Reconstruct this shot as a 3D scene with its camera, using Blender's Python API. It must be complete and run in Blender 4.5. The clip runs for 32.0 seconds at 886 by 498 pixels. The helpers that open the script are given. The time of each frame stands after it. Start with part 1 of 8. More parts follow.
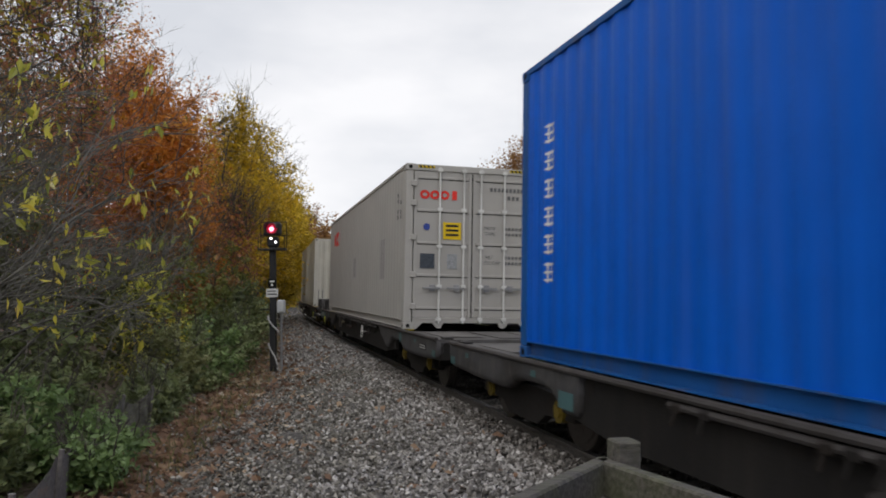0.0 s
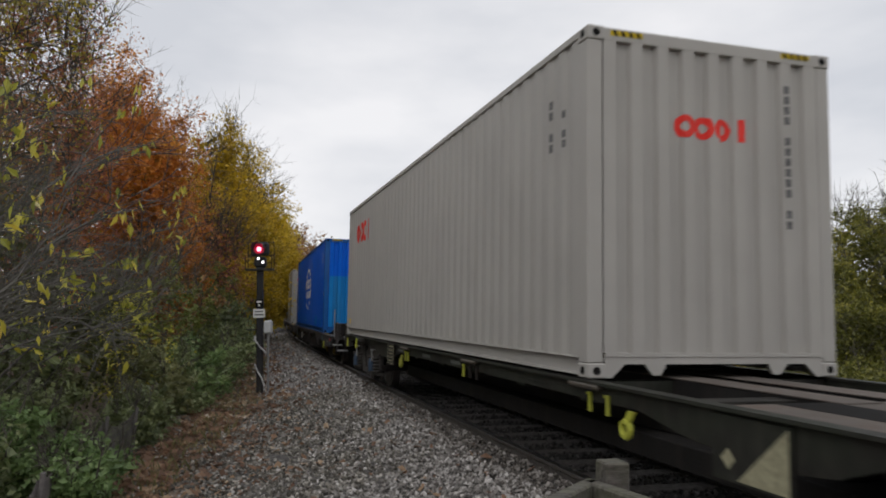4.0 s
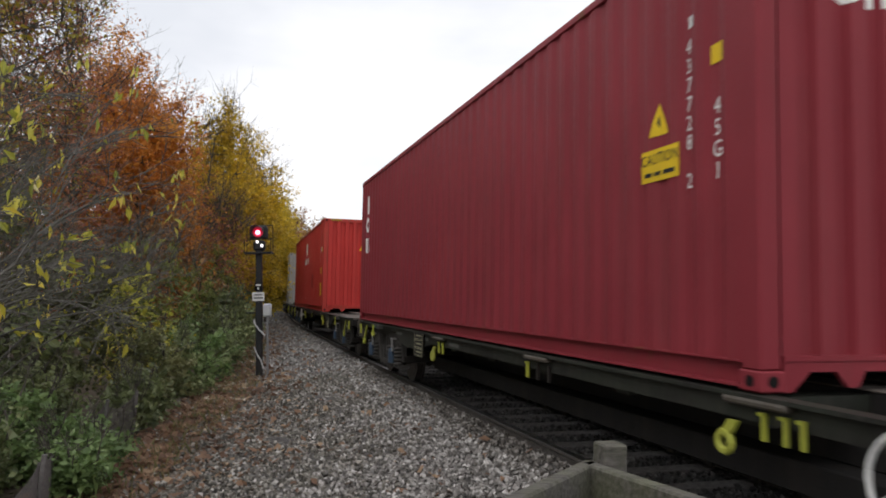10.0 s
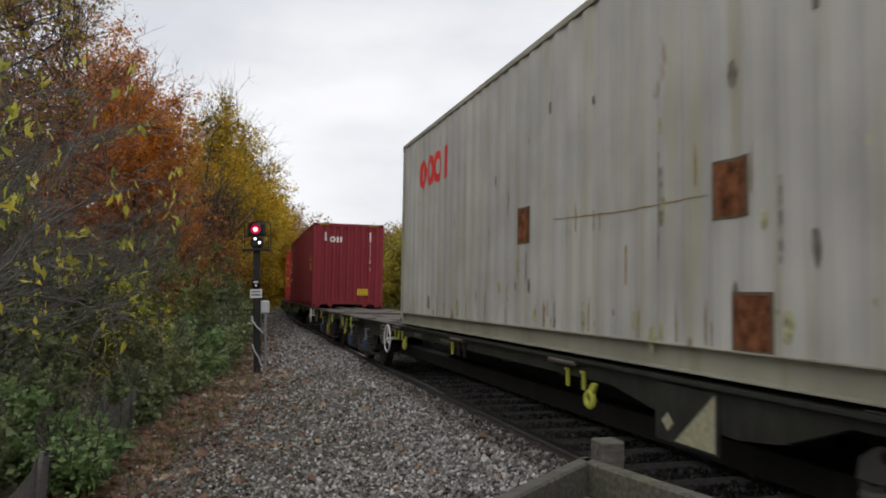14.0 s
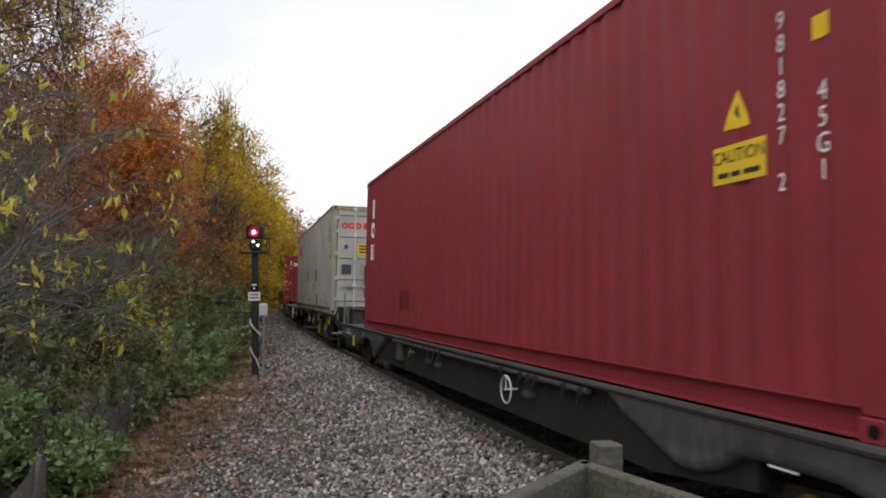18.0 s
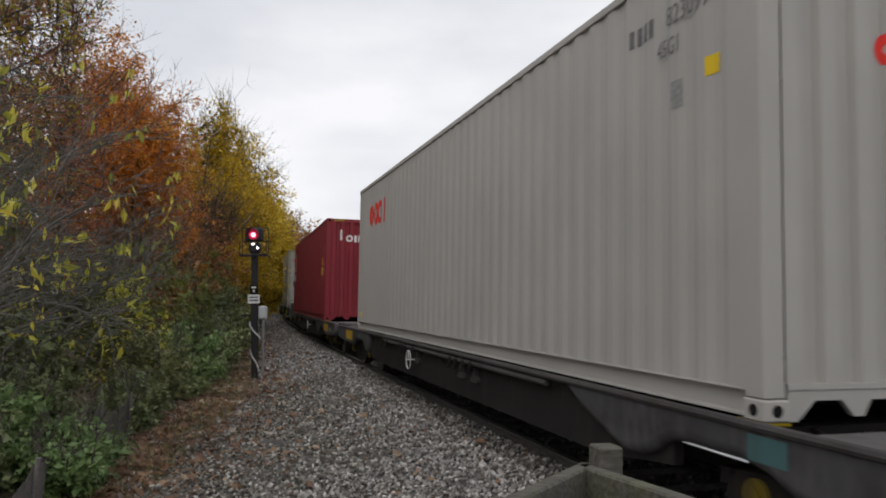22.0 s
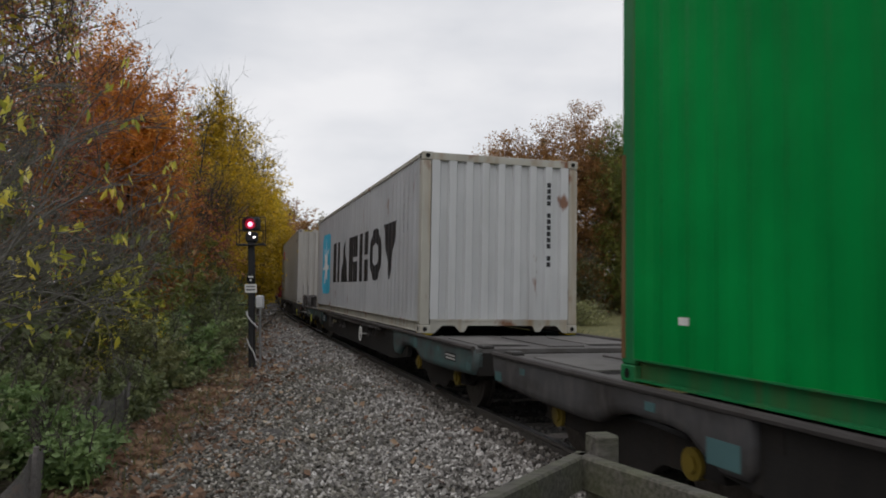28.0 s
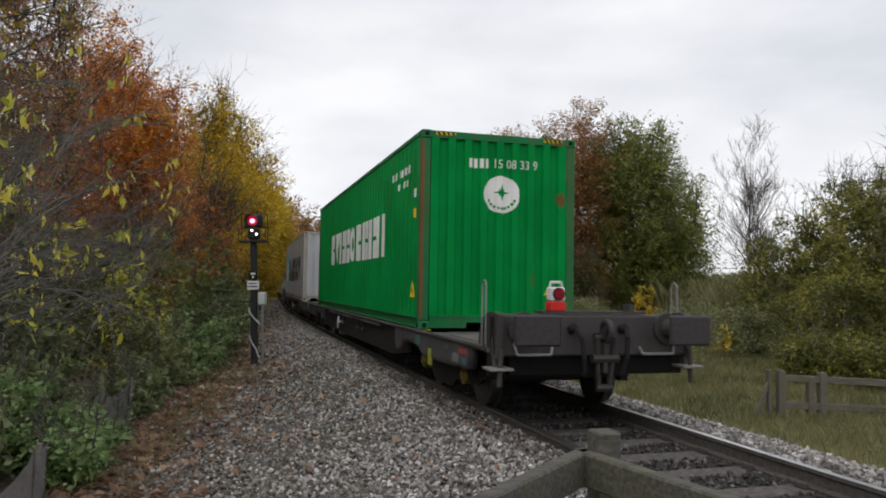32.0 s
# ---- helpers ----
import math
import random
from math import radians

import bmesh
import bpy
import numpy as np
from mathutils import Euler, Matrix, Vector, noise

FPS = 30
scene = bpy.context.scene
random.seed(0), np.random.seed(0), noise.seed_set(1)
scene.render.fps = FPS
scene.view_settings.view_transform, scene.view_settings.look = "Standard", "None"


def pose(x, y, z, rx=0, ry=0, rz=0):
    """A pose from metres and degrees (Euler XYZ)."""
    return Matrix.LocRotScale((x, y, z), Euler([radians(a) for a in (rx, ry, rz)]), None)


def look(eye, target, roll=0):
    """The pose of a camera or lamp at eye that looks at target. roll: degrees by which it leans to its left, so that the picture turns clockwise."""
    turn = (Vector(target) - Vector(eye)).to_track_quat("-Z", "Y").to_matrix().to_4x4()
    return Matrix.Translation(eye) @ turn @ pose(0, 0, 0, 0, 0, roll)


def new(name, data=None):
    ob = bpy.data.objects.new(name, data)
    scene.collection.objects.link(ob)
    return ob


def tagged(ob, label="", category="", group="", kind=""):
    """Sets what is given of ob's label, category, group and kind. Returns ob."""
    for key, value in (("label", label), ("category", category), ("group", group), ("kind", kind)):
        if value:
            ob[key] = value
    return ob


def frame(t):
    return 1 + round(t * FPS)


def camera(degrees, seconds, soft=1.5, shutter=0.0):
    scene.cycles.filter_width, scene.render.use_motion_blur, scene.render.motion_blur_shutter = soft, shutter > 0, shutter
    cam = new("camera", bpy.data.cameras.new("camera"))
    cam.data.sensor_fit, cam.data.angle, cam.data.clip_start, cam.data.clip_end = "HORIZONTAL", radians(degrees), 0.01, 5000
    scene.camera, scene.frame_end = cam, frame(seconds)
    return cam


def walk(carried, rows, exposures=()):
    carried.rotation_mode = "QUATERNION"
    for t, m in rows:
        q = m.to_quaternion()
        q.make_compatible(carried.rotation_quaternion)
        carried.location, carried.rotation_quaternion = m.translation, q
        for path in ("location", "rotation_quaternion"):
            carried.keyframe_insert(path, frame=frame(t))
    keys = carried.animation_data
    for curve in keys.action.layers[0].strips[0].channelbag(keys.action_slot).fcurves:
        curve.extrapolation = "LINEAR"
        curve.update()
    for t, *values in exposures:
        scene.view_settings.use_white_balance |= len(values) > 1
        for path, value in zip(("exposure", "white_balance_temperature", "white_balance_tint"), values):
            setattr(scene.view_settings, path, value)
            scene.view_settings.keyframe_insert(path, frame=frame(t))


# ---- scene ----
CLIP = 32.0
EYE = Vector((0.0, 0.0, 1.444))
cam = camera(61.56, CLIP, soft=1.85, shutter=0.22)
# seconds, pan to the left, tilt upwards (degrees)
AIM = [
    (0, 1.29, 3.46), (0.5, 1.11, 3.75), (1, 0.95, 4.05), (1.5, 0.80, 4.33), (2, 0.65, 4.59), (2.5, 0.53, 4.79),
    (3, 0.46, 4.94), (3.5, 0.40, 5.07), (5.5, 0.39, 4.74), (6, 0.39, 4.61), (6.5, 0.40, 4.49), (7, 0.43, 4.42),
    (7.5, 0.42, 4.37), (8, 0.39, 4.27), (8.5, 0.37, 4.14), (9, 0.35, 4.01), (9.5, 0.31, 3.88), (10, 0.29, 3.76),
    (10.5, 0.28, 3.68), (11, 0.24, 3.60), (11.5, 0.21, 3.50), (12, 0.18, 3.42), (12.5, 0.16, 3.35), (13, 0.16,
    3.33), (13.5, 0.14, 3.42), (14, 0.12, 3.53), (14.5, 0.10, 3.62), (16.5, 0.04, 3.68), (17, 0.04, 3.70), (17.5,
    0.03, 3.73), (18, -0.00, 3.75), (18.5, -0.02, 3.77), (19, 0.00, 3.80), (19.5, 0.03, 3.83), (20, 0.03, 3.87),
    (20.5, 0.00, 3.90), (21, -0.01, 3.93), (21.5, -0.01, 3.95), (22, -0.03, 3.95), (22.5, -0.06, 3.94), (23,
    -0.08, 3.87), (23.5, -0.07, 3.77), (24, -0.05, 3.68), (24.5, -0.07, 3.62), (25, -0.10, 3.54), (25.5, -0.15,
    3.42), (27.5, -0.22, 3.16), (28, -0.27, 3.14), (28.5, -0.30, 3.11), (29, -0.34, 3.09), (29.5, -0.35, 3.09),
    (30, -0.35, 3.09), (30.5, -0.33, 3.11), (31, -0.27, 3.12), (31.5, -0.18, 3.06), (32, -0.11, 2.89)]


def aimed(pan, tilt):
    a, b = radians(pan), radians(tilt)
    way = Vector((-math.sin(a) * math.cos(b), math.cos(a) * math.cos(b), math.sin(b)))
    return look(EYE, EYE + way * 10, 0.95)


# the camera's own brightness on the way: seconds, stops
STOPS = [(0, 0.05), (2, 0.05), (3, -0.09), (6, -0.02), (7, 0.10), (8, -0.02), (9, 0.15), (10, 0.28), (11, 0.26), (12, 0.08), (13, 0.04), (17, 0.22), (18, 0.36), (19, 0.25),
         (20, 0.07), (21, 0.04), (22, 0.02), (23, -0.03), (24, -0.13), (25, -0.03), (28, -0.13), (29, 0.04), (30, 0.14), (31, 0.28), (32, 0.06)]
walk(cam, [(t, aimed(a, b)) for t, a, b in AIM], [(t, s + 0.03, 6420, 11.5) for t, s in STOPS])

# ---- light: an overcast autumn day ----
world = bpy.data.worlds.new("overcast_sky")
scene.world = world
world.use_nodes = True
wn, wl = world.node_tree.nodes, world.node_tree.links
wn.clear()
sky = wn.new("ShaderNodeTexSky")
sky.sky_type, sky.sun_disc, sky.sun_elevation, sky.sun_rotation = "NISHITA", False, radians(50), radians(202)
coords = wn.new("ShaderNodeTexCoord")
squash = wn.new("ShaderNodeMapping")
squash.inputs["Scale"].default_value = (1.0, 1.0, 2.6)
clouds = wn.new("ShaderNodeTexNoise")
clouds.inputs["Scale"].default_value, clouds.inputs["Detail"].default_value = 2.1, 5.0
clouds.inputs["Roughness"].default_value = 0.5
tones = wn.new("ShaderNodeValToRGB")
tones.color_ramp.elements[0].position, tones.color_ramp.elements[0].color = 0.36, (0.70, 0.72, 0.75, 1)
tones.color_ramp.elements[1].position, tones.color_ramp.elements[1].color = 0.62, (0.97, 0.965, 0.96, 1)
dim = wn.new("ShaderNodeMix")
dim.data_type, dim.blend_type = "RGBA", "MULTIPLY"
dim.inputs[0].default_value, dim.inputs[7].default_value = 1.0, (0.1, 0.1, 0.1, 1)
veil = wn.new("ShaderNodeMix")
veil.data_type = "RGBA"
veil.inputs[0].default_value = 0.93
back = wn.new("ShaderNodeBackground")
back.inputs["Strength"].default_value = 1.0
out = wn.new("ShaderNodeOutputWorld")
wl.new(coords.outputs["Generated"], squash.inputs["Vector"])
wl.new(squash.outputs["Vector"], clouds.inputs["Vector"])
wl.new(clouds.outputs["Fac"], tones.inputs["Fac"])
wl.new(sky.outputs["Color"], dim.inputs[6])
wl.new(dim.outputs[2], veil.inputs[6])
wl.new(tones.outputs["Color"], veil.inputs[7])
wl.new(veil.outputs[2], back.inputs["Color"])
wl.new(back.outputs["Background"], out.inputs["Surface"])

sun = new("sun", bpy.data.lights.new("sun", "SUN"))
sun.data.energy, sun.data.angle, sun.data.color = 0.8, radians(60), (1.0, 0.97, 0.92)
sun.matrix_world = look((-9, -22, 28), (0, 0, 0))

# ---- materials ----
MATS = {}


def shader(name):
    m = bpy.data.materials.new(name)
    m.use_nodes = True
    n, l = m.node_tree.nodes, m.node_tree.links
    b = n["Principled BSDF"]
    return m, n, l, b


def noise_node(n, l, scale, detail=4.0, coords="Object", stretch=None):
    tc = n.new("ShaderNodeTexCoord")
    t = n.new("ShaderNodeTexNoise")
    t.inputs["Scale"].default_value, t.inputs["Detail"].default_value = scale, detail
    if stretch:
        mp = n.new("ShaderNodeMapping")
        mp.inputs["Scale"].default_value = stretch
        l.new(tc.outputs[coords], mp.inputs["Vector"])
        l.new(mp.outputs["Vector"], t.inputs["Vector"])
    else:
        l.new(tc.outputs[coords], t.inputs["Vector"])
    return t


def ramp(n, l, source, stops):
    r = n.new("ShaderNodeValToRGB")
    e = r.color_ramp.elements
    while len(e) < len(stops):
        e.new(0.5)
    for i, (p, c) in enumerate(stops):
        e[i].position, e[i].color = p, (*c, 1)
    l.new(source, r.inputs["Fac"])
    return r.outputs["Color"]


def mixed(n, l, fac, a, b, how="MIX"):
    m = n.new("ShaderNodeMix")
    m.data_type, m.blend_type = "RGBA", how
    for socket, v in ((m.inputs[0], fac), (m.inputs[6], a), (m.inputs[7], b)):
        if isinstance(v, (int, float)):
            socket.default_value = v
        elif isinstance(v, tuple):
            socket.default_value = (*v, 1)
        else:
            l.new(v, socket)
    return m.outputs[2]


def bumped(n, l, b, height, strength, distance=0.01):
    k = n.new("ShaderNodeBump")
    k.inputs["Strength"].default_value, k.inputs["Distance"].default_value = strength, distance
    l.new(height, k.inputs["Height"])
    l.new(k.outputs["Normal"], b.inputs["Normal"])


def paint(name, colour, dirt=(0.10, 0.085, 0.07), amount=0.16, rough=0.5, rust=0.0, metal=0.0, gloss=0.14, fade=1.0):
    """Weathered paint: blotchy fading, grime that runs downwards, fine grain, some rust."""
    if name in MATS:
        return MATS[name]
    m, n, l, b = shader(name)
    blotch = noise_node(n, l, 1.3, 3.0)
    light = tuple(min(1, c * (1 + 0.10 * fade) + 0.0005) for c in colour)
    dark = tuple(c * (1 - 0.14 * fade) for c in colour)
    base = ramp(n, l, blotch.outputs["Fac"], [(0.35, dark), (0.65, light)])
    runs = noise_node(n, l, 5.0, 6.0, stretch=(1.0, 1.0, 0.09))
    mask = ramp(n, l, runs.outputs["Fac"], [(0.50, (0, 0, 0)), (0.80, (amount,) * 3)])
    base = mixed(n, l, mask, base, dirt)
    if rust:
        spots = noise_node(n, l, 2.6, 8.0, stretch=(1.0, 1.0, 0.55))
        mask = ramp(n, l, spots.outputs["Fac"], [(0.68 - rust * 0.12, (0, 0, 0)), (0.74 - rust * 0.10, (0.9,) * 3)])
        base = mixed(n, l, mask, base, (0.16, 0.065, 0.028))
    grain = noise_node(n, l, 60.0, 3.0)
    l.new(base, b.inputs["Base Color"])
    l.new(ramp(n, l, grain.outputs["Fac"], [(0.3, (rough - 0.08,) * 3), (0.7, (rough + 0.12,) * 3)]), b.inputs["Roughness"])
    b.inputs["Metallic"].default_value = metal
    b.inputs["Specular IOR Level"].default_value = gloss
    bumped(n, l, b, blotch.outputs["Fac"], 0.08 * fade, 0.02)
    MATS[name] = m
    return m


def plain(name, colour, rough=0.6, metal=0.0, grain=30.0, depth=0.25):
    if name in MATS:
        return MATS[name]
    m, n, l, b = shader(name)
    t = noise_node(n, l, grain, 5.0)
    l.new(ramp(n, l, t.outputs["Fac"], [(0.3, tuple(c * (1 - depth) for c in colour)), (0.7, tuple(min(1, c * (1 + depth)) for c in colour))]), b.inputs["Base Color"])
    b.inputs["Roughness"].default_value, b.inputs["Metallic"].default_value = rough, metal
    b.inputs["Specular IOR Level"].default_value = 0.5 if metal else 0.12
    bumped(n, l, b, t.outputs["Fac"], 0.2, 0.004)
    MATS[name] = m
    return m


def leafy(name, stops, shine=0.4, even=0.08):
    """Leaves: a colour of its own for each leaf, some light through it."""
    if name in MATS:
        return MATS[name]
    m, n, l, b = shader(name)
    mean = [sum(c[i] for _, c in stops) / len(stops) for i in range(3)]
    stops = [(p, tuple((1 - even) * c[i] + even * mean[i] for i in range(3))) for p, c in stops]
    geo = n.new("ShaderNodeNewGeometry")
    big = noise_node(n, l, 0.9, 3.0)
    add = n.new("ShaderNodeMath")
    add.operation = "MULTIPLY_ADD"
    l.new(big.outputs["Fac"], add.inputs[0])
    add.inputs[1].default_value = 1.55
    sub = n.new("ShaderNodeMath")
    sub.operation = "MULTIPLY_ADD"
    l.new(geo.outputs["Random Per Island"], sub.inputs[0])
    sub.inputs[1].default_value, sub.inputs[2].default_value = 0.45, -0.50
    l.new(sub.outputs[0], add.inputs[2])
    c = ramp(n, l, add.outputs[0], stops)
    l.new(c, b.inputs["Base Color"])
    b.inputs["Roughness"].default_value = shine
    see = n.new("ShaderNodeBsdfTranslucent")
    l.new(c, see.inputs["Color"])
    mix = n.new("ShaderNodeMixShader")
    mix.inputs[0].default_value = 0.42
    l.new(b.outputs["BSDF"], mix.inputs[1])
    l.new(see.outputs["BSDF"], mix.inputs[2])
    l.new(mix.outputs[0], n["Material Output"].inputs["Surface"])
    MATS[name] = m
    return m


def stone_mat(name, stops):
    if name in MATS:
        return MATS[name]
    m, n, l, b = shader(name)
    geo = n.new("ShaderNodeNewGeometry")
    c = ramp(n, l, geo.outputs["Random Per Island"], stops)
    t = noise_node(n, l, 45.0, 4.0)
    c = mixed(n, l, 0.5, c, ramp(n, l, t.outputs["Fac"], [(0.3, (0.35, 0.34, 0.33)), (0.7, (1, 1, 1))]), "MULTIPLY")
    l.new(c, b.inputs["Base Color"])
    b.inputs["Roughness"].default_value = 0.85
    bumped(n, l, b, t.outputs["Fac"], 0.3, 0.004)
    MATS[name] = m
    return m


STEEL = plain("dark_oily_steel", (0.035, 0.032, 0.030), 0.6, 0.3)
# black of grime; flat pieces of it also paint the shade inside openings
BLACK = plain("black_grime_and_openings", (0.009, 0.0085, 0.008), 0.85)
RUBBER = plain("black_rubber", (0.02, 0.02, 0.02), 0.8)
YELLOW = paint("yellow_paint", (0.55, 0.40, 0.02), amount=0.35)
OCHRE = paint("grimy_yellow_paint", (0.155, 0.112, 0.018), dirt=(0.03, 0.025, 0.02), amount=0.8)
LEVER = paint("lime_yellow_paint", (0.37, 0.385, 0.055), amount=0.7)
WHITE = paint("white_paint", (0.62, 0.62, 0.60), amount=0.4)
RED = paint("red_paint", (0.60, 0.03, 0.025), amount=0.2)
GALV = plain("galvanised_steel", (0.24, 0.24, 0.245), 0.5, 0.3, 4.0, 0.15)


def wood(name, light, dark, moss=0.0):
    if name in MATS:
        return MATS[name]
    m, n, l, b = shader(name)
    t = noise_node(n, l, 9.0, 8.0, stretch=(0.6, 9.0, 9.0))
    c = ramp(n, l, t.outputs["Fac"], [(0.3, dark), (0.7, light)])
    if moss:
        g = noise_node(n, l, 5.0, 6.0)
        c = mixed(n, l, ramp(n, l, g.outputs["Fac"], [(0.48, (0, 0, 0)), (0.66, (moss,) * 3)]), c, (0.085, 0.10, 0.03))
    l.new(c, b.inputs["Base Color"])
    b.inputs["Roughness"].default_value = 0.9
    bumped(n, l, b, t.outputs["Fac"], 0.6, 0.006)
    MATS[name] = m
    return m


FENCE_WOOD = wood("weathered_fence_wood", (0.115, 0.105, 0.092), (0.036, 0.033, 0.028), 0.35)
OLD_WOOD = wood("grey_old_wood", (0.15, 0.135, 0.11), (0.06, 0.054, 0.045), 0.4)
TWIG = wood("grey_twig", (0.185, 0.174, 0.158), (0.070, 0.065, 0.058), 0.15)
BARK = wood("bark", (0.13, 0.115, 0.095), (0.035, 0.03, 0.026), 0.25)
PALE_BARK = wood("pale_bark", (0.12, 0.108, 0.096), (0.05, 0.045, 0.040), 0.1)
SLEEPER = plain("stained_concrete", (0.105, 0.096, 0.090), 0.9, 0.0, 14.0, 0.35)
RAIL_SIDE = plain("rusty_rail", (0.085, 0.075, 0.068), 0.75, 0.2, 25.0, 0.35)
RAIL_TOP = plain("polished_rail_head", (0.62, 0.62, 0.63), 0.30, 1.0, 60.0, 0.1)

# ---- building helpers ----


def put(name, bm, material, m=None):
    """One mesh object from a bmesh."""
    me = bpy.data.meshes.new(name)
    bm.normal_update()
    bm.to_mesh(me)
    bm.free()
    for x in material if isinstance(material, (list, tuple)) else [material]:
        me.materials.append(x)
    ob = new(name, me)
    if m is not None:
        ob.matrix_basis = m
    return ob


def part(name, bm, material, parent, label="", m=None):
    ob = put(name, bm, material, m)
    ob.parent = parent
    return tagged(ob, label)


def share(name, mesh, parent, m, label=""):
    ob = new(name, mesh)
    ob.parent, ob.matrix_basis = parent, m
    return tagged(ob, label)


def empty(name, m=None):
    ob = new(name)
    ob.empty_display_size = 0.3
    if m is not None:
        ob.matrix_basis = m
    return ob


def fast_mesh(name, verts, faces, material, smooth=False):
    """A mesh from numpy arrays: verts (n, 3), faces (m, k)."""
    me = bpy.data.meshes.new(name)
    verts, faces = np.asarray(verts, np.float32), np.asarray(faces, np.int32)
    k = faces.shape[1]
    me.vertices.add(len(verts))
    me.vertices.foreach_set("co", verts.ravel())
    me.loops.add(faces.size)
    me.loops.foreach_set("vertex_index", faces.ravel())
    me.polygons.add(len(faces))
    me.polygons.foreach_set("loop_start", np.arange(0, faces.size, k, dtype=np.int32))
    me.polygons.foreach_set("use_smooth", np.full(len(faces), smooth))
    me.update(calc_edges=True)
    me.materials.append(material)
    return me


def box(bm, x0, x1, y0, y1, z0, z1, bevel=0.0, m=None):
    r = bmesh.ops.create_cube(bm, size=1.0)
    vs = r["verts"]
    for v in vs:
        v.co = Vector(((x0 + x1) / 2 + v.co.x * (x1 - x0), (y0 + y1) / 2 + v.co.y * (y1 - y0), (z0 + z1) / 2 + v.co.z * (z1 - z0)))
    if bevel:
        es = list({e for v in vs for e in v.link_edges})
        vs = bmesh.ops.bevel(bm, geom=es, offset=bevel, segments=1, affect="EDGES", profile=0.5)["verts"]
    if m is not None:
        bmesh.ops.transform(bm, matrix=m, verts=list(set(vs)))
    return bm


def boxes(*specs, bevel=0.0):
    bm = bmesh.new()
    for s in specs:
        box(bm, *s, bevel=bevel)
    return bm


def rod(bm, a, b, r, r2=None, sides=8):
    a, b = Vector(a), Vector(b)
    d = b - a
    m = Matrix.Translation((a + b) / 2) @ d.to_track_quat("Z", "Y").to_matrix().to_4x4()
    bmesh.ops.create_cone(bm, cap_ends=True, segments=sides, radius1=r, radius2=r if r2 is None else r2, depth=d.length, matrix=m)
    return bm


def pipe(bm, points, r, sides=6):
    for a, b in zip(points[:-1], points[1:]):
        rod(bm, a, b, r, sides=sides)
    return bm


def ring(bm, centre, radius, r, m=None, big=24, small=8):
    """A torus about the local y axis."""
    m = m or Matrix()
    vs = []
    for i in range(big):
        a = 2 * math.pi * i / big
        for j in range(small):
            b = 2 * math.pi * j / small
            q = radius + r * math.cos(b)
            vs.append(bm.verts.new(m @ (Vector(centre) + Vector((q * math.cos(a), r * math.sin(b), q * math.sin(a))))))
    for i in range(big):
        for j in range(small):
            bm.faces.new([vs[i * small + j], vs[i * small + (j + 1) % small], vs[(i + 1) % big * small + (j + 1) % small], vs[(i + 1) % big * small + j]])
    return bm


def slab(bm, outline, y0, y1):
    """A plate in the x-z plane with that outline, from y0 to y1."""
    a = [bm.verts.new((x, y0, z)) for x, z in outline]
    b = [bm.verts.new((x, y1, z)) for x, z in outline]
    bm.faces.new(a)
    bm.faces.new(b[::-1])
    for i in range(len(a)):
        j = (i + 1) % len(a)
        bm.faces.new([a[j], a[i], b[i], b[j]])
    bmesh.ops.recalc_face_normals(bm, faces=bm.faces[:])
    return bm


def extrude_x(outline, x0, x1):
    """A bar along x with that section in the y-z plane."""
    bm = bmesh.new()
    a = [bm.verts.new((x0, y, z)) for y, z in outline]
    b = [bm.verts.new((x1, y, z)) for y, z in outline]
    bm.faces.new(a)
    bm.faces.new(b[::-1])
    for i in range(len(a)):
        j = (i + 1) % len(a)
        bm.faces.new([a[j], a[i], b[i], b[j]])
    bmesh.ops.recalc_face_normals(bm, faces=bm.faces[:])
    return bm


def disc(cx, cz, r, n=20, a0=0.0, a1=360.0):
    full = abs(a1 - a0) >= 360
    k = n if full else n + 1
    return [(cx + r * math.cos(radians(a0 + (a1 - a0) * i / n)), cz + r * math.sin(radians(a0 + (a1 - a0) * i / n))) for i in range(k)]


# ---- the line of the track ----
TRACK_X, TRACK_TURN, TRACK_BEND, TRACK_EASE = 4.192, 0.30087, -0.0011289, -0.0000056
STEP = 0.5
ARC = np.arange(-260.0, 420.0 + STEP / 2, STEP)
_th = TRACK_TURN + TRACK_BEND * ARC + TRACK_EASE * ARC * np.abs(ARC) / 2
_mid = (_th[1:] + _th[:-1]) / 2
_x = np.concatenate([[0], np.cumsum(-np.sin(_mid) * STEP)])
_y = np.concatenate([[0], np.cumsum(np.cos(_mid) * STEP)])
_zero = int(np.argmin(np.abs(ARC)))
LINE_X, LINE_Y, LINE_T = _x - _x[_zero] + TRACK_X, _y - _y[_zero], _th


def on_line(s, side=0.0):
    """The place on the track at s metres, side metres to its left, and its heading."""
    x, y, t = np.interp(s, ARC, LINE_X), np.interp(s, ARC, LINE_Y), np.interp(s, ARC, LINE_T)
    return x - math.cos(t) * side, y - math.sin(t) * side, t


def beside(x, y):
    """How far (x, y) lies to the left of the track."""
    k = np.interp(y, LINE_Y, np.arange(len(ARC)))
    t, lx = np.interp(k, np.arange(len(ARC)), LINE_T), np.interp(y, LINE_Y, LINE_X)
    return (lx - x) * np.cos(t)


def rolled(t):
    """How far the train has gone since 16 s, in metres."""
    w = (t - 16) / 16
    return 16 * (5.03106 * w - 1.88047 * w**2 / 2 + 0.85899 * w**3 / 3 + 0.55347 * w**4 / 4 + 0.02667 * w**5 / 5)


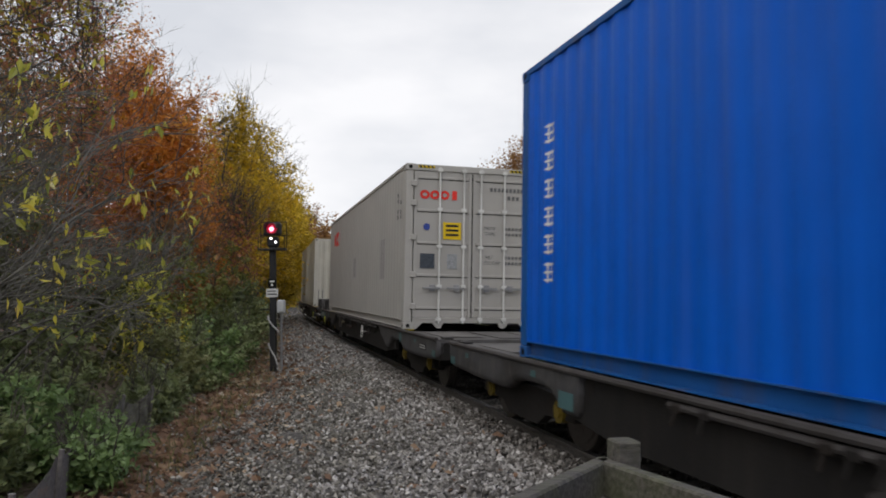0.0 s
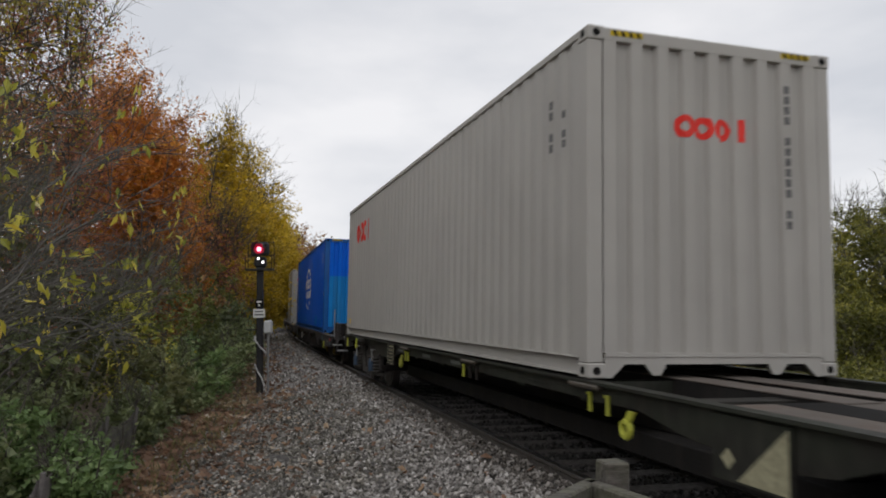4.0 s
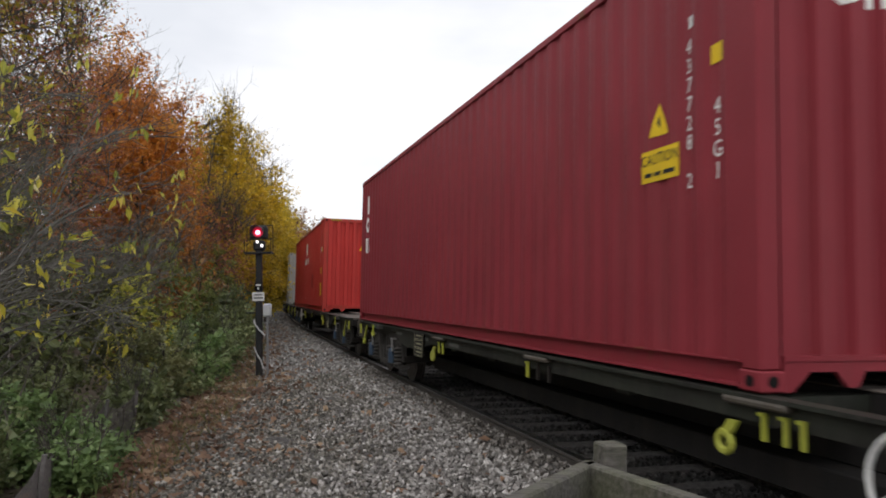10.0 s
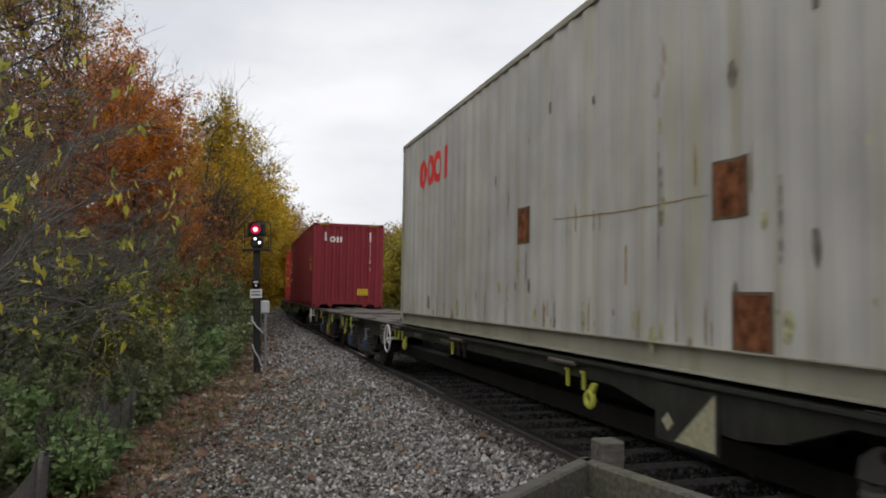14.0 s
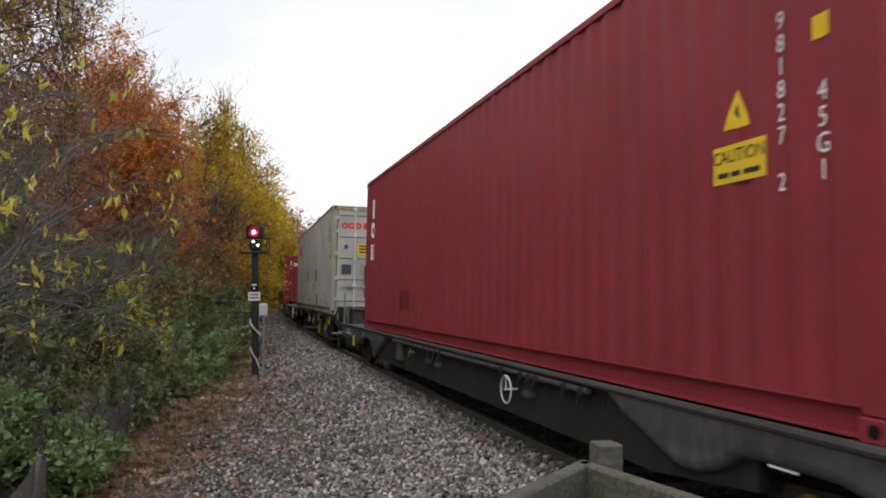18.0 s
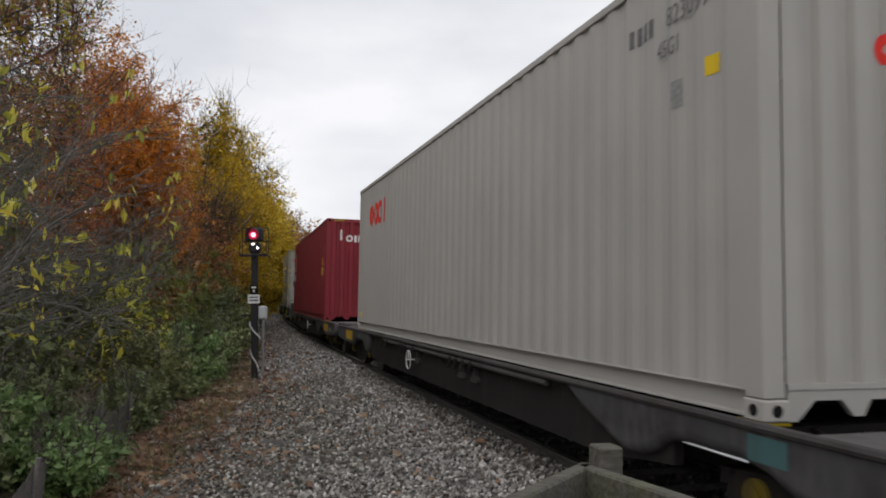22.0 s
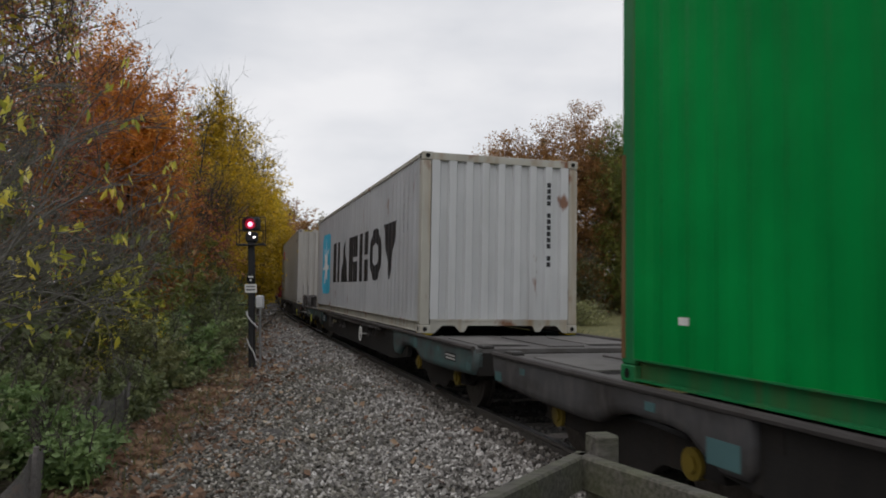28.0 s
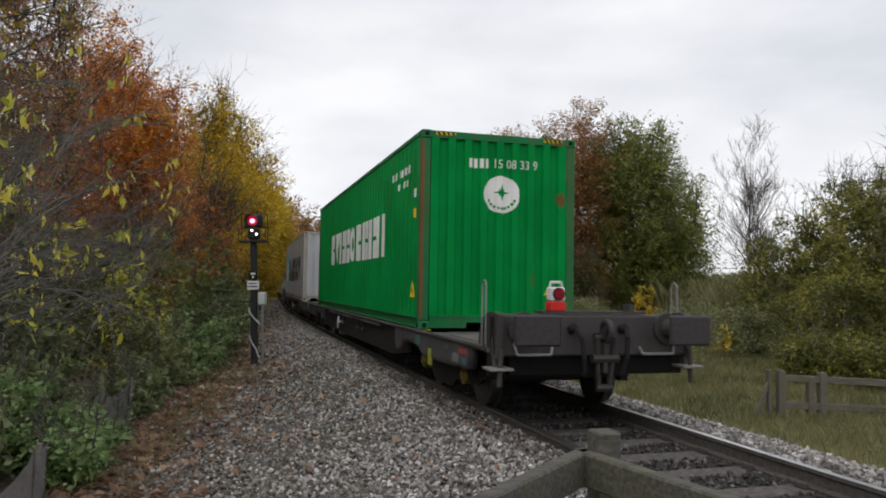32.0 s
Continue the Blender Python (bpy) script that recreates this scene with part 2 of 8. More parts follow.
def chord(s, back, ahead):
    """The pose of a vehicle at s that runs on bogies at those distances behind and ahead."""
    ax, ay, _ = on_line(s - back)
    bx, by, _ = on_line(s + ahead)
    turn = math.atan2(by - ay, bx - ax)
    k = back / (back + ahead)
    return Matrix.LocRotScale((ax + (bx - ax) * k, ay + (by - ay) * k, 0.0), Euler((0, 0, turn)), None)


def tubes(paths, sides=5):
    """Tapered tubes along paths of (points, radii), as arrays."""
    V, F, at = [], [], 0
    ang = np.linspace(0, 2 * np.pi, sides, endpoint=False)
    for pts, rad in paths:
        pts, rad = np.asarray(pts, float), np.asarray(rad, float)
        d = np.gradient(pts, axis=0)
        d /= np.linalg.norm(d, axis=1)[:, None] + 1e-9
        up = np.where(np.abs(d[:, 2:3]) > 0.9, np.array([[1.0, 0, 0]]), np.array([[0, 0, 1.0]]))
        a = np.cross(d, up)
        a /= np.linalg.norm(a, axis=1)[:, None] + 1e-9
        b = np.cross(d, a)
        v = pts[:, None] + rad[:, None, None] * (np.cos(ang)[None, :, None] * a[:, None] + np.sin(ang)[None, :, None] * b[:, None])
        n = len(pts)
        i, j = np.arange(n - 1)[:, None] * sides, np.arange(sides)[None]
        k = (j + 1) % sides
        F.append(np.stack([i + j, i + k, i + sides + k, i + sides + j], -1).reshape(-1, 4) + at)
        V.append(v.reshape(-1, 3))
        at += n * sides
    return np.concatenate(V), np.concatenate(F)

# ---- containers ----
HALF, WIDE = 6.096, 1.219


class Wave:
    """The trapezoid profile of a corrugated panel: depth at a place along it, and its bends."""

    def __init__(self, a, b, pitch, outer, slope, deep, face):
        self.a, self.b, self.deep, self.face = a, b, deep, face
        count = int((b - a) / pitch)
        start = a + ((b - a) - count * pitch) / 2
        self.at, self.depth = [a], [0.0]
        for i in range(count):
            u = start + i * pitch + outer / 2
            inner = pitch - outer - 2 * slope
            self.at += [u, u + slope, u + slope + inner, u + 2 * slope + inner]
            self.depth += [0.0, deep, deep, 0.0]
        self.at.append(b)
        self.depth.append(0.0)

    def y(self, u):
        return self.face - float(np.interp(u, self.at, self.depth))


SIDE = Wave(-HALF + 0.15, HALF - 0.15, 0.278, 0.075, 0.066, 0.017, WIDE - 0.012)
END = Wave(-WIDE + 0.15, WIDE - 0.15, 0.25, 0.104, 0.024, 0.045, HALF - 0.012)
FLAT = Wave(-HALF + 0.15, HALF - 0.15, 0.9, 0.4, 0.1, 0.0015, WIDE - 0.012)


def panel(wave, z0, z1):
    """A corrugated sheet; local x runs along it, y is outwards."""
    bm = bmesh.new()
    rows = []
    for u, d in zip(wave.at, wave.depth):
        rows.append([bm.verts.new((u, wave.face - d + e, z)) for z in (z0, z1) for e in (0.0, -0.003)])
    for p, q in zip(rows[:-1], rows[1:]):
        bm.faces.new([p[0], p[2], q[2], q[0]])
        bm.faces.new([q[1], q[3], p[3], p[1]])
    return bm


def quad(u0, v0, u1, v1):
    return [(u0, v0), (u1, v0), (u1, v1), (u0, v1)]


def rounded(u0, v0, u1, v1, r):
    res = []
    for cu, cv, a in ((u1 - r, v1 - r, 0), (u0 + r, v1 - r, 90), (u0 + r, v0 + r, 180), (u1 - r, v0 + r, 270)):
        res += [(cu + r * math.cos(radians(a + 15 * i)), cv + r * math.sin(radians(a + 15 * i))) for i in range(7)]
    return res


def clip(poly, lo, hi):
    for k, keep in ((lo, 1), (hi, -1)):
        res = []
        for i, p in enumerate(poly):
            q = poly[(i + 1) % len(poly)]
            pin, qin = (p[0] - k) * keep >= 0, (q[0] - k) * keep >= 0
            if pin:
                res.append(p)
            if pin != qin:
                f = (k - p[0]) / (q[0] - p[0])
                res.append((k, p[1] + f * (q[1] - p[1])))
        poly = res
        if len(poly) < 3:
            return []
    return poly


def decal(shapes, wave, lift=0.0035):
    """Paint that follows the bends of a corrugated sheet. shapes: convex outlines (along, up)."""
    bm = bmesh.new()
    for poly in shapes:
        lo, hi = min(p[0] for p in poly), max(p[0] for p in poly)
        cuts = [lo] + [c for c in wave.at if lo < c < hi] + [hi]
        for a, b in zip(cuts[:-1], cuts[1:]):
            if b - a < 1e-5:
                continue
            piece = clip(poly, a, b)
            clean = [p for i, p in enumerate(piece) if math.dist(p, piece[i - 1]) > 1e-5]
            if len(clean) > 2:
                bm.faces.new([bm.verts.new((u, wave.y(u) + lift, v)) for u, v in clean])
    bmesh.ops.remove_doubles(bm, verts=bm.verts[:], dist=1e-4)
    bmesh.ops.recalc_face_normals(bm, faces=bm.faces[:])
    for f in bm.faces:
        if f.normal.y < 0:
            f.normal_flip()
    return bm


# the side that faces the path: local x of a sheet is turned so that it reads from left to right
TO_SIDE = Matrix.Rotation(0.0, 4, "Z")
TO_BACK = Matrix.Rotation(radians(90), 4, "Z")
TO_FRONT = Matrix.Rotation(radians(-90), 4, "Z")
TO_FAR = Matrix.Rotation(radians(180), 4, "Z")


def hoop(cu, cv, ru, rv, tu, n=24):
    """An oval ring as a strip of convex pieces."""
    res = []
    for i in range(n):
        a, b = 2 * math.pi * i / n, 2 * math.pi * (i + 1) / n
        res.append([(cu + ru * math.cos(a), cv + rv * math.sin(a)), (cu + ru * math.cos(b), cv + rv * math.sin(b)),
                    (cu + (ru - tu) * math.cos(b), cv + (rv - tu) * math.sin(b)), (cu + (ru - tu) * math.cos(a), cv + (rv - tu) * math.sin(a))])
    return res


def oval(cu, cv, ru, rv, n=20):
    return [[(cu + ru * math.cos(2 * math.pi * i / n), cv + rv * math.sin(2 * math.pi * i / n)) for i in range(n)]]


def glyph(kind, u0, u1, v0, v1):
    """A plain mark in a cell: it stands for a character of a trade mark without being one."""
    w, h = u1 - u0, v1 - v0
    t = min(abs(w) * 0.30, h * 0.28) * (1 if w > 0 else -1)
    s = abs(t)
    if kind == "ring":
        return hoop((u0 + u1) / 2, (v0 + v1) / 2, abs(w) / 2, h / 2, s)
    if kind == "ladder":
        return [quad(u0, v0, u0 + w * 0.44, v1), quad(u0 + w * 0.54, v0, u1, v0 + h * 0.44), quad(u0 + w * 0.54, v0 + h * 0.54, u1, v1)]
    if kind == "hash":
        b = w * 0.13
        return [quad(u0 + w * k - b / 2, v0, u0 + w * k + b / 2, v1) for k in (0.28, 0.72)] + [quad(u0, v0 + h * k - s * 0.2, u1, v0 + h * k + s * 0.2) for k in (0.12, 0.5, 0.88)]
    if kind == "twin":
        return [quad(u0, v0, u0 + w * 0.40, v1), quad(u1 - w * 0.40, v0, u1, v1)]
    if kind == "lean":
        return [[(u0, v1), (u1, v1), (u0 + w * 0.5, v0)]]
    if kind == "tent":
        return [[(u0, v0), (u1, v0), (u0 + w * 0.5, v1)]]
    if kind == "post":
        return [quad(u0 + w * 0.25, v0, u1 - w * 0.25, v1)]
    return [quad(u0, v0, u1, v1)]


def marks(kinds, u0, u1, v0, v1, gap=0.16):
    n = len(kinds)
    step = (u1 - u0) / n
    res = []
    for i, k in enumerate(kinds):
        res += glyph(k, u0 + step * (i + gap / 2), u0 + step * (i + 1 - gap / 2), v0, v1)
    return res


def column(u, v1, v0, n, w=0.052, skip=(4, 11)):
    """A column of small unreadable figures, as bars."""
    h = (v1 - v0) / n
    return [quad(u - w / 2, v1 - h * (i + 0.86), u + w / 2, v1 - h * (i + 0.10)) for i in range(n) if i not in skip]


def line(u0, u1, v, n, h=0.11, skip=()):
    w = (u1 - u0) / n
    return [quad(u0 + w * (i + 0.15), v - h / 2, u0 + w * (i + 0.82), v + h / 2) for i in range(n) if i not in skip]


def words(text, size, wave, cu, cv, lift=0.006, squeeze=1.0):
    """Readable words as a flat mesh on the sheet, centred at (cu, cv)."""
    cd = bpy.data.curves.new("words", "FONT")
    cd.body, cd.size, cd.align_x, cd.align_y = text, size, "CENTER", "CENTER"
    cd.resolution_u = 2
    tmp = bpy.data.objects.new("words", cd)
    me = bpy.data.meshes.new_from_object(tmp)
    bm = bmesh.new()
    bm.from_mesh(me)
    for v in bm.verts:
        v.co = Vector((cu - v.co.x * squeeze, wave.face + lift, cv + v.co.y))
    bpy.data.objects.remove(tmp)
    bpy.data.curves.remove(cd)
    bpy.data.meshes.remove(me)
    return bm


def stacked(base, text, u, v1, v0, ink, where="side"):
    """Figures that stand one above the other; a dash leaves a place free."""
    wave, turn = (END, TO_BACK) if where == "back" else (SIDE, TO_SIDE)
    h = (v1 - v0) / len(text)
    for i, ch in enumerate(text):
        if ch != "-":
            part("figure", words(ch, h * 1.12, wave, u, v1 - h * (i + 0.5), 0.004, squeeze=0.85), ink, base, m=turn)


def casting():
    """A corner casting with its oval holes as dark sockets."""
    bm = boxes((-0.089, 0.089, -0.081, 0.081, -0.059, 0.059), bevel=0.01)
    return bm


def container(name, label, colour, high=2.896, skin=None, doors=False, wide_feet=False, post=None, rough=0.45, lip=0.166):
    base = empty("shipping_container")
    tagged(base, label, "shipping container", "containers on the train")
    skin = skin or paint(name, colour, rough=rough, fade=0.5)
    edge = post or skin
    dark = BLACK
    side = panel(SIDE, lip - 0.012, high - 0.058)
    part("side_panel", side, skin, base, m=TO_SIDE)
    far = part("side_panel", panel(FLAT, 0.150, high - 0.058), skin, base, m=TO_FAR)
    # end wall towards the front of the train, never opened
    part("end_panel", panel(END, 0.17, high - 0.10), skin, base, m=TO_FRONT)
    bm = bmesh.new()
    for i in range(22):
        x = -HALF + 0.3 + i * 0.52
        box(bm, x, x + 0.30, -1.05, 1.05, high - 0.028, high - 0.010)
    box(bm, -HALF + 0.05, HALF - 0.05, -1.17, 1.17, high - 0.05, high - 0.027)
    part("roof", bm, skin, base)
    part("floor", boxes((-HALF + 0.1, HALF - 0.1, -1.14, 1.14, 0.09, 0.145)), dark, base)
    for s in (1, -1):
        part("top_rail", boxes((-HALF + 0.17, HALF - 0.17, s * 1.159 - 0.06, s * 1.159 + 0.06, high - 0.066, high - 0.002), bevel=0.006), edge, base)
        prof = [(1.05, lip), (1.219, lip), (1.219, lip - 0.010), (1.166, lip - 0.012), (1.164, 0.034), (1.218, 0.030), (1.218, 0.018), (1.05, 0.018)]
        bm = extrude_x([(s * y, z) for y, z in prof], -HALF + 0.17, HALF - 0.17)
        part("bottom_rail", bm, edge, base)
        for e in (1, -1):
            bm = bmesh.new()
            x0 = e * (HALF - 0.085)
            box(bm, x0 - 0.078, x0 + 0.078, s * 1.145 - 0.070, s * 1.145 + 0.070, 0.118, high - 0.118, bevel=0.012)
            part("corner_post", bm, edge, base)
            for z in (0.059, high - 0.059):
                k = part("corner_casting", casting(), edge, base, m=Matrix.Translation((e * (HALF - 0.089), s * (WIDE - 0.081), z)))
                # holes are black discs laid on, their inner shade given by colour
                hole = bmesh.new()
                rod(hole, (e * 0.0855, 0, 0), (e * 0.0915, 0, 0), 0.034, sides=12)
                part("socket", hole, BLACK, k)
                part("socket", rod(bmesh.new(), (0, s * 0.0775, 0), (0, s * 0.0835, 0), 0.034, sides=12), BLACK, k)
    for e in (1, -1):
        bm = bmesh.new()
        x = e * (HALF - 0.06)
        box(bm, x - 0.05, x + 0.05, -1.07, 1.07, high - 0.115, high - 0.006, bevel=0.006)
        part("end_header", bm, edge, base)
        bm = bmesh.new()
        if wide_feet:
            g = [(-1.06, 0.30), (-1.06, 0.02), (-0.50, 0.02), (-0.50, 0.10), (0.50, 0.10), (0.50, 0.02), (1.06, 0.02), (1.06, 0.30)]
            g = [(u, 0.17 if z == 0.30 else z) for u, z in g]
        else:
            g = [(-1.06, 0.17), (-1.06, 0.0), (-1.0, 0.0), (-0.88, 0.11), (-0.70, 0.11), (-0.62, 0.02), (-0.55, 0.02), (-0.50, 0.11), (0.50, 0.11),
                 (0.55, 0.02), (0.62, 0.02), (0.70, 0.11), (0.88, 0.11), (1.0, 0.0), (1.06, 0.0), (1.06, 0.17)]
        slab(bm, g, HALF - 0.05, HALF - 0.012)
        slab(bm, [(-1.06, 0.17), (1.06, 0.17), (1.06, 0.20), (-1.06, 0.20)], HALF - 0.08, HALF - 0.004)
        part("end_sill", bm, edge, base, m=TO_BACK if e < 0 else TO_FRONT)
    if doors:
        for s in (1, -1):
            bm = bmesh.new()
            u0, u1 = (0.012, 1.06) if s > 0 else (-1.06, -0.012)
            box(bm, u0, u1, HALF - 0.06, HALF - 0.03, 0.205, high - 0.12)
            door = part("door", bm, skin, base, m=TO_BACK)
            for a in (u0, u1 - 0.05):
                part("door_stile", boxes((a, a + 0.05, HALF - 0.034, HALF - 0.010, 0.21, high - 0.125)), skin, door)
            for z in (0.37, 0.94, 1.51, 2.08, 2.66):
                part("door_rib", boxes((u0 + 0.06, u1 - 0.06, HALF - 0.034, HALF - 0.012, z - 0.022, z + 0.022), bevel=0.006), skin, door)
                # thin dark strip directly beneath the rib
                part("rib_dark_strip", boxes((u0 + 0.06, u1 - 0.06, HALF - 0.032, HALF - 0.0285, z - 0.036, z - 0.023)), RUBBER, door)
            part("door_seal", boxes((-0.010 * s - 0.012, -0.010 * s + 0.012, HALF - 0.05, HALF - 0.015, 0.21, high - 0.13)), RUBBER, door)
            for q in (0.16, 0.60):
                u = s * q
                bm = bmesh.new()
                rod(bm, (u, HALF + 0.012, 0.10), (u, HALF + 0.012, high - 0.05), 0.017)
                for z in (0.17, 0.75, 1.45, 2.1, high - 0.10):
                    box(bm, u - 0.045, u + 0.045, HALF - 0.02, HALF + 0.03, z - 0.03, z + 0.03, bevel=0.006)
                bar = part("locking_bar", bm, WHITE if skin.name.startswith("off") else GALV, door)
                bm = bmesh.new()
                box(bm, u - 0.02, u + s * 0.30, HALF + 0.02, HALF + 0.045, 0.70, 0.735, bevel=0.006)
                box(bm, u + s * 0.12 - 0.05, u + s * 0.12 + 0.05, HALF, HALF + 0.03, 0.66, 0.78, bevel=0.008)
                part("bar_handle", bm, GALV, door)
            for z in (0.4, 0.95, 1.6, 2.2, high - 0.35):
                bm = bmesh.new()
                box(bm, s * 1.07 - 0.05, s * 1.07 + 0.05, HALF - 0.02, HALF + 0.022, z - 0.05, z + 0.05, bevel=0.008)
                part("hinge", bm, skin, door)
    else:
        part("end_panel", panel(END, 0.20, high - 0.10), skin, base, m=TO_BACK)
    return base




def hazard(base, high):
    """The black and yellow stripes that mark a container higher than standard."""
    for u0 in (0.70, -1.0):
        part("height_marking", boxes((u0, u0 + 0.30, HALF - 0.02, HALF - 0.0065, high - 0.070, high - 0.024)), YELLOW, base, "yellow and black striped strip", m=TO_BACK)
        bm = bmesh.new()
        for i in range(4):
            a = u0 + 0.01 + i * 0.072
            slab(bm, [(a, high - 0.069), (a + 0.034, high - 0.069), (a + 0.062, high - 0.025), (a + 0.028, high - 0.025)], HALF - 0.0064, HALF - 0.0045)
        part("black_stripe", bm, BLACK, base, m=TO_BACK)


def apart(shapes):
    """The shapes in groups that touch one another."""
    groups = []
    for p in shapes:
        b = (min(q[0] for q in p) - 0.002, max(q[0] for q in p) + 0.002, min(q[1] for q in p) - 0.002, max(q[1] for q in p) + 0.002)
        hit = [g for g in groups if any(b[0] < c[1] and c[0] < b[1] and b[2] < c[3] and c[2] < b[3] for c, _ in g)]
        groups = [g for g in groups if g not in hit] + [[(b, p)] + [x for g in hit for x in g]]
    return [[p for _, p in g] for g in groups]


def mark_parts(base, shapes, wave, material, label, turn):
    """Each mark of a trade mark as a part of its own."""
    for group in apart(shapes):
        last = part("mark", decal(group, wave), material, base, label, m=turn)
    return last


def on_side(base, name, shapes, material, label=""):
    if name in ("trade_mark", "faded_paint", "grey_patch"):
        return mark_parts(base, shapes, SIDE, material, label, TO_SIDE)
    # shapes come as (x along the train, height); the sheet's own x is the same way
    return tagged(part(name, decal(shapes, SIDE), material, base, label, m=TO_SIDE), kind="stuff" if len(shapes) > 2 else "")


def on_back(base, name, shapes, material, label=""):
    if name == "trade_mark":
        return mark_parts(base, shapes, END, material, label, TO_BACK)
    return tagged(part(name, decal(shapes, END), material, base, label, m=TO_BACK), kind="stuff" if len(shapes) > 2 else "")


INK_WHITE = paint("white_lettering", (0.72, 0.72, 0.70), amount=0.25)
INK_BLACK = paint("black_lettering", (0.025, 0.025, 0.027), amount=0.15)
INK_RED = paint("signal_red_lettering", (0.68, 0.045, 0.035), amount=0.12)
STICKER = paint("yellow_sticker", (0.75, 0.52, 0.02), amount=0.2)
SKYBLUE = paint("sky_blue_panel", (0.06, 0.42, 0.62), amount=0.2)


def caution(base, u0, u1, v0, v1, where="back"):
    """A yellow caution plate with its heading and the bars of its small print."""
    wave, turn = (END, TO_BACK) if where == "back" else (SIDE, TO_SIDE)
    plate = part("caution_plate", boxes((min(u0, u1), max(u0, u1), wave.face - 0.001, wave.face + 0.003, v0, v1)), STICKER, base, "yellow caution plate", m=turn)
    h = v1 - v0
    part("words", words("CAUTION", h * 0.50, wave, (u0 + u1) / 2, v0 + h * 0.68, squeeze=abs(u1 - u0) / (h * 2.25)), INK_BLACK, plate)
    w = u1 - u0
    for a, b in ((0.10, 0.30), (0.36, 0.54), (0.60, 0.90)):
        part("small_print", decal([quad(min(u0 + w * a, u0 + w * b), v0 + h * 0.16, max(u0 + w * a, u0 + w * b), v0 + h * 0.29)], unwaved(wave), 0.0055), INK_BLACK, plate)


def unwaved(wave):
    w = Wave(wave.a, wave.b, 10.0, 1.0, 1.0, 0.0, wave.face)
    return w


def triangle(base, u, v, s=0.11, where="side"):
    wave, turn = (END, TO_BACK) if where == "back" else (SIDE, TO_SIDE)
    k = part("warning_triangle", decal([[(u - s, v - s), (u + s, v - s), (u, v + s)]], wave), STICKER, base, "yellow warning triangle", m=turn)
    part("symbol", decal([[(u - s * 0.15, v - s * 0.6), (u + s * 0.2, v - s * 0.2), (u - s * 0.02, v + s * 0.3)]], wave, 0.006), INK_BLACK, k)


def side_codes(base, ink, u=-5.45, n=15, v1=2.5, v0=1.25):
    on_side(base, "code_column", column(u, v1, v0, n), ink)
    on_side(base, "code_column", column(u - 0.28, v1 - 0.15, v0 + 0.02, 9, skip=(2, 3, 5)), ink)


def back_codes(base, ink, v1=2.58, v0=1.27):
    on_back(base, "code_column", column(-0.75, v1, v0, 14, w=0.06, skip=(4, 11)), ink)


def three_marks_back(base, ink):
    """Three tall rounded marks, set wide, at the head of the end wall."""
    s = glyph("post", 0.86, 0.74, 2.28, 2.58) + glyph("ring", 0.66, 0.46, 2.24, 2.44) + glyph("twin", 0.42, 0.24, 2.24, 2.43)
    on_back(base, "trade_mark", s, ink)


def red_ring_mark(base, u0, u1, v0, v1, where):
    s = marks(["ring", "ring", "ring", "post"], u0, u1, v0, v1, gap=0.02)
    (on_side if where == "side" else on_back)(base, "trade_mark", s, INK_RED, "red trade mark of rings")


def white_box(label, doors=False, skin=None, lip=0.166, digits="", post=None):
    skin = skin or paint("off_white_paint", (0.375, 0.362, 0.338), amount=0.05, fade=0.3)
    c = container("off_white_paint", label, (0.375, 0.362, 0.338), doors=doors, skin=skin, lip=lip, post=post)
    hazard(c, 2.896)
    red_ring_mark(c, 5.02, 3.5, 2.02, 2.46, "side")
    ink = plain("grey_lettering", (0.14, 0.14, 0.14))
    if digits:
        on_side(c, "code_line", line(-4.72, -5.06, 2.50, 4, 0.13), ink)
        part("figures", words(digits, 0.19, SIDE, -5.42, 2.50, 0.004, squeeze=0.8), ink, c, m=TO_SIDE)
        part("figures", words("45G1", 0.17, SIDE, -5.22, 2.30, 0.004, squeeze=0.7), ink, c, m=TO_SIDE)
        on_side(c, "data_label", [quad(-5.36, 1.88, -5.24, 2.06)], plain("grey_label", (0.24, 0.24, 0.235)))
    else:
        on_side(c, "code_column", column(-5.35, 2.45, 1.95, 5, skip=(2,)), ink)
        on_side(c, "code_column", column(-5.62, 2.30, 1.95, 4, skip=(1,)), ink)
    if not doors:
        red_ring_mark(c, 0.38, -0.37, 2.02, 2.22, "back")
        if digits:
            on_back(c, "code_column", column(-0.75, 2.62, 2.26, 4, w=0.06, skip=()), ink)
            stacked(c, digits + "-4", -0.75, 2.18, 1.20, ink, "back")
        else:
            back_codes(c, ink)
    return c


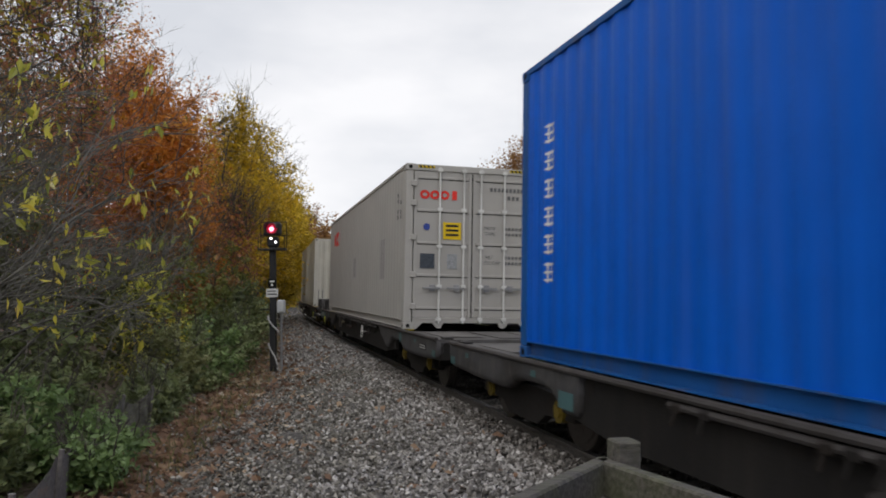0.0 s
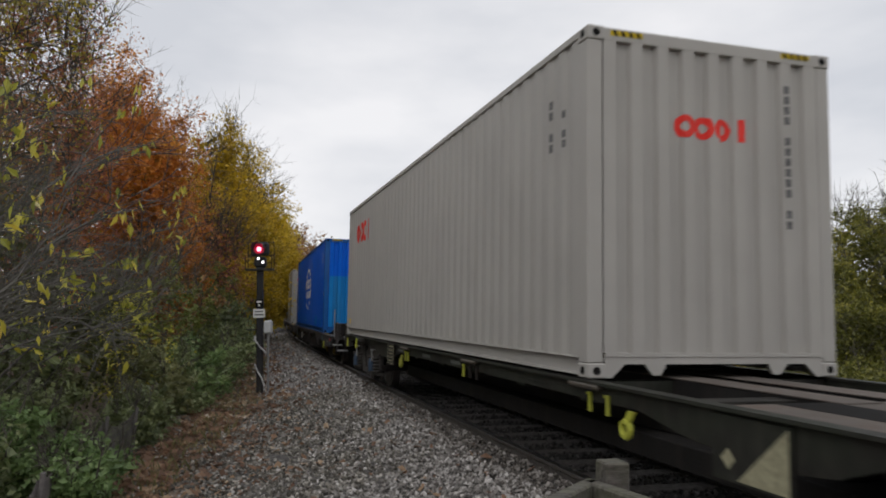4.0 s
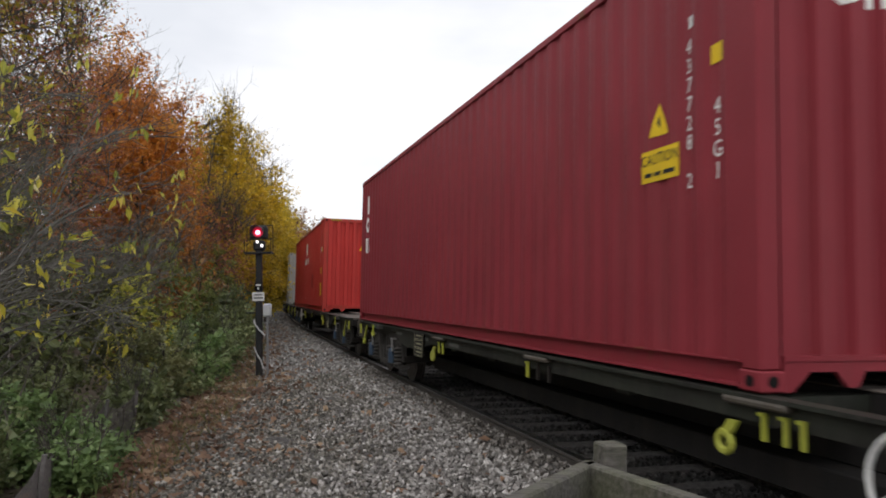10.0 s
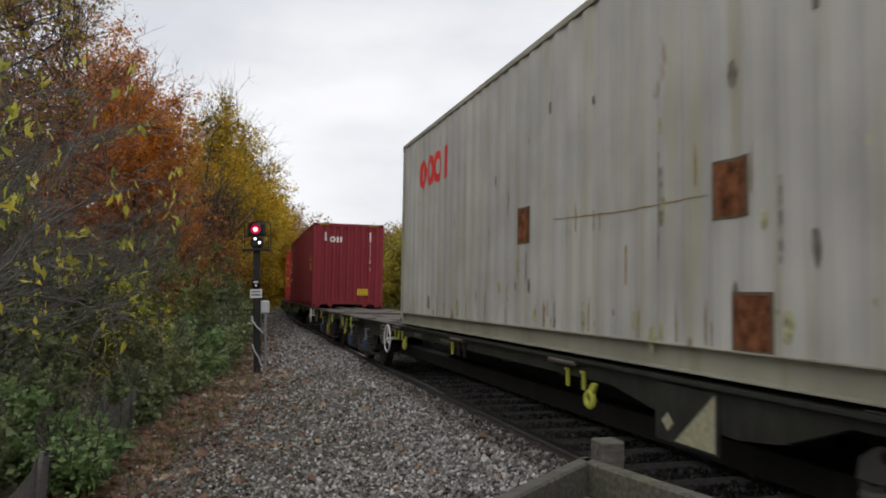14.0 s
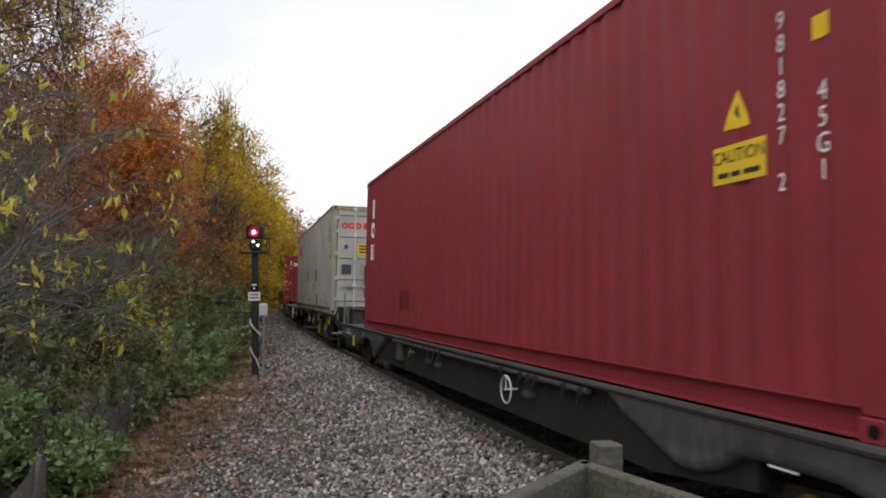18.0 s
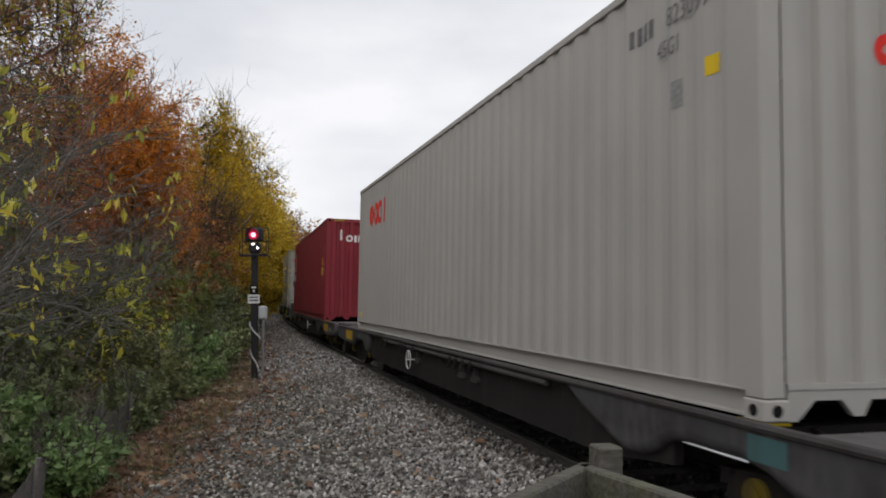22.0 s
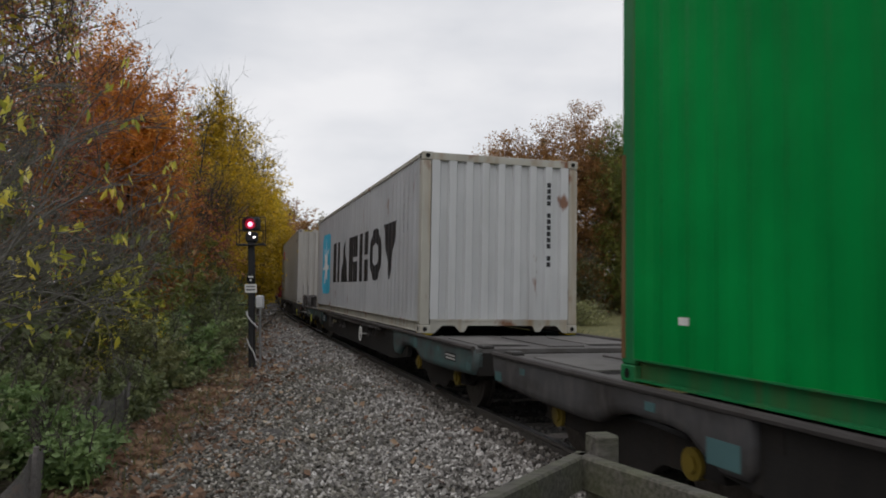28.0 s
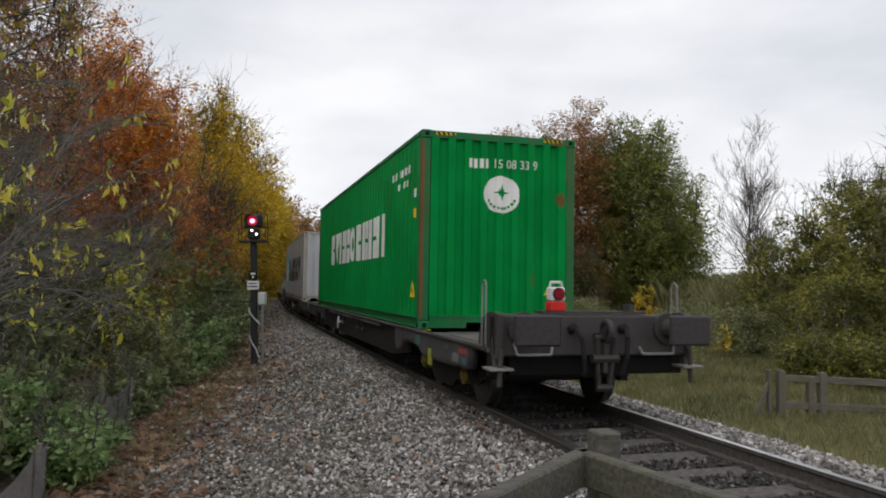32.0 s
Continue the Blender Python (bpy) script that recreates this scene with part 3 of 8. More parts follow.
def door_signs(c):
    """Rings, plates and small print on a pair of doors."""
    flat = unwaved(END)
    def flatpart(name, shapes, mat, lift=-0.008, label=""):
        tagged(part(name, decal(shapes, flat, lift), mat, c, label, m=TO_BACK), kind="stuff" if len(shapes) > 2 else "")
    flatpart("trade_mark", marks(["ring", "ring", "ring", "post"], 0.96, 0.24, 2.28, 2.44, gap=0.04), INK_RED)
    flatpart("yellow_sign", [quad(0.20, 1.58, 0.53, 1.88)], STICKER, -0.006, "square yellow warning sign")
    flatpart("small_print", [quad(0.25, 1.80 - i * 0.08, 0.48, 1.84 - i * 0.08) for i in range(3)], INK_BLACK, -0.003)
    flatpart("dark_sign", [quad(0.68, 1.06, 0.94, 1.32)], plain("dark_sign", (0.06, 0.07, 0.085)), -0.006)
    flatpart("grey_sign", [quad(0.27, 1.06, 0.45, 1.32)], plain("grey_sign", (0.28, 0.29, 0.30)), -0.006)
    flatpart("round_sign", oval(0.83, 1.79, 0.06, 0.06), plain("blue_sign", (0.05, 0.08, 0.30)), -0.006)
    flatpart("data_line", line(-0.32, -0.98, 2.50, 9, 0.07) + line(-0.65, -0.98, 2.36, 4, 0.07, (3,)) + line(-0.60, -0.95, 1.80, 5, 0.05)
             + line(-0.60, -0.95, 1.70, 5, 0.05) + line(-0.60, -0.95, 1.28, 5, 0.05) + line(-0.60, -0.95, 1.18, 5, 0.05), plain("grey_lettering", (0.14, 0.14, 0.14)))
    for text, u, v in (("MGW", -0.335, 1.80), ("TARE", -0.345, 1.70), ("NET", -0.325, 1.28), ("CU.CAP", -0.385, 1.18)):
        part("words", words(text, 0.085, flat, u, v, -0.008), MATS["grey_lettering"], c, m=TO_BACK)


def make_containers():
    res = {}
    c1 = container("cream_paint", "cream white shipping container with grey grime", (0.52, 0.50, 0.44), rough=0.5)
    res[1] = c1
    c = white_box("off-white high container with barred doors and red trade mark", doors=True)
    door_signs(c)
    on_side(c, "grey_patch", [quad(0.1, 1.0, 0.5, 1.5), quad(-4.0, 0.9, -3.5, 1.7)], plain("grey_patch", (0.30, 0.29, 0.28)))
    res[2] = c
    # blue, with a round white mark on its side
    c = container("cobalt_blue_paint", "cobalt blue high shipping container with pale lower end", (0.0, 0.106, 0.59), rough=0.42, post=paint("grimy_blue_edge", (0.012, 0.09, 0.30), amount=0.7))
    hazard(c, 2.896)
    ring_ = []
    for i in range(10):
        a = 2 * math.pi * i / 10
        for j in range(3):
            p, q = a + 0.48 * j / 3, a + 0.48 * (j + 1) / 3
            ring_.append([(0.05 + 1.05 * math.cos(p), 1.50 + 0.78 * math.sin(p)), (0.05 + 1.05 * math.cos(q), 1.50 + 0.78 * math.sin(q)),
                          (0.05 + 0.93 * math.cos(q), 1.50 + 0.67 * math.sin(q)), (0.05 + 0.93 * math.cos(p), 1.50 + 0.67 * math.sin(p))])
    on_side(c, "trade_mark", ring_, INK_WHITE, "white broken ring")
    on_side(c, "trade_mark", marks(["ring", "ring", "ladder", "ring", "ring"], 1.15, -1.05, 1.52, 1.88) + marks(["ladder", "twin", "post", "ladder", "ladder", "post", "twin", "ring"], 1.05, -0.95, 1.16, 1.42), INK_WHITE)
    on_side(c, "trade_mark", [s for i in range(6) for s in glyph("hash", 5.52, 5.32, 2.05 - i * 0.262, 2.24 - i * 0.262)], INK_WHITE, "column of white marks")
    faded = paint("faded_blue_paint", (0.008, 0.185, 0.50), dirt=(0.05, 0.12, 0.10), amount=0.7)
    on_back(c, "faded_paint", [quad(-1.06, 0.20, 1.06, 1.74)], faded, "paler repainted lower half")
    triangle(c, 0.0, 2.05, where="back")
    triangle(c, -5.75, 1.25)
    on_back(c, "code_column", column(-0.76, 2.66, 2.30, 4, w=0.06, skip=()), INK_WHITE)
    stacked(c, "735847-0", -0.76, 2.24, 1.36, INK_WHITE, "back")
    on_side(c, "code_column", column(-5.3, 2.54, 2.18, 4, skip=()), INK_WHITE)
    stacked(c, "735847-0", -5.3, 2.10, 1.22, INK_WHITE)
    on_side(c, "faded_paint", [quad(-3.7, 0.20, -3.25, 0.50), quad(0.9, 0.2, 1.2, 0.45), quad(-5.2, 0.2, -4.9, 0.42)], faded)
    res[3] = c
    c = white_box("clean off-white high container with red trade mark")
    on_side(c, "yellow_label", [quad(5.78, 0.24, 5.66, 0.36)], STICKER)
    res[4] = c
    # red, with an oval white badge
    c = container("bright_red_paint", "faded bright red high shipping container with rust marks", (0.46, 0.042, 0.036), rough=0.5, post=paint("rubbed_red_edge", (0.40, 0.045, 0.036), dirt=(0.14, 0.07, 0.04), amount=0.8, rust=0.45))
    hazard(c, 2.896)
    badge = on_side(c, "trade_mark", oval(0.08, 2.27, 0.24, 0.26), INK_WHITE, "oval white badge")
    blue = plain("navy_paint", (0.02, 0.03, 0.22))
    part("badge_mark", decal([[(0.22, 2.10), (-0.06, 2.10), (-0.02, 2.14), (0.18, 2.14)], [(0.20, 2.18), (0.16, 2.18), (0.06, 2.46), (0.08, 2.46)], [(0.0, 2.18), (-0.06, 2.22), (0.02, 2.42), (0.05, 2.42)]], SIDE, 0.006), blue, badge)
    on_side(c, "trade_mark", marks(["twin", "tent", "ring", "ladder", "post", "post", "tent", "twin"], 0.97, -0.78, 1.68, 1.91), INK_WHITE, "row of white marks")
    on_side(c, "white_label", [quad(0.38, 0.34, 0.26, 0.41)], INK_WHITE)
    on_side(c, "scuffed_patch", [quad(-2.65, 0.75, -2.15, 1.25)], paint("dark_red_scuff", (0.25, 0.02, 0.018), amount=0.5))
    triangle(c, 0.0, 2.02, where="back")
    triangle(c, -5.36, 1.30)
    on_back(c, "code_column", column(-0.75, 2.66, 2.26, 4, w=0.06, skip=()), INK_WHITE)
    stacked(c, "552750-8", -0.75, 2.18, 1.30, INK_WHITE, "back")
    on_side(c, "code_column", column(-5.13, 2.62, 2.22, 4, skip=()), INK_WHITE)
    stacked(c, "552750-8", -5.13, 2.16, 1.22, INK_WHITE)
    stacked(c, "45G1", -5.40, 2.62, 2.14, INK_WHITE)
    on_side(c, "white_label", [quad(-5.46, 1.90, -5.34, 2.04)], INK_WHITE)
    on_side(c, "yellow_label", [quad(-5.74, 1.86, -5.62, 2.02)], STICKER)
    k = on_side(c, "yellow_plate", [quad(-5.40, 0.50, -5.08, 0.89)], STICKER, "yellow caution plate")
    for text, size, v in (("CAUTION", 0.072, 0.81), ("9'6\"", 0.11, 0.69), ("HIGH", 0.10, 0.57)):
        part("words", words(text, size, SIDE, -5.24, v, 0.005), INK_BLACK, k)
    pale = paint("chalky_scuff", (0.50, 0.16, 0.14), amount=0.3)
    for u, v0, v1 in ((-1.30, 0.42, 2.2), (-3.35, 0.55, 1.15), (-2.9, 0.5, 0.78), (-4.1, 0.45, 0.9)):
        part("pale_scuff", decal([quad(u, v0, u + 0.022, v1)], SIDE, 0.004), pale, c, m=TO_SIDE)
    res[5] = c
    for k in (6, 8):
        c = container("maroon_paint", "maroon high shipping container with large white mark", (0.228, 0.031, 0.041), rough=0.5, post=paint("maroon_edge_paint", (0.228, 0.031, 0.041), rust=0.35, fade=0.5))
        hazard(c, 2.896)
        three_marks_back(c, INK_WHITE)
        z = 0.05 if k == 6 else 0.0
        up = glyph("post", 5.58, 5.28, 2.12 + z, 2.48 + z) + glyph("ring", 5.60, 5.28, 1.74 + z, 2.04 + z) + glyph("twin", 5.60, 5.28, 1.32 + z, 1.62 + z)
        on_side(c, "trade_mark", up, INK_WHITE)
        on_back(c, "code_column", column(-0.75, 2.62, 2.26, 4, w=0.06, skip=()), INK_WHITE)
        stacked(c, "437728-2" if k == 6 else "981827-2", -0.75, 2.20, 1.28, INK_WHITE, "back")
        if k == 8:
            stacked(c, "981827-2", -5.46, 2.16, 1.18, INK_WHITE)
            stacked(c, "45G1", -5.74, 1.72, 1.20, INK_WHITE)
            on_side(c, "code_column", column(-5.46, 2.62, 2.22, 4, skip=(2,)), INK_WHITE)
        else:
            stacked(c, "437728-2", -5.46, 2.16, 1.18, INK_WHITE)
            stacked(c, "45G1", -5.74, 1.72, 1.20, INK_WHITE)
            on_side(c, "code_column", column(-5.46, 2.62, 2.22, 4, skip=(2,)), INK_WHITE)
        caution(c, -0.33, -0.70, 0.42, 0.64)
        caution(c, -4.90, -5.34, 1.30, 1.52, "side")
        triangle(c, -5.1, 1.72)
        on_side(c, "yellow_label", [quad(-5.78, 1.93, -5.66, 2.05)], STICKER)
        if k == 8:
            on_side(c, "dark_stain", [quad(3.2, 0.42, 2.5, 0.72)], paint("dark_maroon_stain", (0.12, 0.014, 0.020), amount=0.4))
        res[k] = c
    # old white one with rusty repairs
    old = paint("off_white_stained_paint", (0.40, 0.392, 0.362), dirt=(0.27, 0.26, 0.09), amount=0.60, rust=0.03)
    c = white_box("old off-white container with rust patches and green stains", doors=True, skin=old, lip=0.188, post=paint("stained_cream_edge", (0.285, 0.275, 0.215), dirt=(0.16, 0.13, 0.06), amount=0.55, rust=0.05))
    door_signs(c)
    rusty = plain("rust", (0.14, 0.055, 0.025), 0.9, 0.0, 12.0, 0.7)
    frame_ = plain("rust_rim", (0.12, 0.09, 0.06), 0.9)
    for u0, u1, v0, v1 in ((-1.93, -2.20, 0.96, 1.27), (1.12, 0.86, 1.0, 1.32), (-2.08, -2.37, 0.20, 0.50)):
        on_side(c, "rust_rim", [quad(u0 + 0.025, v0 - 0.02, u1 - 0.025, v1 + 0.02)], frame_)
        part("rust_patch", decal([quad(u0, v0, u1, v1)], SIDE, 0.006), rusty, c, "square of bare rust", m=TO_SIDE)
    drips = []
    rng = random.Random(5)
    for i in range(46):
        u = rng.uniform(-5.7, 5.7)
        v = rng.choice((0.2, 0.2, rng.uniform(0.4, 1.6)))
        drips.append([(u - 0.006, v), (u + 0.006, v), (u + 0.010, v + rng.uniform(0.08, 0.3)), (u - 0.010, v + rng.uniform(0.08, 0.3))])
    on_side(c, "rust_streak", drips, plain("rust_streak", (0.24, 0.17, 0.08), 0.9))
    blots = []
    for i in range(60):
        u, v, w = rng.uniform(-5.8, 5.8), rng.choice((rng.uniform(0.2, 0.4), rng.uniform(0.3, 2.2))), rng.uniform(0.012, 0.06)
        a = [(u + w * rng.uniform(0.6, 1.2) * math.cos(k), v + 2.2 * w * rng.uniform(0.6, 1.2) * math.sin(k)) for k in np.linspace(0, 2 * math.pi, 8, endpoint=False)]
        blots.append(a)
    on_side(c, "stain", blots[:40], plain("olive_stain", (0.34, 0.33, 0.20), 0.9, 0.0, 20.0, 0.4))
    on_side(c, "scuff", blots[40:], plain("dark_scuff", (0.17, 0.155, 0.13), 0.9, 0.0, 20.0, 0.4))
    grime = plain("grey_run", (0.27, 0.26, 0.235), 0.9, 0.0, 20.0, 0.5)
    for u, v0, v1, w in ((-1.33, 0.73, 1.46, 0.016), (-2.47, 0.66, 1.13, 0.020), (0.96, 0.62, 0.90, 0.022), (-1.36, 0.95, 1.35, 0.030), (-0.40, 1.0, 1.16, 0.012), (0.05, 0.98, 1.14, 0.012)):
        on_side(c, "grey_run", [quad(u + w, v0, u - w, v1)], grime)
    on_side(c, "scratch", [[(0.32, 1.150), (0.32, 1.158), (-0.84, 1.110), (-0.84, 1.100)], [(-0.84, 1.100), (-0.84, 1.110), (-1.84, 1.106), (-1.84, 1.100)]], MATS["rust_streak"] if "rust_streak" in MATS else grime)
    part("rust_run", decal([quad(0.33, 0.45, 0.20, 1.30)], unwaved(END), 0.02), rusty, c, m=TO_BACK)
    part("yellow_strip", boxes((-0.35, 0.02, HALF - 0.01, HALF + 0.0, 0.16, 0.26)), STICKER, c, m=TO_BACK)
    res[7] = c
    c = white_box("clean off-white high container on flat wagon", digits="823099")
    on_side(c, "yellow_label", [quad(5.78, 0.24, 5.66, 0.36), quad(-5.6, 2.0, -5.72, 2.12)], STICKER)
    res[9] = c
    # pale grey, lower than the rest
    grey = paint("pale_grey_paint", (0.46, 0.47, 0.48), amount=0.26, rust=0.08, fade=0.4)
    c = container("pale_grey_paint", "pale grey container with black marks and rusty corners", (0.46, 0.47, 0.48), high=2.591, skin=grey, post=paint("rusty_grey_edge", (0.36, 0.35, 0.31), dirt=(0.2, 0.11, 0.03), amount=0.8, rust=0.6))
    # the long sides take a darker grey than the end walls
    dusty = paint("darker_grey_side_paint", (0.375, 0.382, 0.395), dirt=(0.17, 0.15, 0.12), amount=0.35, rust=0.10, fade=0.5)
    for o in c.children:
        if o.name.startswith("side_panel"):
            o.data.materials[0] = dusty
    on_side(c, "blue_panel", [rounded(3.45, 0.46, 4.95, 2.08, 0.22)], SKYBLUE, "sky blue square panel")
    star = []
    for i in range(7):
        a = math.pi / 2 + 2 * math.pi * i / 7
        tip = (4.2 + 0.62 * math.cos(a), 1.27 + 0.70 * math.sin(a))
        w = [(4.2 + 0.20 * math.cos(a + d), 1.27 + 0.22 * math.sin(a + d)) for d in (-0.55, 0.55)]
        star.append([w[0], tip, w[1], (4.2, 1.27)])
    part("star", decal(star, SIDE, 0.007), INK_WHITE, c, "white seven-pointed star", m=TO_SIDE)
    on_side(c, "trade_mark", marks(["twin", "tent", "ladder", "ladder", "ring", "lean"], 2.85, -4.55, 0.76, 1.74, gap=0.14), INK_BLACK, "row of large black marks")
    back_codes(c, INK_BLACK, 2.25, 0.97)
    side_codes(c, INK_BLACK, u=-4.9, v1=2.2, v0=1.5)
    res[10] = c
    green = paint("leaf_green_paint", (0.0, 0.222, 0.043), amount=0.04, rust=0.015, gloss=0.05)
    c = container("leaf_green_paint", "bright green high container with large white marks", (0.0, 0.225, 0.040), skin=green, wide_feet=True, post=paint("grimy_green_edge", (0.012, 0.15, 0.05), dirt=(0.13, 0.065, 0.03), amount=0.7, rust=0.45))
    hazard(c, 2.896)
    on_side(c, "trade_mark", marks(["ladder", "lean", "ladder", "ladder", "ring", "ladder", "ladder", "ladder", "twin"], 3.55, -3.5, 1.13, 1.90, gap=0.12), INK_WHITE, "row of large white marks")
    badge = on_back(c, "trade_mark", oval(-0.03, 2.00, 0.29, 0.28), INK_WHITE, "round white badge")
    spikes = []
    for i in range(8):
        a = 2 * math.pi * i / 8
        r = 0.13 if i % 2 == 0 else 0.075
        spikes.append([(-0.03 + 0.035 * math.cos(a - 0.8), 2.03 + 0.035 * math.sin(a - 0.8)), (-0.03 + r * math.cos(a), 2.03 + r * math.sin(a)), (-0.03 + 0.035 * math.cos(a + 0.8), 2.03 + 0.035 * math.sin(a + 0.8)), (-0.03, 2.03)])
    part("badge_mark", decal(spikes, END, 0.007), green, badge)
    arc = []
    for i in range(9):
        a = radians(205 + i * 16)
        p = (-0.03 + 0.22 * math.cos(a), 2.0 + 0.21 * math.sin(a))
        arc.append(quad(p[0] - 0.018, p[1] - 0.02, p[0] + 0.018, p[1] + 0.02))
    part("badge_bars", decal(arc, END, 0.007), green, badge)
    on_back(c, "code_line", line(0.50, 0.16, 2.45, 4, 0.14), INK_WHITE)
    part("serial_number", words("15 08 33 9", 0.19, END, -0.24, 2.45, 0.004, squeeze=0.88), INK_WHITE, c, m=TO_BACK)
    on_side(c, "code_line", line(-4.0, -5.5, 2.42, 12, 0.12, (4, 11)) + line(-4.5, -5.2, 2.22, 6, 0.10, (2,)), INK_WHITE)
    triangle(c, -0.79, 0.58, 0.07, "back")
    triangle(c, -5.62, 0.57, 0.12)
    on_side(c, "yellow_label", [quad(-5.62, 1.64, -5.74, 1.78)], STICKER)
    on_side(c, "white_label", [quad(-5.62, 1.95, -5.74, 2.08), quad(5.45, 0.42, 5.32, 0.47)], INK_WHITE)
    flake = paint("rusty_green_edge", (0.150, 0.085, 0.040), dirt=(0.030, 0.150, 0.060), amount=0.5, rough=0.8)
    part("rust_edge", boxes((-HALF + 0.001, -HALF + 0.0062, 1.165, 1.211, 0.16, 2.74)), flake, c, "rust along the corner post")
    part("rust_edge", boxes((-HALF + 0.012, -HALF + 0.060, 1.2155, 1.2190, 0.16, 2.74)), flake, c, "rust along the corner post")
    part("rust_edge", boxes((HALF - 0.060, HALF - 0.012, 1.2155, 1.2190, 0.16, 1.60)), flake, c, "rust along the corner post")
    res[11] = c
    return res

# ---- wagons ----
WHEELS = []


def worn(name, colour, grime, dust, share_):
    """Paint that is worn through to grime in large patches, with pale dust over it."""
    m, n, l, b = shader(name)
    big = noise_node(n, l, 1.7, 7.0, stretch=(0.7, 1.0, 1.6))
    c = ramp(n, l, big.outputs["Fac"], [(0.5 - 0.35 * share_, grime), (0.68 - 0.35 * share_, colour)])
    fine = noise_node(n, l, 9.0, 8.0, stretch=(1.0, 1.0, 0.4))
    c = mixed(n, l, ramp(n, l, fine.outputs["Fac"], [(0.46, (0, 0, 0)), (0.78, (0.75, 0.75, 0.75))]), c, dust)
    l.new(c, b.inputs["Base Color"])
    b.inputs["Roughness"].default_value, b.inputs["Specular IOR Level"].default_value = 0.62, 0.2
    bumped(n, l, b, fine.outputs["Fac"], 0.15, 0.006)
    MATS[name] = m
    return m


WAGON_GREY = worn("grimy_grey_wagon", (0.062, 0.061, 0.064), (0.034, 0.031, 0.030), (0.105, 0.098, 0.094), 0.4)
WAGON_TEAL = worn("grimy_teal_wagon", (0.050, 0.098, 0.098), (0.050, 0.046, 0.046), (0.100, 0.094, 0.092), 0.28)
WAGON_GREEN = worn("grimy_green_wagon", (0.025, 0.028, 0.021), (0.017, 0.016, 0.014), (0.048, 0.045, 0.038), 0.25)
DECK_GREY = paint("dusty_steel_deck", (0.105, 0.10, 0.098), dirt=(0.05, 0.04, 0.033), amount=0.6, rough=0.7)
DECK_PALE = paint("pale_worn_deck", (0.135, 0.129, 0.124), dirt=(0.07, 0.06, 0.052), amount=0.6, rough=0.75)
DECK_BROWN = paint("rusty_brown_deck", (0.118, 0.103, 0.092), dirt=(0.095, 0.055, 0.036), amount=0.5, rough=0.8)
BOGIE = paint("dusty_cast_steel", (0.058, 0.054, 0.050), dirt=(0.032, 0.027, 0.023), amount=0.7, rough=0.8)
MID = paint("black_grimy_beam", (0.019, 0.018, 0.0175), dirt=(0.042, 0.036, 0.031), amount=0.6, rough=0.7)
UNDER = paint("brake_dust_steel", (0.020, 0.018, 0.017), dirt=(0.034, 0.025, 0.019), amount=0.7, rough=0.75)
HEADGREY = paint("grimy_headstock", (0.062, 0.057, 0.056), dirt=(0.036, 0.030, 0.026), amount=0.8, rough=0.6)
TEAL_PATCH = paint("teal_patch", (0.062, 0.125, 0.130), dirt=(0.05, 0.045, 0.04), amount=0.9)
AMBER = paint("amber_damper_paint", (0.26, 0.17, 0.025), dirt=(0.06, 0.045, 0.03), amount=0.9)
BLUE_CAN = paint("blue_damper_paint", (0.042, 0.064, 0.098), dirt=(0.05, 0.046, 0.042), amount=1.0)


def wheel_mesh(r):
    key = f"wheel_{r}"
    if key in MATS:
        return MATS[key]
    bm = bmesh.new()
    rod(bm, (0, -0.72, 0), (0, 0.72, 0), 0.085, sides=12)
    for s in (1, -1):
        rod(bm, (0, s * 0.685, 0), (0, s * 0.715, 0), r + 0.028, sides=32)
        rod(bm, (0, s * 0.715, 0), (0, s * 0.815, 0), r, sides=32)
        rod(bm, (0, s * 0.80, 0), (0, s * 0.822, 0), r * 0.80, sides=32)
        rod(bm, (0, s * 0.82, 0), (0, s * 0.90, 0), 0.12, sides=16)
        for i in range(5):
            a = 2 * math.pi * i / 5
            rod(bm, (r * 0.5 * math.cos(a), s * 0.822, r * 0.5 * math.sin(a)), (r * 0.5 * math.cos(a), s * 0.826, r * 0.5 * math.sin(a)), 0.035)
    me = bpy.data.meshes.new("wheelset")
    bm.to_mesh(me)
    bm.free()
    me.materials.append(plain("worn_wheel_steel", (0.075, 0.066, 0.060), 0.42, 0.7))
    MATS[key] = me
    return me


def coil_mesh():
    if "coil" not in MATS:
        a = np.linspace(0, 2 * np.pi * 5, 56)
        pts = np.stack([0.088 * np.cos(a), 0.088 * np.sin(a), a / (2 * np.pi) * 0.064], -1)
        V, F = tubes([(pts, np.full(56, 0.026))], 6)
        MATS["coil"] = fast_mesh("coil_spring", V, F, BOGIE, smooth=True)
    return MATS["coil"]


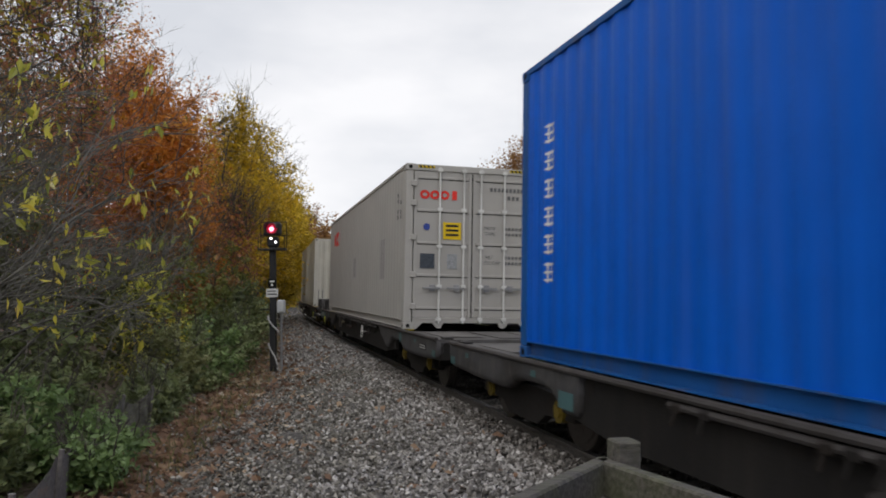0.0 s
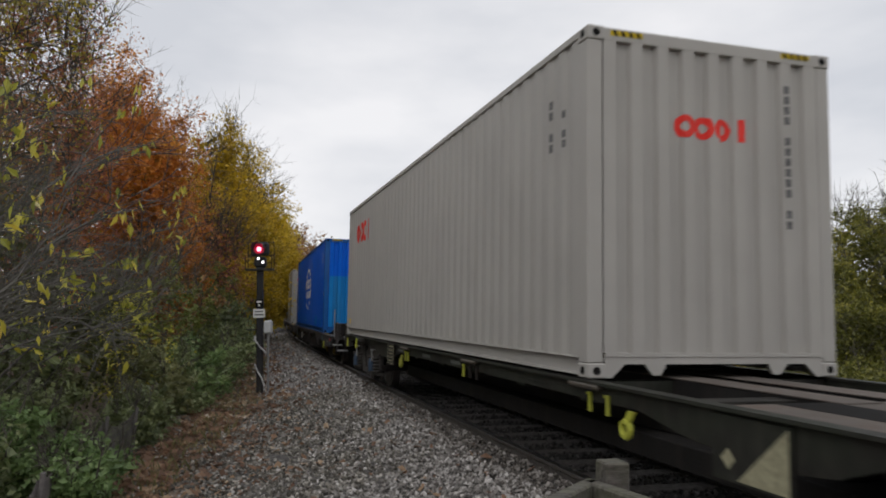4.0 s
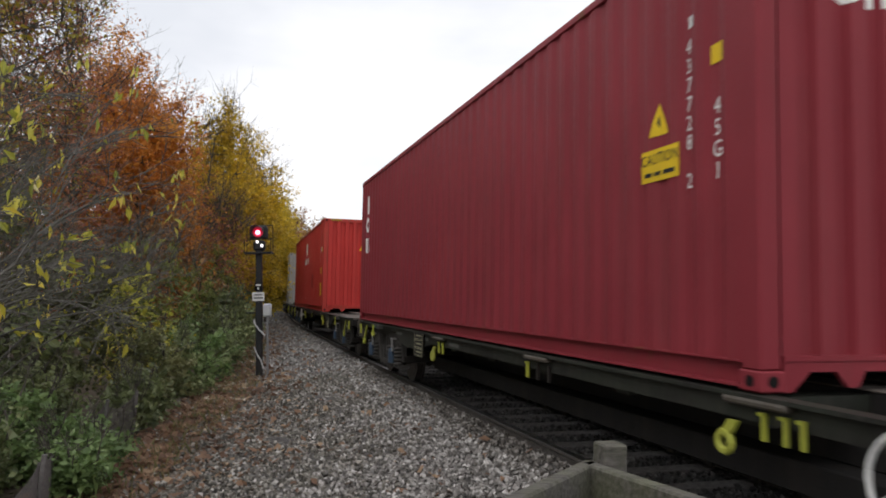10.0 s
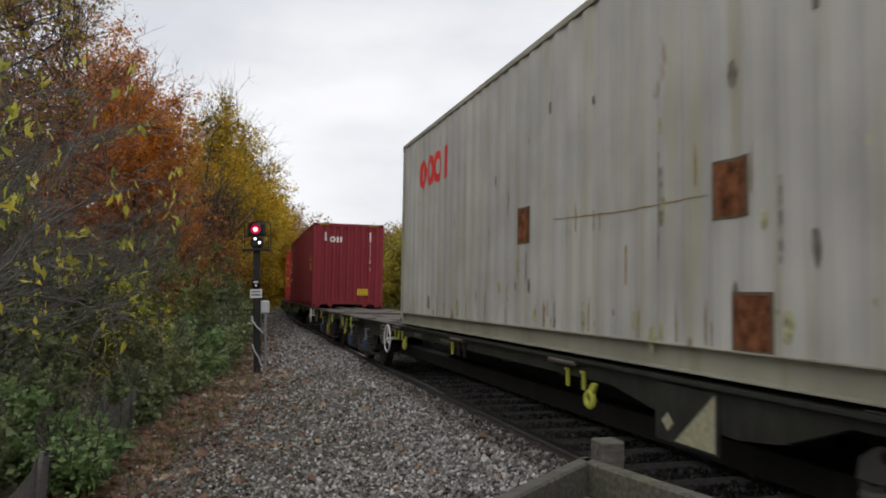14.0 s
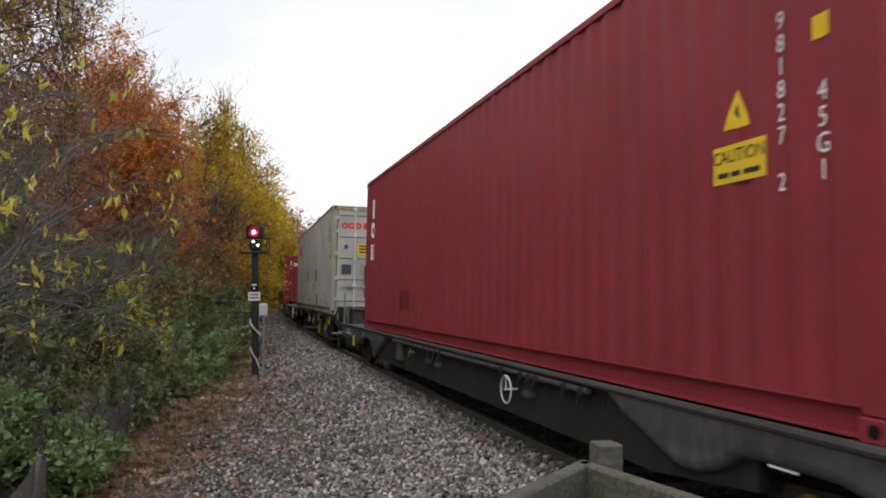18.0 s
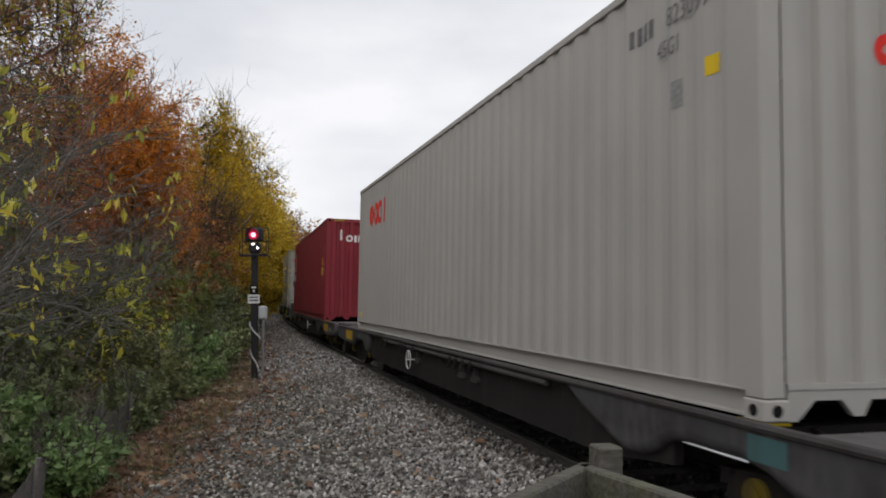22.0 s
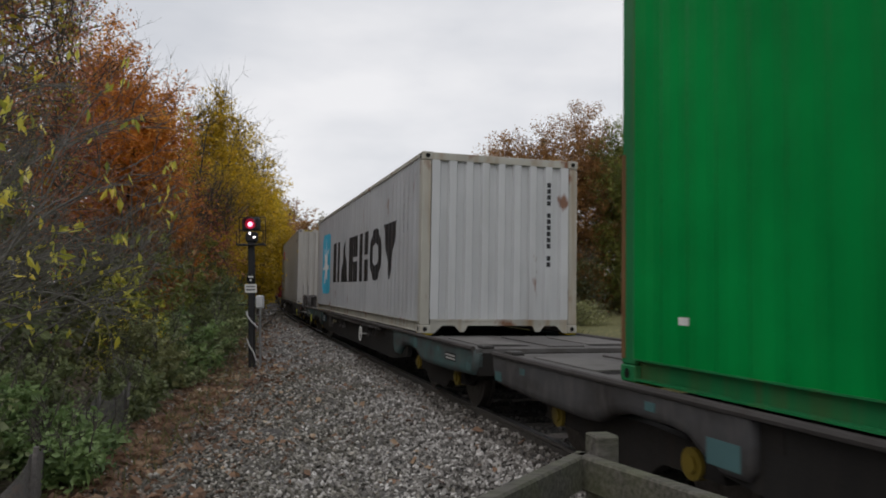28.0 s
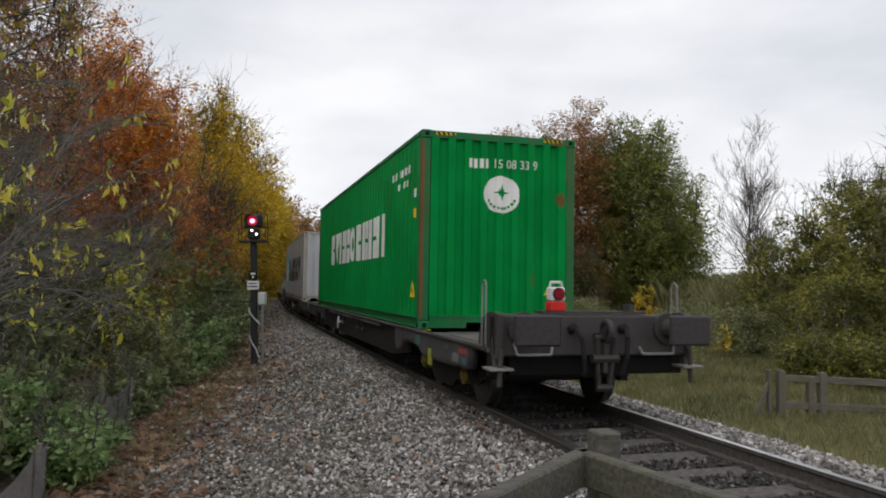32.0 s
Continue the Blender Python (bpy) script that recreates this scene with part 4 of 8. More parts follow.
def cast_frame(y):
    """The cast side frame of a bogie: a top chord, axle pedestals, two raking arms and a waist with openings between them."""
    bm = bmesh.new()
    for s in (1, -1):
        slab(bm, [(s * u, z) for u, z in ((1.30, 0.62), (1.28, 0.72), (1.18, 0.79), (0.90, 0.82), (0.0, 0.845), (0.0, 0.765), (0.45, 0.755), (0.62, 0.735), (1.02, 0.70), (1.14, 0.62))], y - 0.05, y + 0.05)
        slab(bm, [(s * u, z) for u, z in ((0.68, 0.74), (1.04, 0.72), (1.04, 0.40), (0.98, 0.34), (0.74, 0.34), (0.68, 0.40))], y - 0.045, y + 0.04)
        slab(bm, [(s * u, z) for u, z in ((0.66, 0.76), (0.47, 0.76), (0.40, 0.56), (0.26, 0.40), (0.10, 0.33), (0.10, 0.23), (0.34, 0.24), (0.50, 0.40), (0.62, 0.58))], y - 0.055, y + 0.055)
        slab(bm, [(s * u, z) for u, z in ((0.10, 0.77), (0.20, 0.77), (0.15, 0.60), (0.17, 0.40), (0.08, 0.36), (0.065, 0.56))], y - 0.045, y + 0.045)
        slab(bm, [(s * u, z) for u, z in ((1.16, 0.66), (1.30, 0.64), (1.30, 0.36), (1.22, 0.32), (1.16, 0.36))], y - 0.045, y + 0.03)
        slab(bm, [(s * u, z) for u, z in ((0.40, 0.30), (1.32, 0.30), (1.32, 0.255), (0.46, 0.255))], y - 0.11, y + 0.09)
    slab(bm, [(-0.34, 0.235), (0.34, 0.235), (0.26, 0.335), (-0.26, 0.335)], y - 0.06, y + 0.06)
    return bm


def bogie(wagon, x, r, outside=1.06, cast=True, gold=0):
    """A two-axle bogie under a wagon at x: frame, wheelsets, springs and axle boxes. gold: the axle whose canister is ochre."""
    base = 0.87 if cast else 0.95
    steel = BOGIE if cast else UNDER
    bm = boxes((-0.22, 0.22, -outside, outside, 0.40, 0.62 if cast else 0.50), bevel=0.02)
    frame_ = part("bogie", bm, steel, wagon, "grimy cast steel bogie", m=Matrix.Translation((x, 0, 0)))
    for s in (1, -1):
        y = s * outside
        if cast:
            bm = cast_frame(y)
        else:
            bm = slab(bmesh.new(), [(-1.25, 0.30), (-1.15, 0.48), (-0.5, 0.52), (0.5, 0.52), (1.15, 0.48), (1.25, 0.30), (0.6, 0.28), (0.4, 0.16), (-0.4, 0.16), (-0.6, 0.28)], y - 0.05, y + 0.05)
        part("side_frame", bm, steel, frame_)
        if cast:
            web = part("web_plate", slab(bmesh.new(), [(-0.60, 0.78), (0.60, 0.78), (0.52, 0.56), (0.36, 0.40), (-0.36, 0.40), (-0.52, 0.56)], y - 0.02, y + 0.02), steel, frame_)
            # flat black ovals paint the shaded depth of the web's openings
            for u in (0.30, -0.30, 0.0):
                a, b = (y + 0.0205, y + 0.023) if s > 0 else (y - 0.023, y - 0.0205)
                part("web_hole", slab(bmesh.new(), [(u + 0.6 * (p - u), q) for p, q in disc(u, 0.63, 0.085, 14)], a, b), BLACK, web)
    for e in (1, -1):
        part("end_bar", boxes((e * 1.3 - 0.05, e * 1.3 + 0.05, -outside, outside, 0.36, 0.46)), UNDER, frame_)
    for e in (1, -1):
        w = share("wheelset", wheel_mesh(r), frame_, Matrix.Translation((e * base, 0, r)))
        WHEELS.append((w, e * base, r))
        for s in (1, -1):
            y = s * (outside + 0.02)
            bm = bmesh.new()
            if cast:
                box(bm, e * base - 0.15, e * base + 0.15, y - 0.10, y + 0.05, r - 0.13, r + 0.10, bevel=0.03)
            else:
                rod(bm, (e * base, y - 0.10, r), (e * base, y + 0.06, r), 0.105, sides=16)
                rod(bm, (e * base, y + 0.06, r), (e * base, y + 0.08, r), 0.06, sides=12)
            part("axle_box", bm, OCHRE if not cast else BOGIE, frame_)
            if cast:
                for d in (0.28, -0.28):
                    share("coil_spring", coil_mesh(), frame_, Matrix.Translation((e * base + d, y + s * 0.015, r - 0.12)))
                if s > 0:
                    xx = e * base
                    bm = bmesh.new()
                    for z0, z1, r0, r1 in ((-0.10, 0.07, 0.064, 0.066), (0.07, 0.13, 0.066, 0.048), (0.13, 0.155, 0.048, 0.026)):
                        rod(bm, (xx, y + 0.09, r + z0), (xx, y + 0.09, r + z1), r0, r1, sides=14)
                    golden = gold == e
                    part("damper", bm, AMBER if golden else BLUE_CAN, frame_, "ochre damper canister" if golden else "dull blue damper canister")
                    bm = bmesh.new()
                    rod(bm, (xx, y + 0.09, r + 0.15), (xx, y + 0.09, r + 0.31), 0.018)
                    rod(bm, (xx, y + 0.09, r + 0.29), (xx, y + 0.09, r + 0.315), 0.032)
                    box(bm, xx - 0.085, xx + 0.085, y + 0.03, y + 0.10, r + 0.295, r + 0.318, bevel=0.006)
                    rod(bm, (xx - 0.085, y + 0.10, r + 0.10), (xx - 0.10, y + 0.10, r + 0.185), 0.024)
                    part("damper_bolt", bm, plain("dull_bolt_steel", (0.26, 0.26, 0.255), 0.45, 0.4), frame_)
                    # black disc painted on for the dark inside of the slot
                    part("pedestal_slot", slab(bmesh.new(), disc(e * 1.13, 0.745, 0.030, 10), y + 0.031, y + 0.034), BLACK, frame_)
    return frame_


def handwheel(wagon, x, z, y=1.32, r=0.222):
    bm = bmesh.new()
    ring(bm, (x, y, z), r, 0.013 if r > 0.2 else 0.009)
    for i in range(3 if r > 0.2 else 1):
        a = radians(90 + 120 * i)
        rod(bm, (x, y, z), (x + r * math.cos(a), y, z + r * math.sin(a)), 0.010 if r > 0.2 else 0.007)
    rod(bm, (x, y - 0.16, z), (x, y + 0.02, z), 0.022 if r > 0.2 else 0.011)
    part("brake_handwheel", bm, WHITE, wagon, "white brake handwheel")


def lever(wagon, x, z, lean=0.14, long=0.34, y=1.24, name="release_lever", wide=0.045):
    """A painted arm that ends in an eye."""
    bm = bmesh.new()
    slab(bm, [(x - wide, z), (x + wide, z), (x + wide - 0.005 + lean, z + long), (x - wide + 0.005 + lean, z + long)], y - 0.012, y + 0.012)
    ring(bm, (x, y, z - 0.03), 0.055, 0.024, big=14, small=6)
    part(name, bm, LEVER, wagon, "lime yellow lever with an eye")


def buffers(wagon, x, e, low=0.86, high=1.18):
    """A headstock with two buffers, hook, pipes and hand bars at the wagon's end x; e: +1 ahead, -1 behind."""
    def X(d):
        return x + e * d
    bm = bmesh.new()
    box(bm, min(X(-0.05), X(0.16)), max(X(-0.05), X(0.16)), -1.16, 1.16, 0.72, 1.16, bevel=0.02)
    part("headstock", bm, HEADGREY, wagon, "grimy black headstock")
    part("lower_beam", boxes((min(X(-0.2), X(0.10)), max(X(-0.2), X(0.10)), -0.98, 0.98, 0.52, 0.72)), BLACK, wagon)
    for s in (1, -1):
        bm = bmesh.new()
        slab(bm, [(X(-0.40), 0.80), (X(0.20), 0.70), (X(0.22), 1.16), (X(0.08), 1.19), (X(-0.08), 1.18), (X(-0.22), 1.12), (X(-0.32), 1.02), (X(-0.38), 0.92)], s * 1.10, s * 1.16)
        part("horn_plate", bm, HEADGREY, wagon)
        bm = bmesh.new()
        rod(bm, (X(0.14), s * 0.865, 1.02), (X(0.57), s * 0.865, 1.02), 0.105, sides=16)
        rod(bm, (X(0.14), s * 0.865, 1.02), (X(0.20), s * 0.865, 1.02), 0.17, sides=16)
        part("buffer_shank", bm, HEADGREY, wagon)
        bm = bmesh.new()
        box(bm, min(X(0.57), X(0.62)), max(X(0.57), X(0.62)), s * 0.875 - 0.25, s * 0.875 + 0.25, low, high, bevel=0.02)
        part("buffer_head", bm, plain("greasy_buffer_steel", (0.045, 0.040, 0.044), 0.38, 0.4), wagon, "broad greasy buffer head")
        bm = bmesh.new()
        pipe(bm, [(X(0.16), s * 0.96, 0.86), (X(0.20), s * 0.93, 0.74), (X(0.20), s * 0.55, 0.74), (X(0.16), s * 0.52, 0.82)], 0.016)
        part("hand_bar", bm, GALV, wagon)
        bm = bmesh.new()
        pipe(bm, [(X(-0.22), s * 1.18, 0.80), (X(-0.22), s * 1.18, 1.47), (X(-0.20), s * 1.18, 1.51), (X(-0.16), s * 1.18, 1.525), (X(-0.12), s * 1.18, 1.51), (X(-0.10), s * 1.18, 1.47), (X(-0.10), s * 1.18, 0.80)], 0.0105)
        part("handrail", bm, GALV, wagon, "grey tubular handrail hoop")
        bm = bmesh.new()
        rod(bm, (X(0.04), s * 1.14, 0.90), (X(0.10), s * 1.14, 0.59), 0.03)
        rod(bm, (X(0.22), s * 1.12, 0.80), (X(0.22), s * 1.14, 0.42), 0.028)
        part("step_bracket", bm, HEADGREY, wagon)
        bm = bmesh.new()
        box(bm, min(X(0.02), X(0.30)), max(X(0.02), X(0.30)), 1.0 if s > 0 else -1.26, 1.26 if s > 0 else -1.0, 0.585, 0.612, bevel=0.006)
        part("foot_step", bm, plain("dull_step_steel", (0.22, 0.22, 0.21), 0.6, 0.3), wagon, "grey metal foot step")
    bm = bmesh.new()
    box(bm, min(X(-0.45), X(-0.05)), max(X(-0.45), X(-0.05)), -1.02, 1.02, 1.125, 1.15)
    box(bm, min(X(-0.40), X(-0.36)), max(X(-0.40), X(-0.36)), -1.02, 1.02, 0.80, 1.125)
    part("buffer_beam", bm, HEADGREY, wagon, "dark boxed beam behind the headstock")
    # openings are flat black ovals, the shade within them painted
    for s in (1, -1):
        bm = bmesh.new()
        vs = [bm.verts.new((X(-0.404), s * 0.55 + 0.24 * math.cos(a), 0.965 + 0.115 * math.sin(a))) for a in np.linspace(0, 2 * math.pi, 20, endpoint=False)]
        bm.faces.new(vs)
        part("beam_opening", bm, BLACK, wagon)
    bm = bmesh.new()
    slab(bm, [(X(0.14), 0.96), (X(0.34), 0.98), (X(0.42), 1.06), (X(0.46), 1.02), (X(0.44), 0.93), (X(0.34), 0.88), (X(0.14), 0.88)], -0.04, 0.04)
    rod(bm, (X(0.36), -0.12, 0.93), (X(0.36), 0.12, 0.93), 0.03)
    ring(bm, (X(0.40), 0, 1.0), 0.10, 0.034, big=16, small=8)
    for d in (0.10, -0.10):
        rod(bm, (X(0.38), d, 0.94), (X(0.36), d * 0.9, 0.72), 0.032)
        rod(bm, (X(0.36), d * 0.9, 0.70), (X(0.34), d * 0.6, 0.40), 0.028)
    rod(bm, (X(0.36), 0, 0.94), (X(0.36), 0, 0.56), 0.036)
    rod(bm, (X(0.36), -0.15, 0.71), (X(0.36), 0.15, 0.71), 0.05)
    rod(bm, (X(0.34), -0.09, 0.40), (X(0.34), 0.09, 0.40), 0.04)
    part("screw_coupling", bm, STEEL, wagon, "drawhook with hanging screw coupling")
    for s in (1, -1):
        bm = bmesh.new()
        pts = [(X(0.16), s * 0.30, 1.0), (X(0.28), s * 0.30, 1.02), (X(0.36), s * 0.27, 0.92), (X(0.38), s * 0.25, 0.72), (X(0.32), s * 0.22, 0.55), (X(0.24), s * 0.20, 0.52)]
        pipe(bm, pts, 0.028, 8)
        rod(bm, (X(0.14), s * 0.30, 1.0), (X(0.24), s * 0.30, 1.03), 0.05)
        part("brake_hose", bm, RUBBER, wagon)
    bm = bmesh.new()
    box(bm, min(X(-0.1), X(0.14)), max(X(-0.1), X(0.14)), -0.62, 0.62, 1.17, 1.20)
    box(bm, min(X(-0.05), X(0.10)), max(X(-0.05), X(0.10)), -0.50, -0.44, 1.2, 1.28)
    part("top_plate", bm, HEADGREY, wagon)


def bulged(profile, s):
    """A pressed sill: its outline in (x, z), with edges that roll inwards."""
    bm = bmesh.new()
    loops = []
    for y, d in ((1.12, 0.0), (1.185, 0.003), (1.212, 0.016), (1.228, 0.04), (1.236, 0.075)):
        loops.append([bm.verts.new((x, s * y, z - d * 0.35 if z > 0.79 else z + d)) for x, z in profile])
    n = len(profile)
    for a, b in zip(loops[:-1], loops[1:]):
        for i in range(n):
            f = bm.faces.new([a[i], a[(i + 1) % n], b[(i + 1) % n], b[i]])
            f.smooth = True
    bm.faces.new(loops[0])
    bm.faces.new(loops[-1])
    bmesh.ops.recalc_face_normals(bm, faces=bm.faces[:])
    return bm


def lettering(text, size, x, y, z):
    """Readable words on a side that faces the path."""
    flat = Wave(-1, 1, 10.0, 1.0, 1.0, 0.0, y)
    return words(text, size, flat, x, z, 0.0)


def low_wagon(outer, colour, label, short=False, stripe=False):
    """One half of a low-floor flat wagon pair; the container's middle is at x = 0. outer: the end (+1 ahead, -1 behind) with buffers."""
    base = empty("flat_wagon")
    tagged(base, label, "railway wagon", "wagons of the train")
    o = outer
    oe, ie = 8.95, -8.50
    se = 8.64 if o > 0 else 8.43
    near = {1: 5.20 if o > 0 else 5.0, -1: 4.88 if o > 0 else 5.12}
    bogies = {1: 6.72 if o > 0 else 6.76, -1: 6.40 if o > 0 else 6.46}
    for s in (1, -1):
        for e in (1, -1):
            xe, n = (se, near[1]) if e > 0 else (-ie, near[-1])
            inner = [(n - 0.10, 0.42), (n - 0.30, 0.42), (n - 0.36, 0.50), (n - 0.36, 0.80)] if short or (o < 0 and e < 0) else [(n - 0.15, 0.42), (n - 0.35, 0.41), (n - 1.0, 0.62), (n - 1.2, 0.80)]
            end = [(xe, 0.80), (xe, 0.60), (xe - 0.03, 0.54), (xe - 0.09, 0.505), (7.6, 0.47), (n + 1.55, 0.455), (n + 1.32, 0.47), (n + 1.12, 0.555), (n + 0.90, 0.60), (n + 0.42, 0.60), (n + 0.22, 0.575), (n + 0.05, 0.48)] + inner
            part("side_sill", bulged([(x * e * o, z) for x, z in end], s), colour, base)
        part("mid_beam", slab(bmesh.new(), [(-5.2, 0.78), (-5.2, 0.42), (-4.2, 0.31), (4.2, 0.31), (5.2, 0.42), (5.2, 0.78)], s * 1.10, s * 1.165), MID, base, "black grimy middle beam")
        bm = bmesh.new()
        x0, x1 = sorted((oe * o, ie * o))
        rod(bm, (x0, s * 1.235, 0.805), (x1, s * 1.235, 0.805), 0.028, sides=8)
        part("edge_rail", bm, HEADGREY, base)
        part("lashing_rail", rod(bmesh.new(), (-3.4, s * 1.236, 0.742), (3.4, s * 1.236, 0.742), 0.026, sides=8), HEADGREY, base)
    # plates of the two end decks, with their worn pads and slots
    for a, b in ((6.3, oe), (ie, -6.3)):
        x0, x1 = sorted((a * o, b * o))
        part("end_deck", boxes((x0, x1, -1.20, 1.20, 0.755, 0.800)), DECK_GREY, base, "dusty steel deck plate")
        m = (x0 + x1) / 2
        for s in (1, -1):
            part("deck_pad", boxes((m - 0.55, m + 0.65, s * 0.72 - 0.28, s * 0.72 + 0.28, 0.800, 0.812), bevel=0.004), DECK_PALE, base, "pale worn deck pad")
            # the slot is a thin black plate that paints its shaded depth
            part("deck_slot", boxes((m - 0.75, m - 0.60, s * 0.70 - 0.30, s * 0.70 + 0.30, 0.8005, 0.8035)), BLACK, base)
        part("centre_plate", boxes((m - 0.9, m + 0.7, -0.22, 0.22, 0.800, 0.818), bevel=0.005), DECK_GREY, base)
        xe = x1 if abs(x1) > abs(x0) else x0
        e = 1 if xe > 0 else -1
        part("end_beam", boxes((min(xe, xe - e * 0.10), max(xe, xe - e * 0.10), -1.17, 1.17, 0.50, 0.755), bevel=0.01), UNDER, base)
        for s in (1, -1):
            bm = bmesh.new()
            box(bm, xe - e * 0.10 - 0.10, xe - e * 0.10 + 0.10, s * 1.05 - 0.07, s * 1.05 + 0.07, 0.80, 0.835, bevel=0.01)
            part("lashing_ring", bm, STEEL, base)
    bm = boxes((-6.3, 6.3, -0.35, 0.35, 0.40, 0.72))
    for x in np.arange(-5.8, 5.9, 1.16):
        box(bm, x - 0.06, x + 0.06, -1.17, 1.17, 0.62, 0.76)
    part("underframe", bm, UNDER, base, "dark underframe with cross bearers")
    for x in (5.95, -5.95):
        for s in (1, -1):
            part("container_spigot", boxes((x - 0.12, x + 0.12, s * 1.14 - 0.12, s * 1.14 + 0.10, 0.800, 0.826), bevel=0.008), YELLOW, base)
    for x in (bogies[1] * o, -bogies[-1] * o):
        bogie(base, x, 0.365, 0.98, cast=False)
    handwheel(base, 1.34 if o < 0 else -1.8, 0.565, 1.29, 0.132)
    # brake gear along the middle of the side
    side = 1 if o < 0 else -1
    w0 = 1.42 if o < 0 else -1.8
    gear = [w0 + d * side for d in (0.62, 0.46, 0.28, -0.22)] + [d * -side for d in (0.62, 0.86, 1.12, 1.40)] + [d * side for d in (3.0, 3.3)]
    for x in gear:
        bm = boxes((x - 0.045, x + 0.045, 1.165, 1.27, 0.70, 0.765), bevel=0.01)
        rod(bm, (x, 1.25, 0.74), (x + 0.03, 1.275, 0.62), 0.014)
        part("lashing_gear", bm, UNDER, base)
    for x in (w0 + 0.32 * side, w0 - 0.26 * side, -0.89 * side, -1.39 * side):
        part("side_bracket", slab(bmesh.new(), [(x - 0.10, 0.53), (x + 0.10, 0.53), (x + 0.10, 0.565), (x + 0.03, 0.60), (x + 0.03, 0.70), (x - 0.03, 0.70), (x - 0.03, 0.60), (x - 0.10, 0.565)], 1.165, 1.215), HEADGREY, base)
    if o > 0:
        part("side_box", boxes((2.86, 3.24, 1.165, 1.225, 0.44, 0.715), bevel=0.012), HEADGREY, base, "grimy grey equipment box")
        bm = rod(bmesh.new(), (2.22, 1.17, 0.62), (2.22, 1.26, 0.62), 0.026, sides=10)
        rod(bm, (2.22, 1.245, 0.62), (2.27, 1.25, 0.56), 0.014)
        rod(bm, (2.22, 1.23, 0.635), (2.22, 1.23, 0.675), 0.020)
        part("drain_valve", bm, plain("dull_brass", (0.22, 0.19, 0.12), 0.5, 0.5), base, "dull brass valve")
    part("air_tank", rod(bmesh.new(), (-1.2, 0.75, 0.38), (0.4, 0.75, 0.38), 0.16, sides=16), UNDER, base)
    ends = [(oe, o), (ie, -o)]
    pm = YELLOW if stripe else TEAL_PATCH
    for xe in (oe * o, ie * o):
        e = 1 if xe > 0 else -1
        xe = e * (se if e == o else 8.5)
        block = stripe and e != o
        x0, x1 = sorted((xe - e * (1.95 if o < 0 else 2.25), xe - e * (1.12 if o < 0 else 1.35))) if block else sorted((xe - e * 2.45, xe - e * 2.15)) if o < 0 else sorted((xe - e * 2.65, xe - e * 2.45))
        bare_end = o < 0 and e > 0
        if bare_end and not block:
            x0, x1 = 4.83, 5.12
        part("side_patch", boxes((x0, x1, 1.235, 1.239, 0.56 if block else 0.47 if bare_end and not block else 0.62, 0.62 if bare_end and not block else 0.76)), paint("ochre_block_paint", (0.40, 0.25, 0.02), dirt=(0.10, 0.07, 0.03), amount=0.7) if block else TEAL_PATCH, base, "yellow painted block" if block else "teal paint patch")
        x0, x1 = sorted((xe - e * 0.22, xe - e * 0.06))
        part("end_patch", boxes((x0, x1, 1.235, 1.239, 0.55, 0.64)), TEAL_PATCH, base)
        for d in ((0.72, 2.80) if bare_end else (0.87,) if o < 0 else (1.36,)):
            part("teal_dab", boxes((xe - e * d - 0.06, xe - e * d + 0.06, 1.235, 1.239, 0.67, 0.73)), TEAL_PATCH, base)
        if bare_end:
            continue
        if not (short and o < 0):
            x0, x1 = sorted((xe - e * 1.05, xe - e * 0.62))
            k = part("data_panel", boxes((x0, x1, 1.235, 1.238, 0.60, 0.69)), UNDER, base)
            part("figure_bar", slab(slab(bmesh.new(), [(x0 + 0.03, 0.615), (x1 - 0.03, 0.615), (x1 - 0.03, 0.636), (x0 + 0.03, 0.636)], 1.2385, 1.2395), [(x0 + 0.03, 0.652), (x1 - 0.03, 0.652), (x1 - 0.03, 0.672), (x0 + 0.03, 0.672)], 1.2385, 1.2395), plain("worn_white_figures", (0.36, 0.36, 0.35)), k)
        bm = bmesh.new()
        if e != o:
            bm.free()
            continue
        hx = e * (near[1] + 1.85)
        slab(bm, [(hx - 0.035, 0.47), (hx + 0.035, 0.47), (hx + 0.035, 0.62), (hx - 0.035, 0.62)], 1.24, 1.27)
        slab(bm, [(hx - 0.10, 0.41), (hx + 0.06, 0.41), (hx + 0.06, 0.47), (hx - 0.04, 0.47), (hx - 0.06, 0.50), (hx - 0.10, 0.50)], 1.245, 1.265)
        part("lashing_hook", bm, LEVER, base, "lime yellow hook")
    xo = oe * o
    x0, x1 = sorted((xo - o * 0.55, xo - o * 0.22))
    if o < 0:
        part("red_mark", boxes((-8.40, -8.08, 1.2355, 1.239, 0.675, 0.73)), paint("faded_red_mark", (0.34, 0.05, 0.05), amount=0.6), base, "faded red painted mark")
    else:
        k = part("lettered_panel", boxes((se - 1.75, se - 0.08, 1.2355, 1.2385, 0.585, 0.745)), paint("teal_blue_panel", (0.030, 0.078, 0.084), dirt=(0.045, 0.042, 0.040), amount=1.0), base, "teal panel with worn white writing")
        part("blue_block", boxes((se - 1.10, se - 0.45, 1.2385, 1.2392, 0.675, 0.735)), paint("worn_blue_block", (0.02, 0.10, 0.20), dirt=(0.05, 0.06, 0.07), amount=0.8), k)
        worn = plain("worn_white_figures", (0.30, 0.30, 0.295))
        for a, b in ((0.50, 0.68), (0.73, 0.83), (0.88, 1.04)):
            part("figure_bar", boxes((se - b, se - a, 1.2392, 1.2400, 0.690, 0.722)), worn, k)
        part("writing", lettering("RIV", 0.085, se - 0.26, 1.2395, 0.632), worn, k)
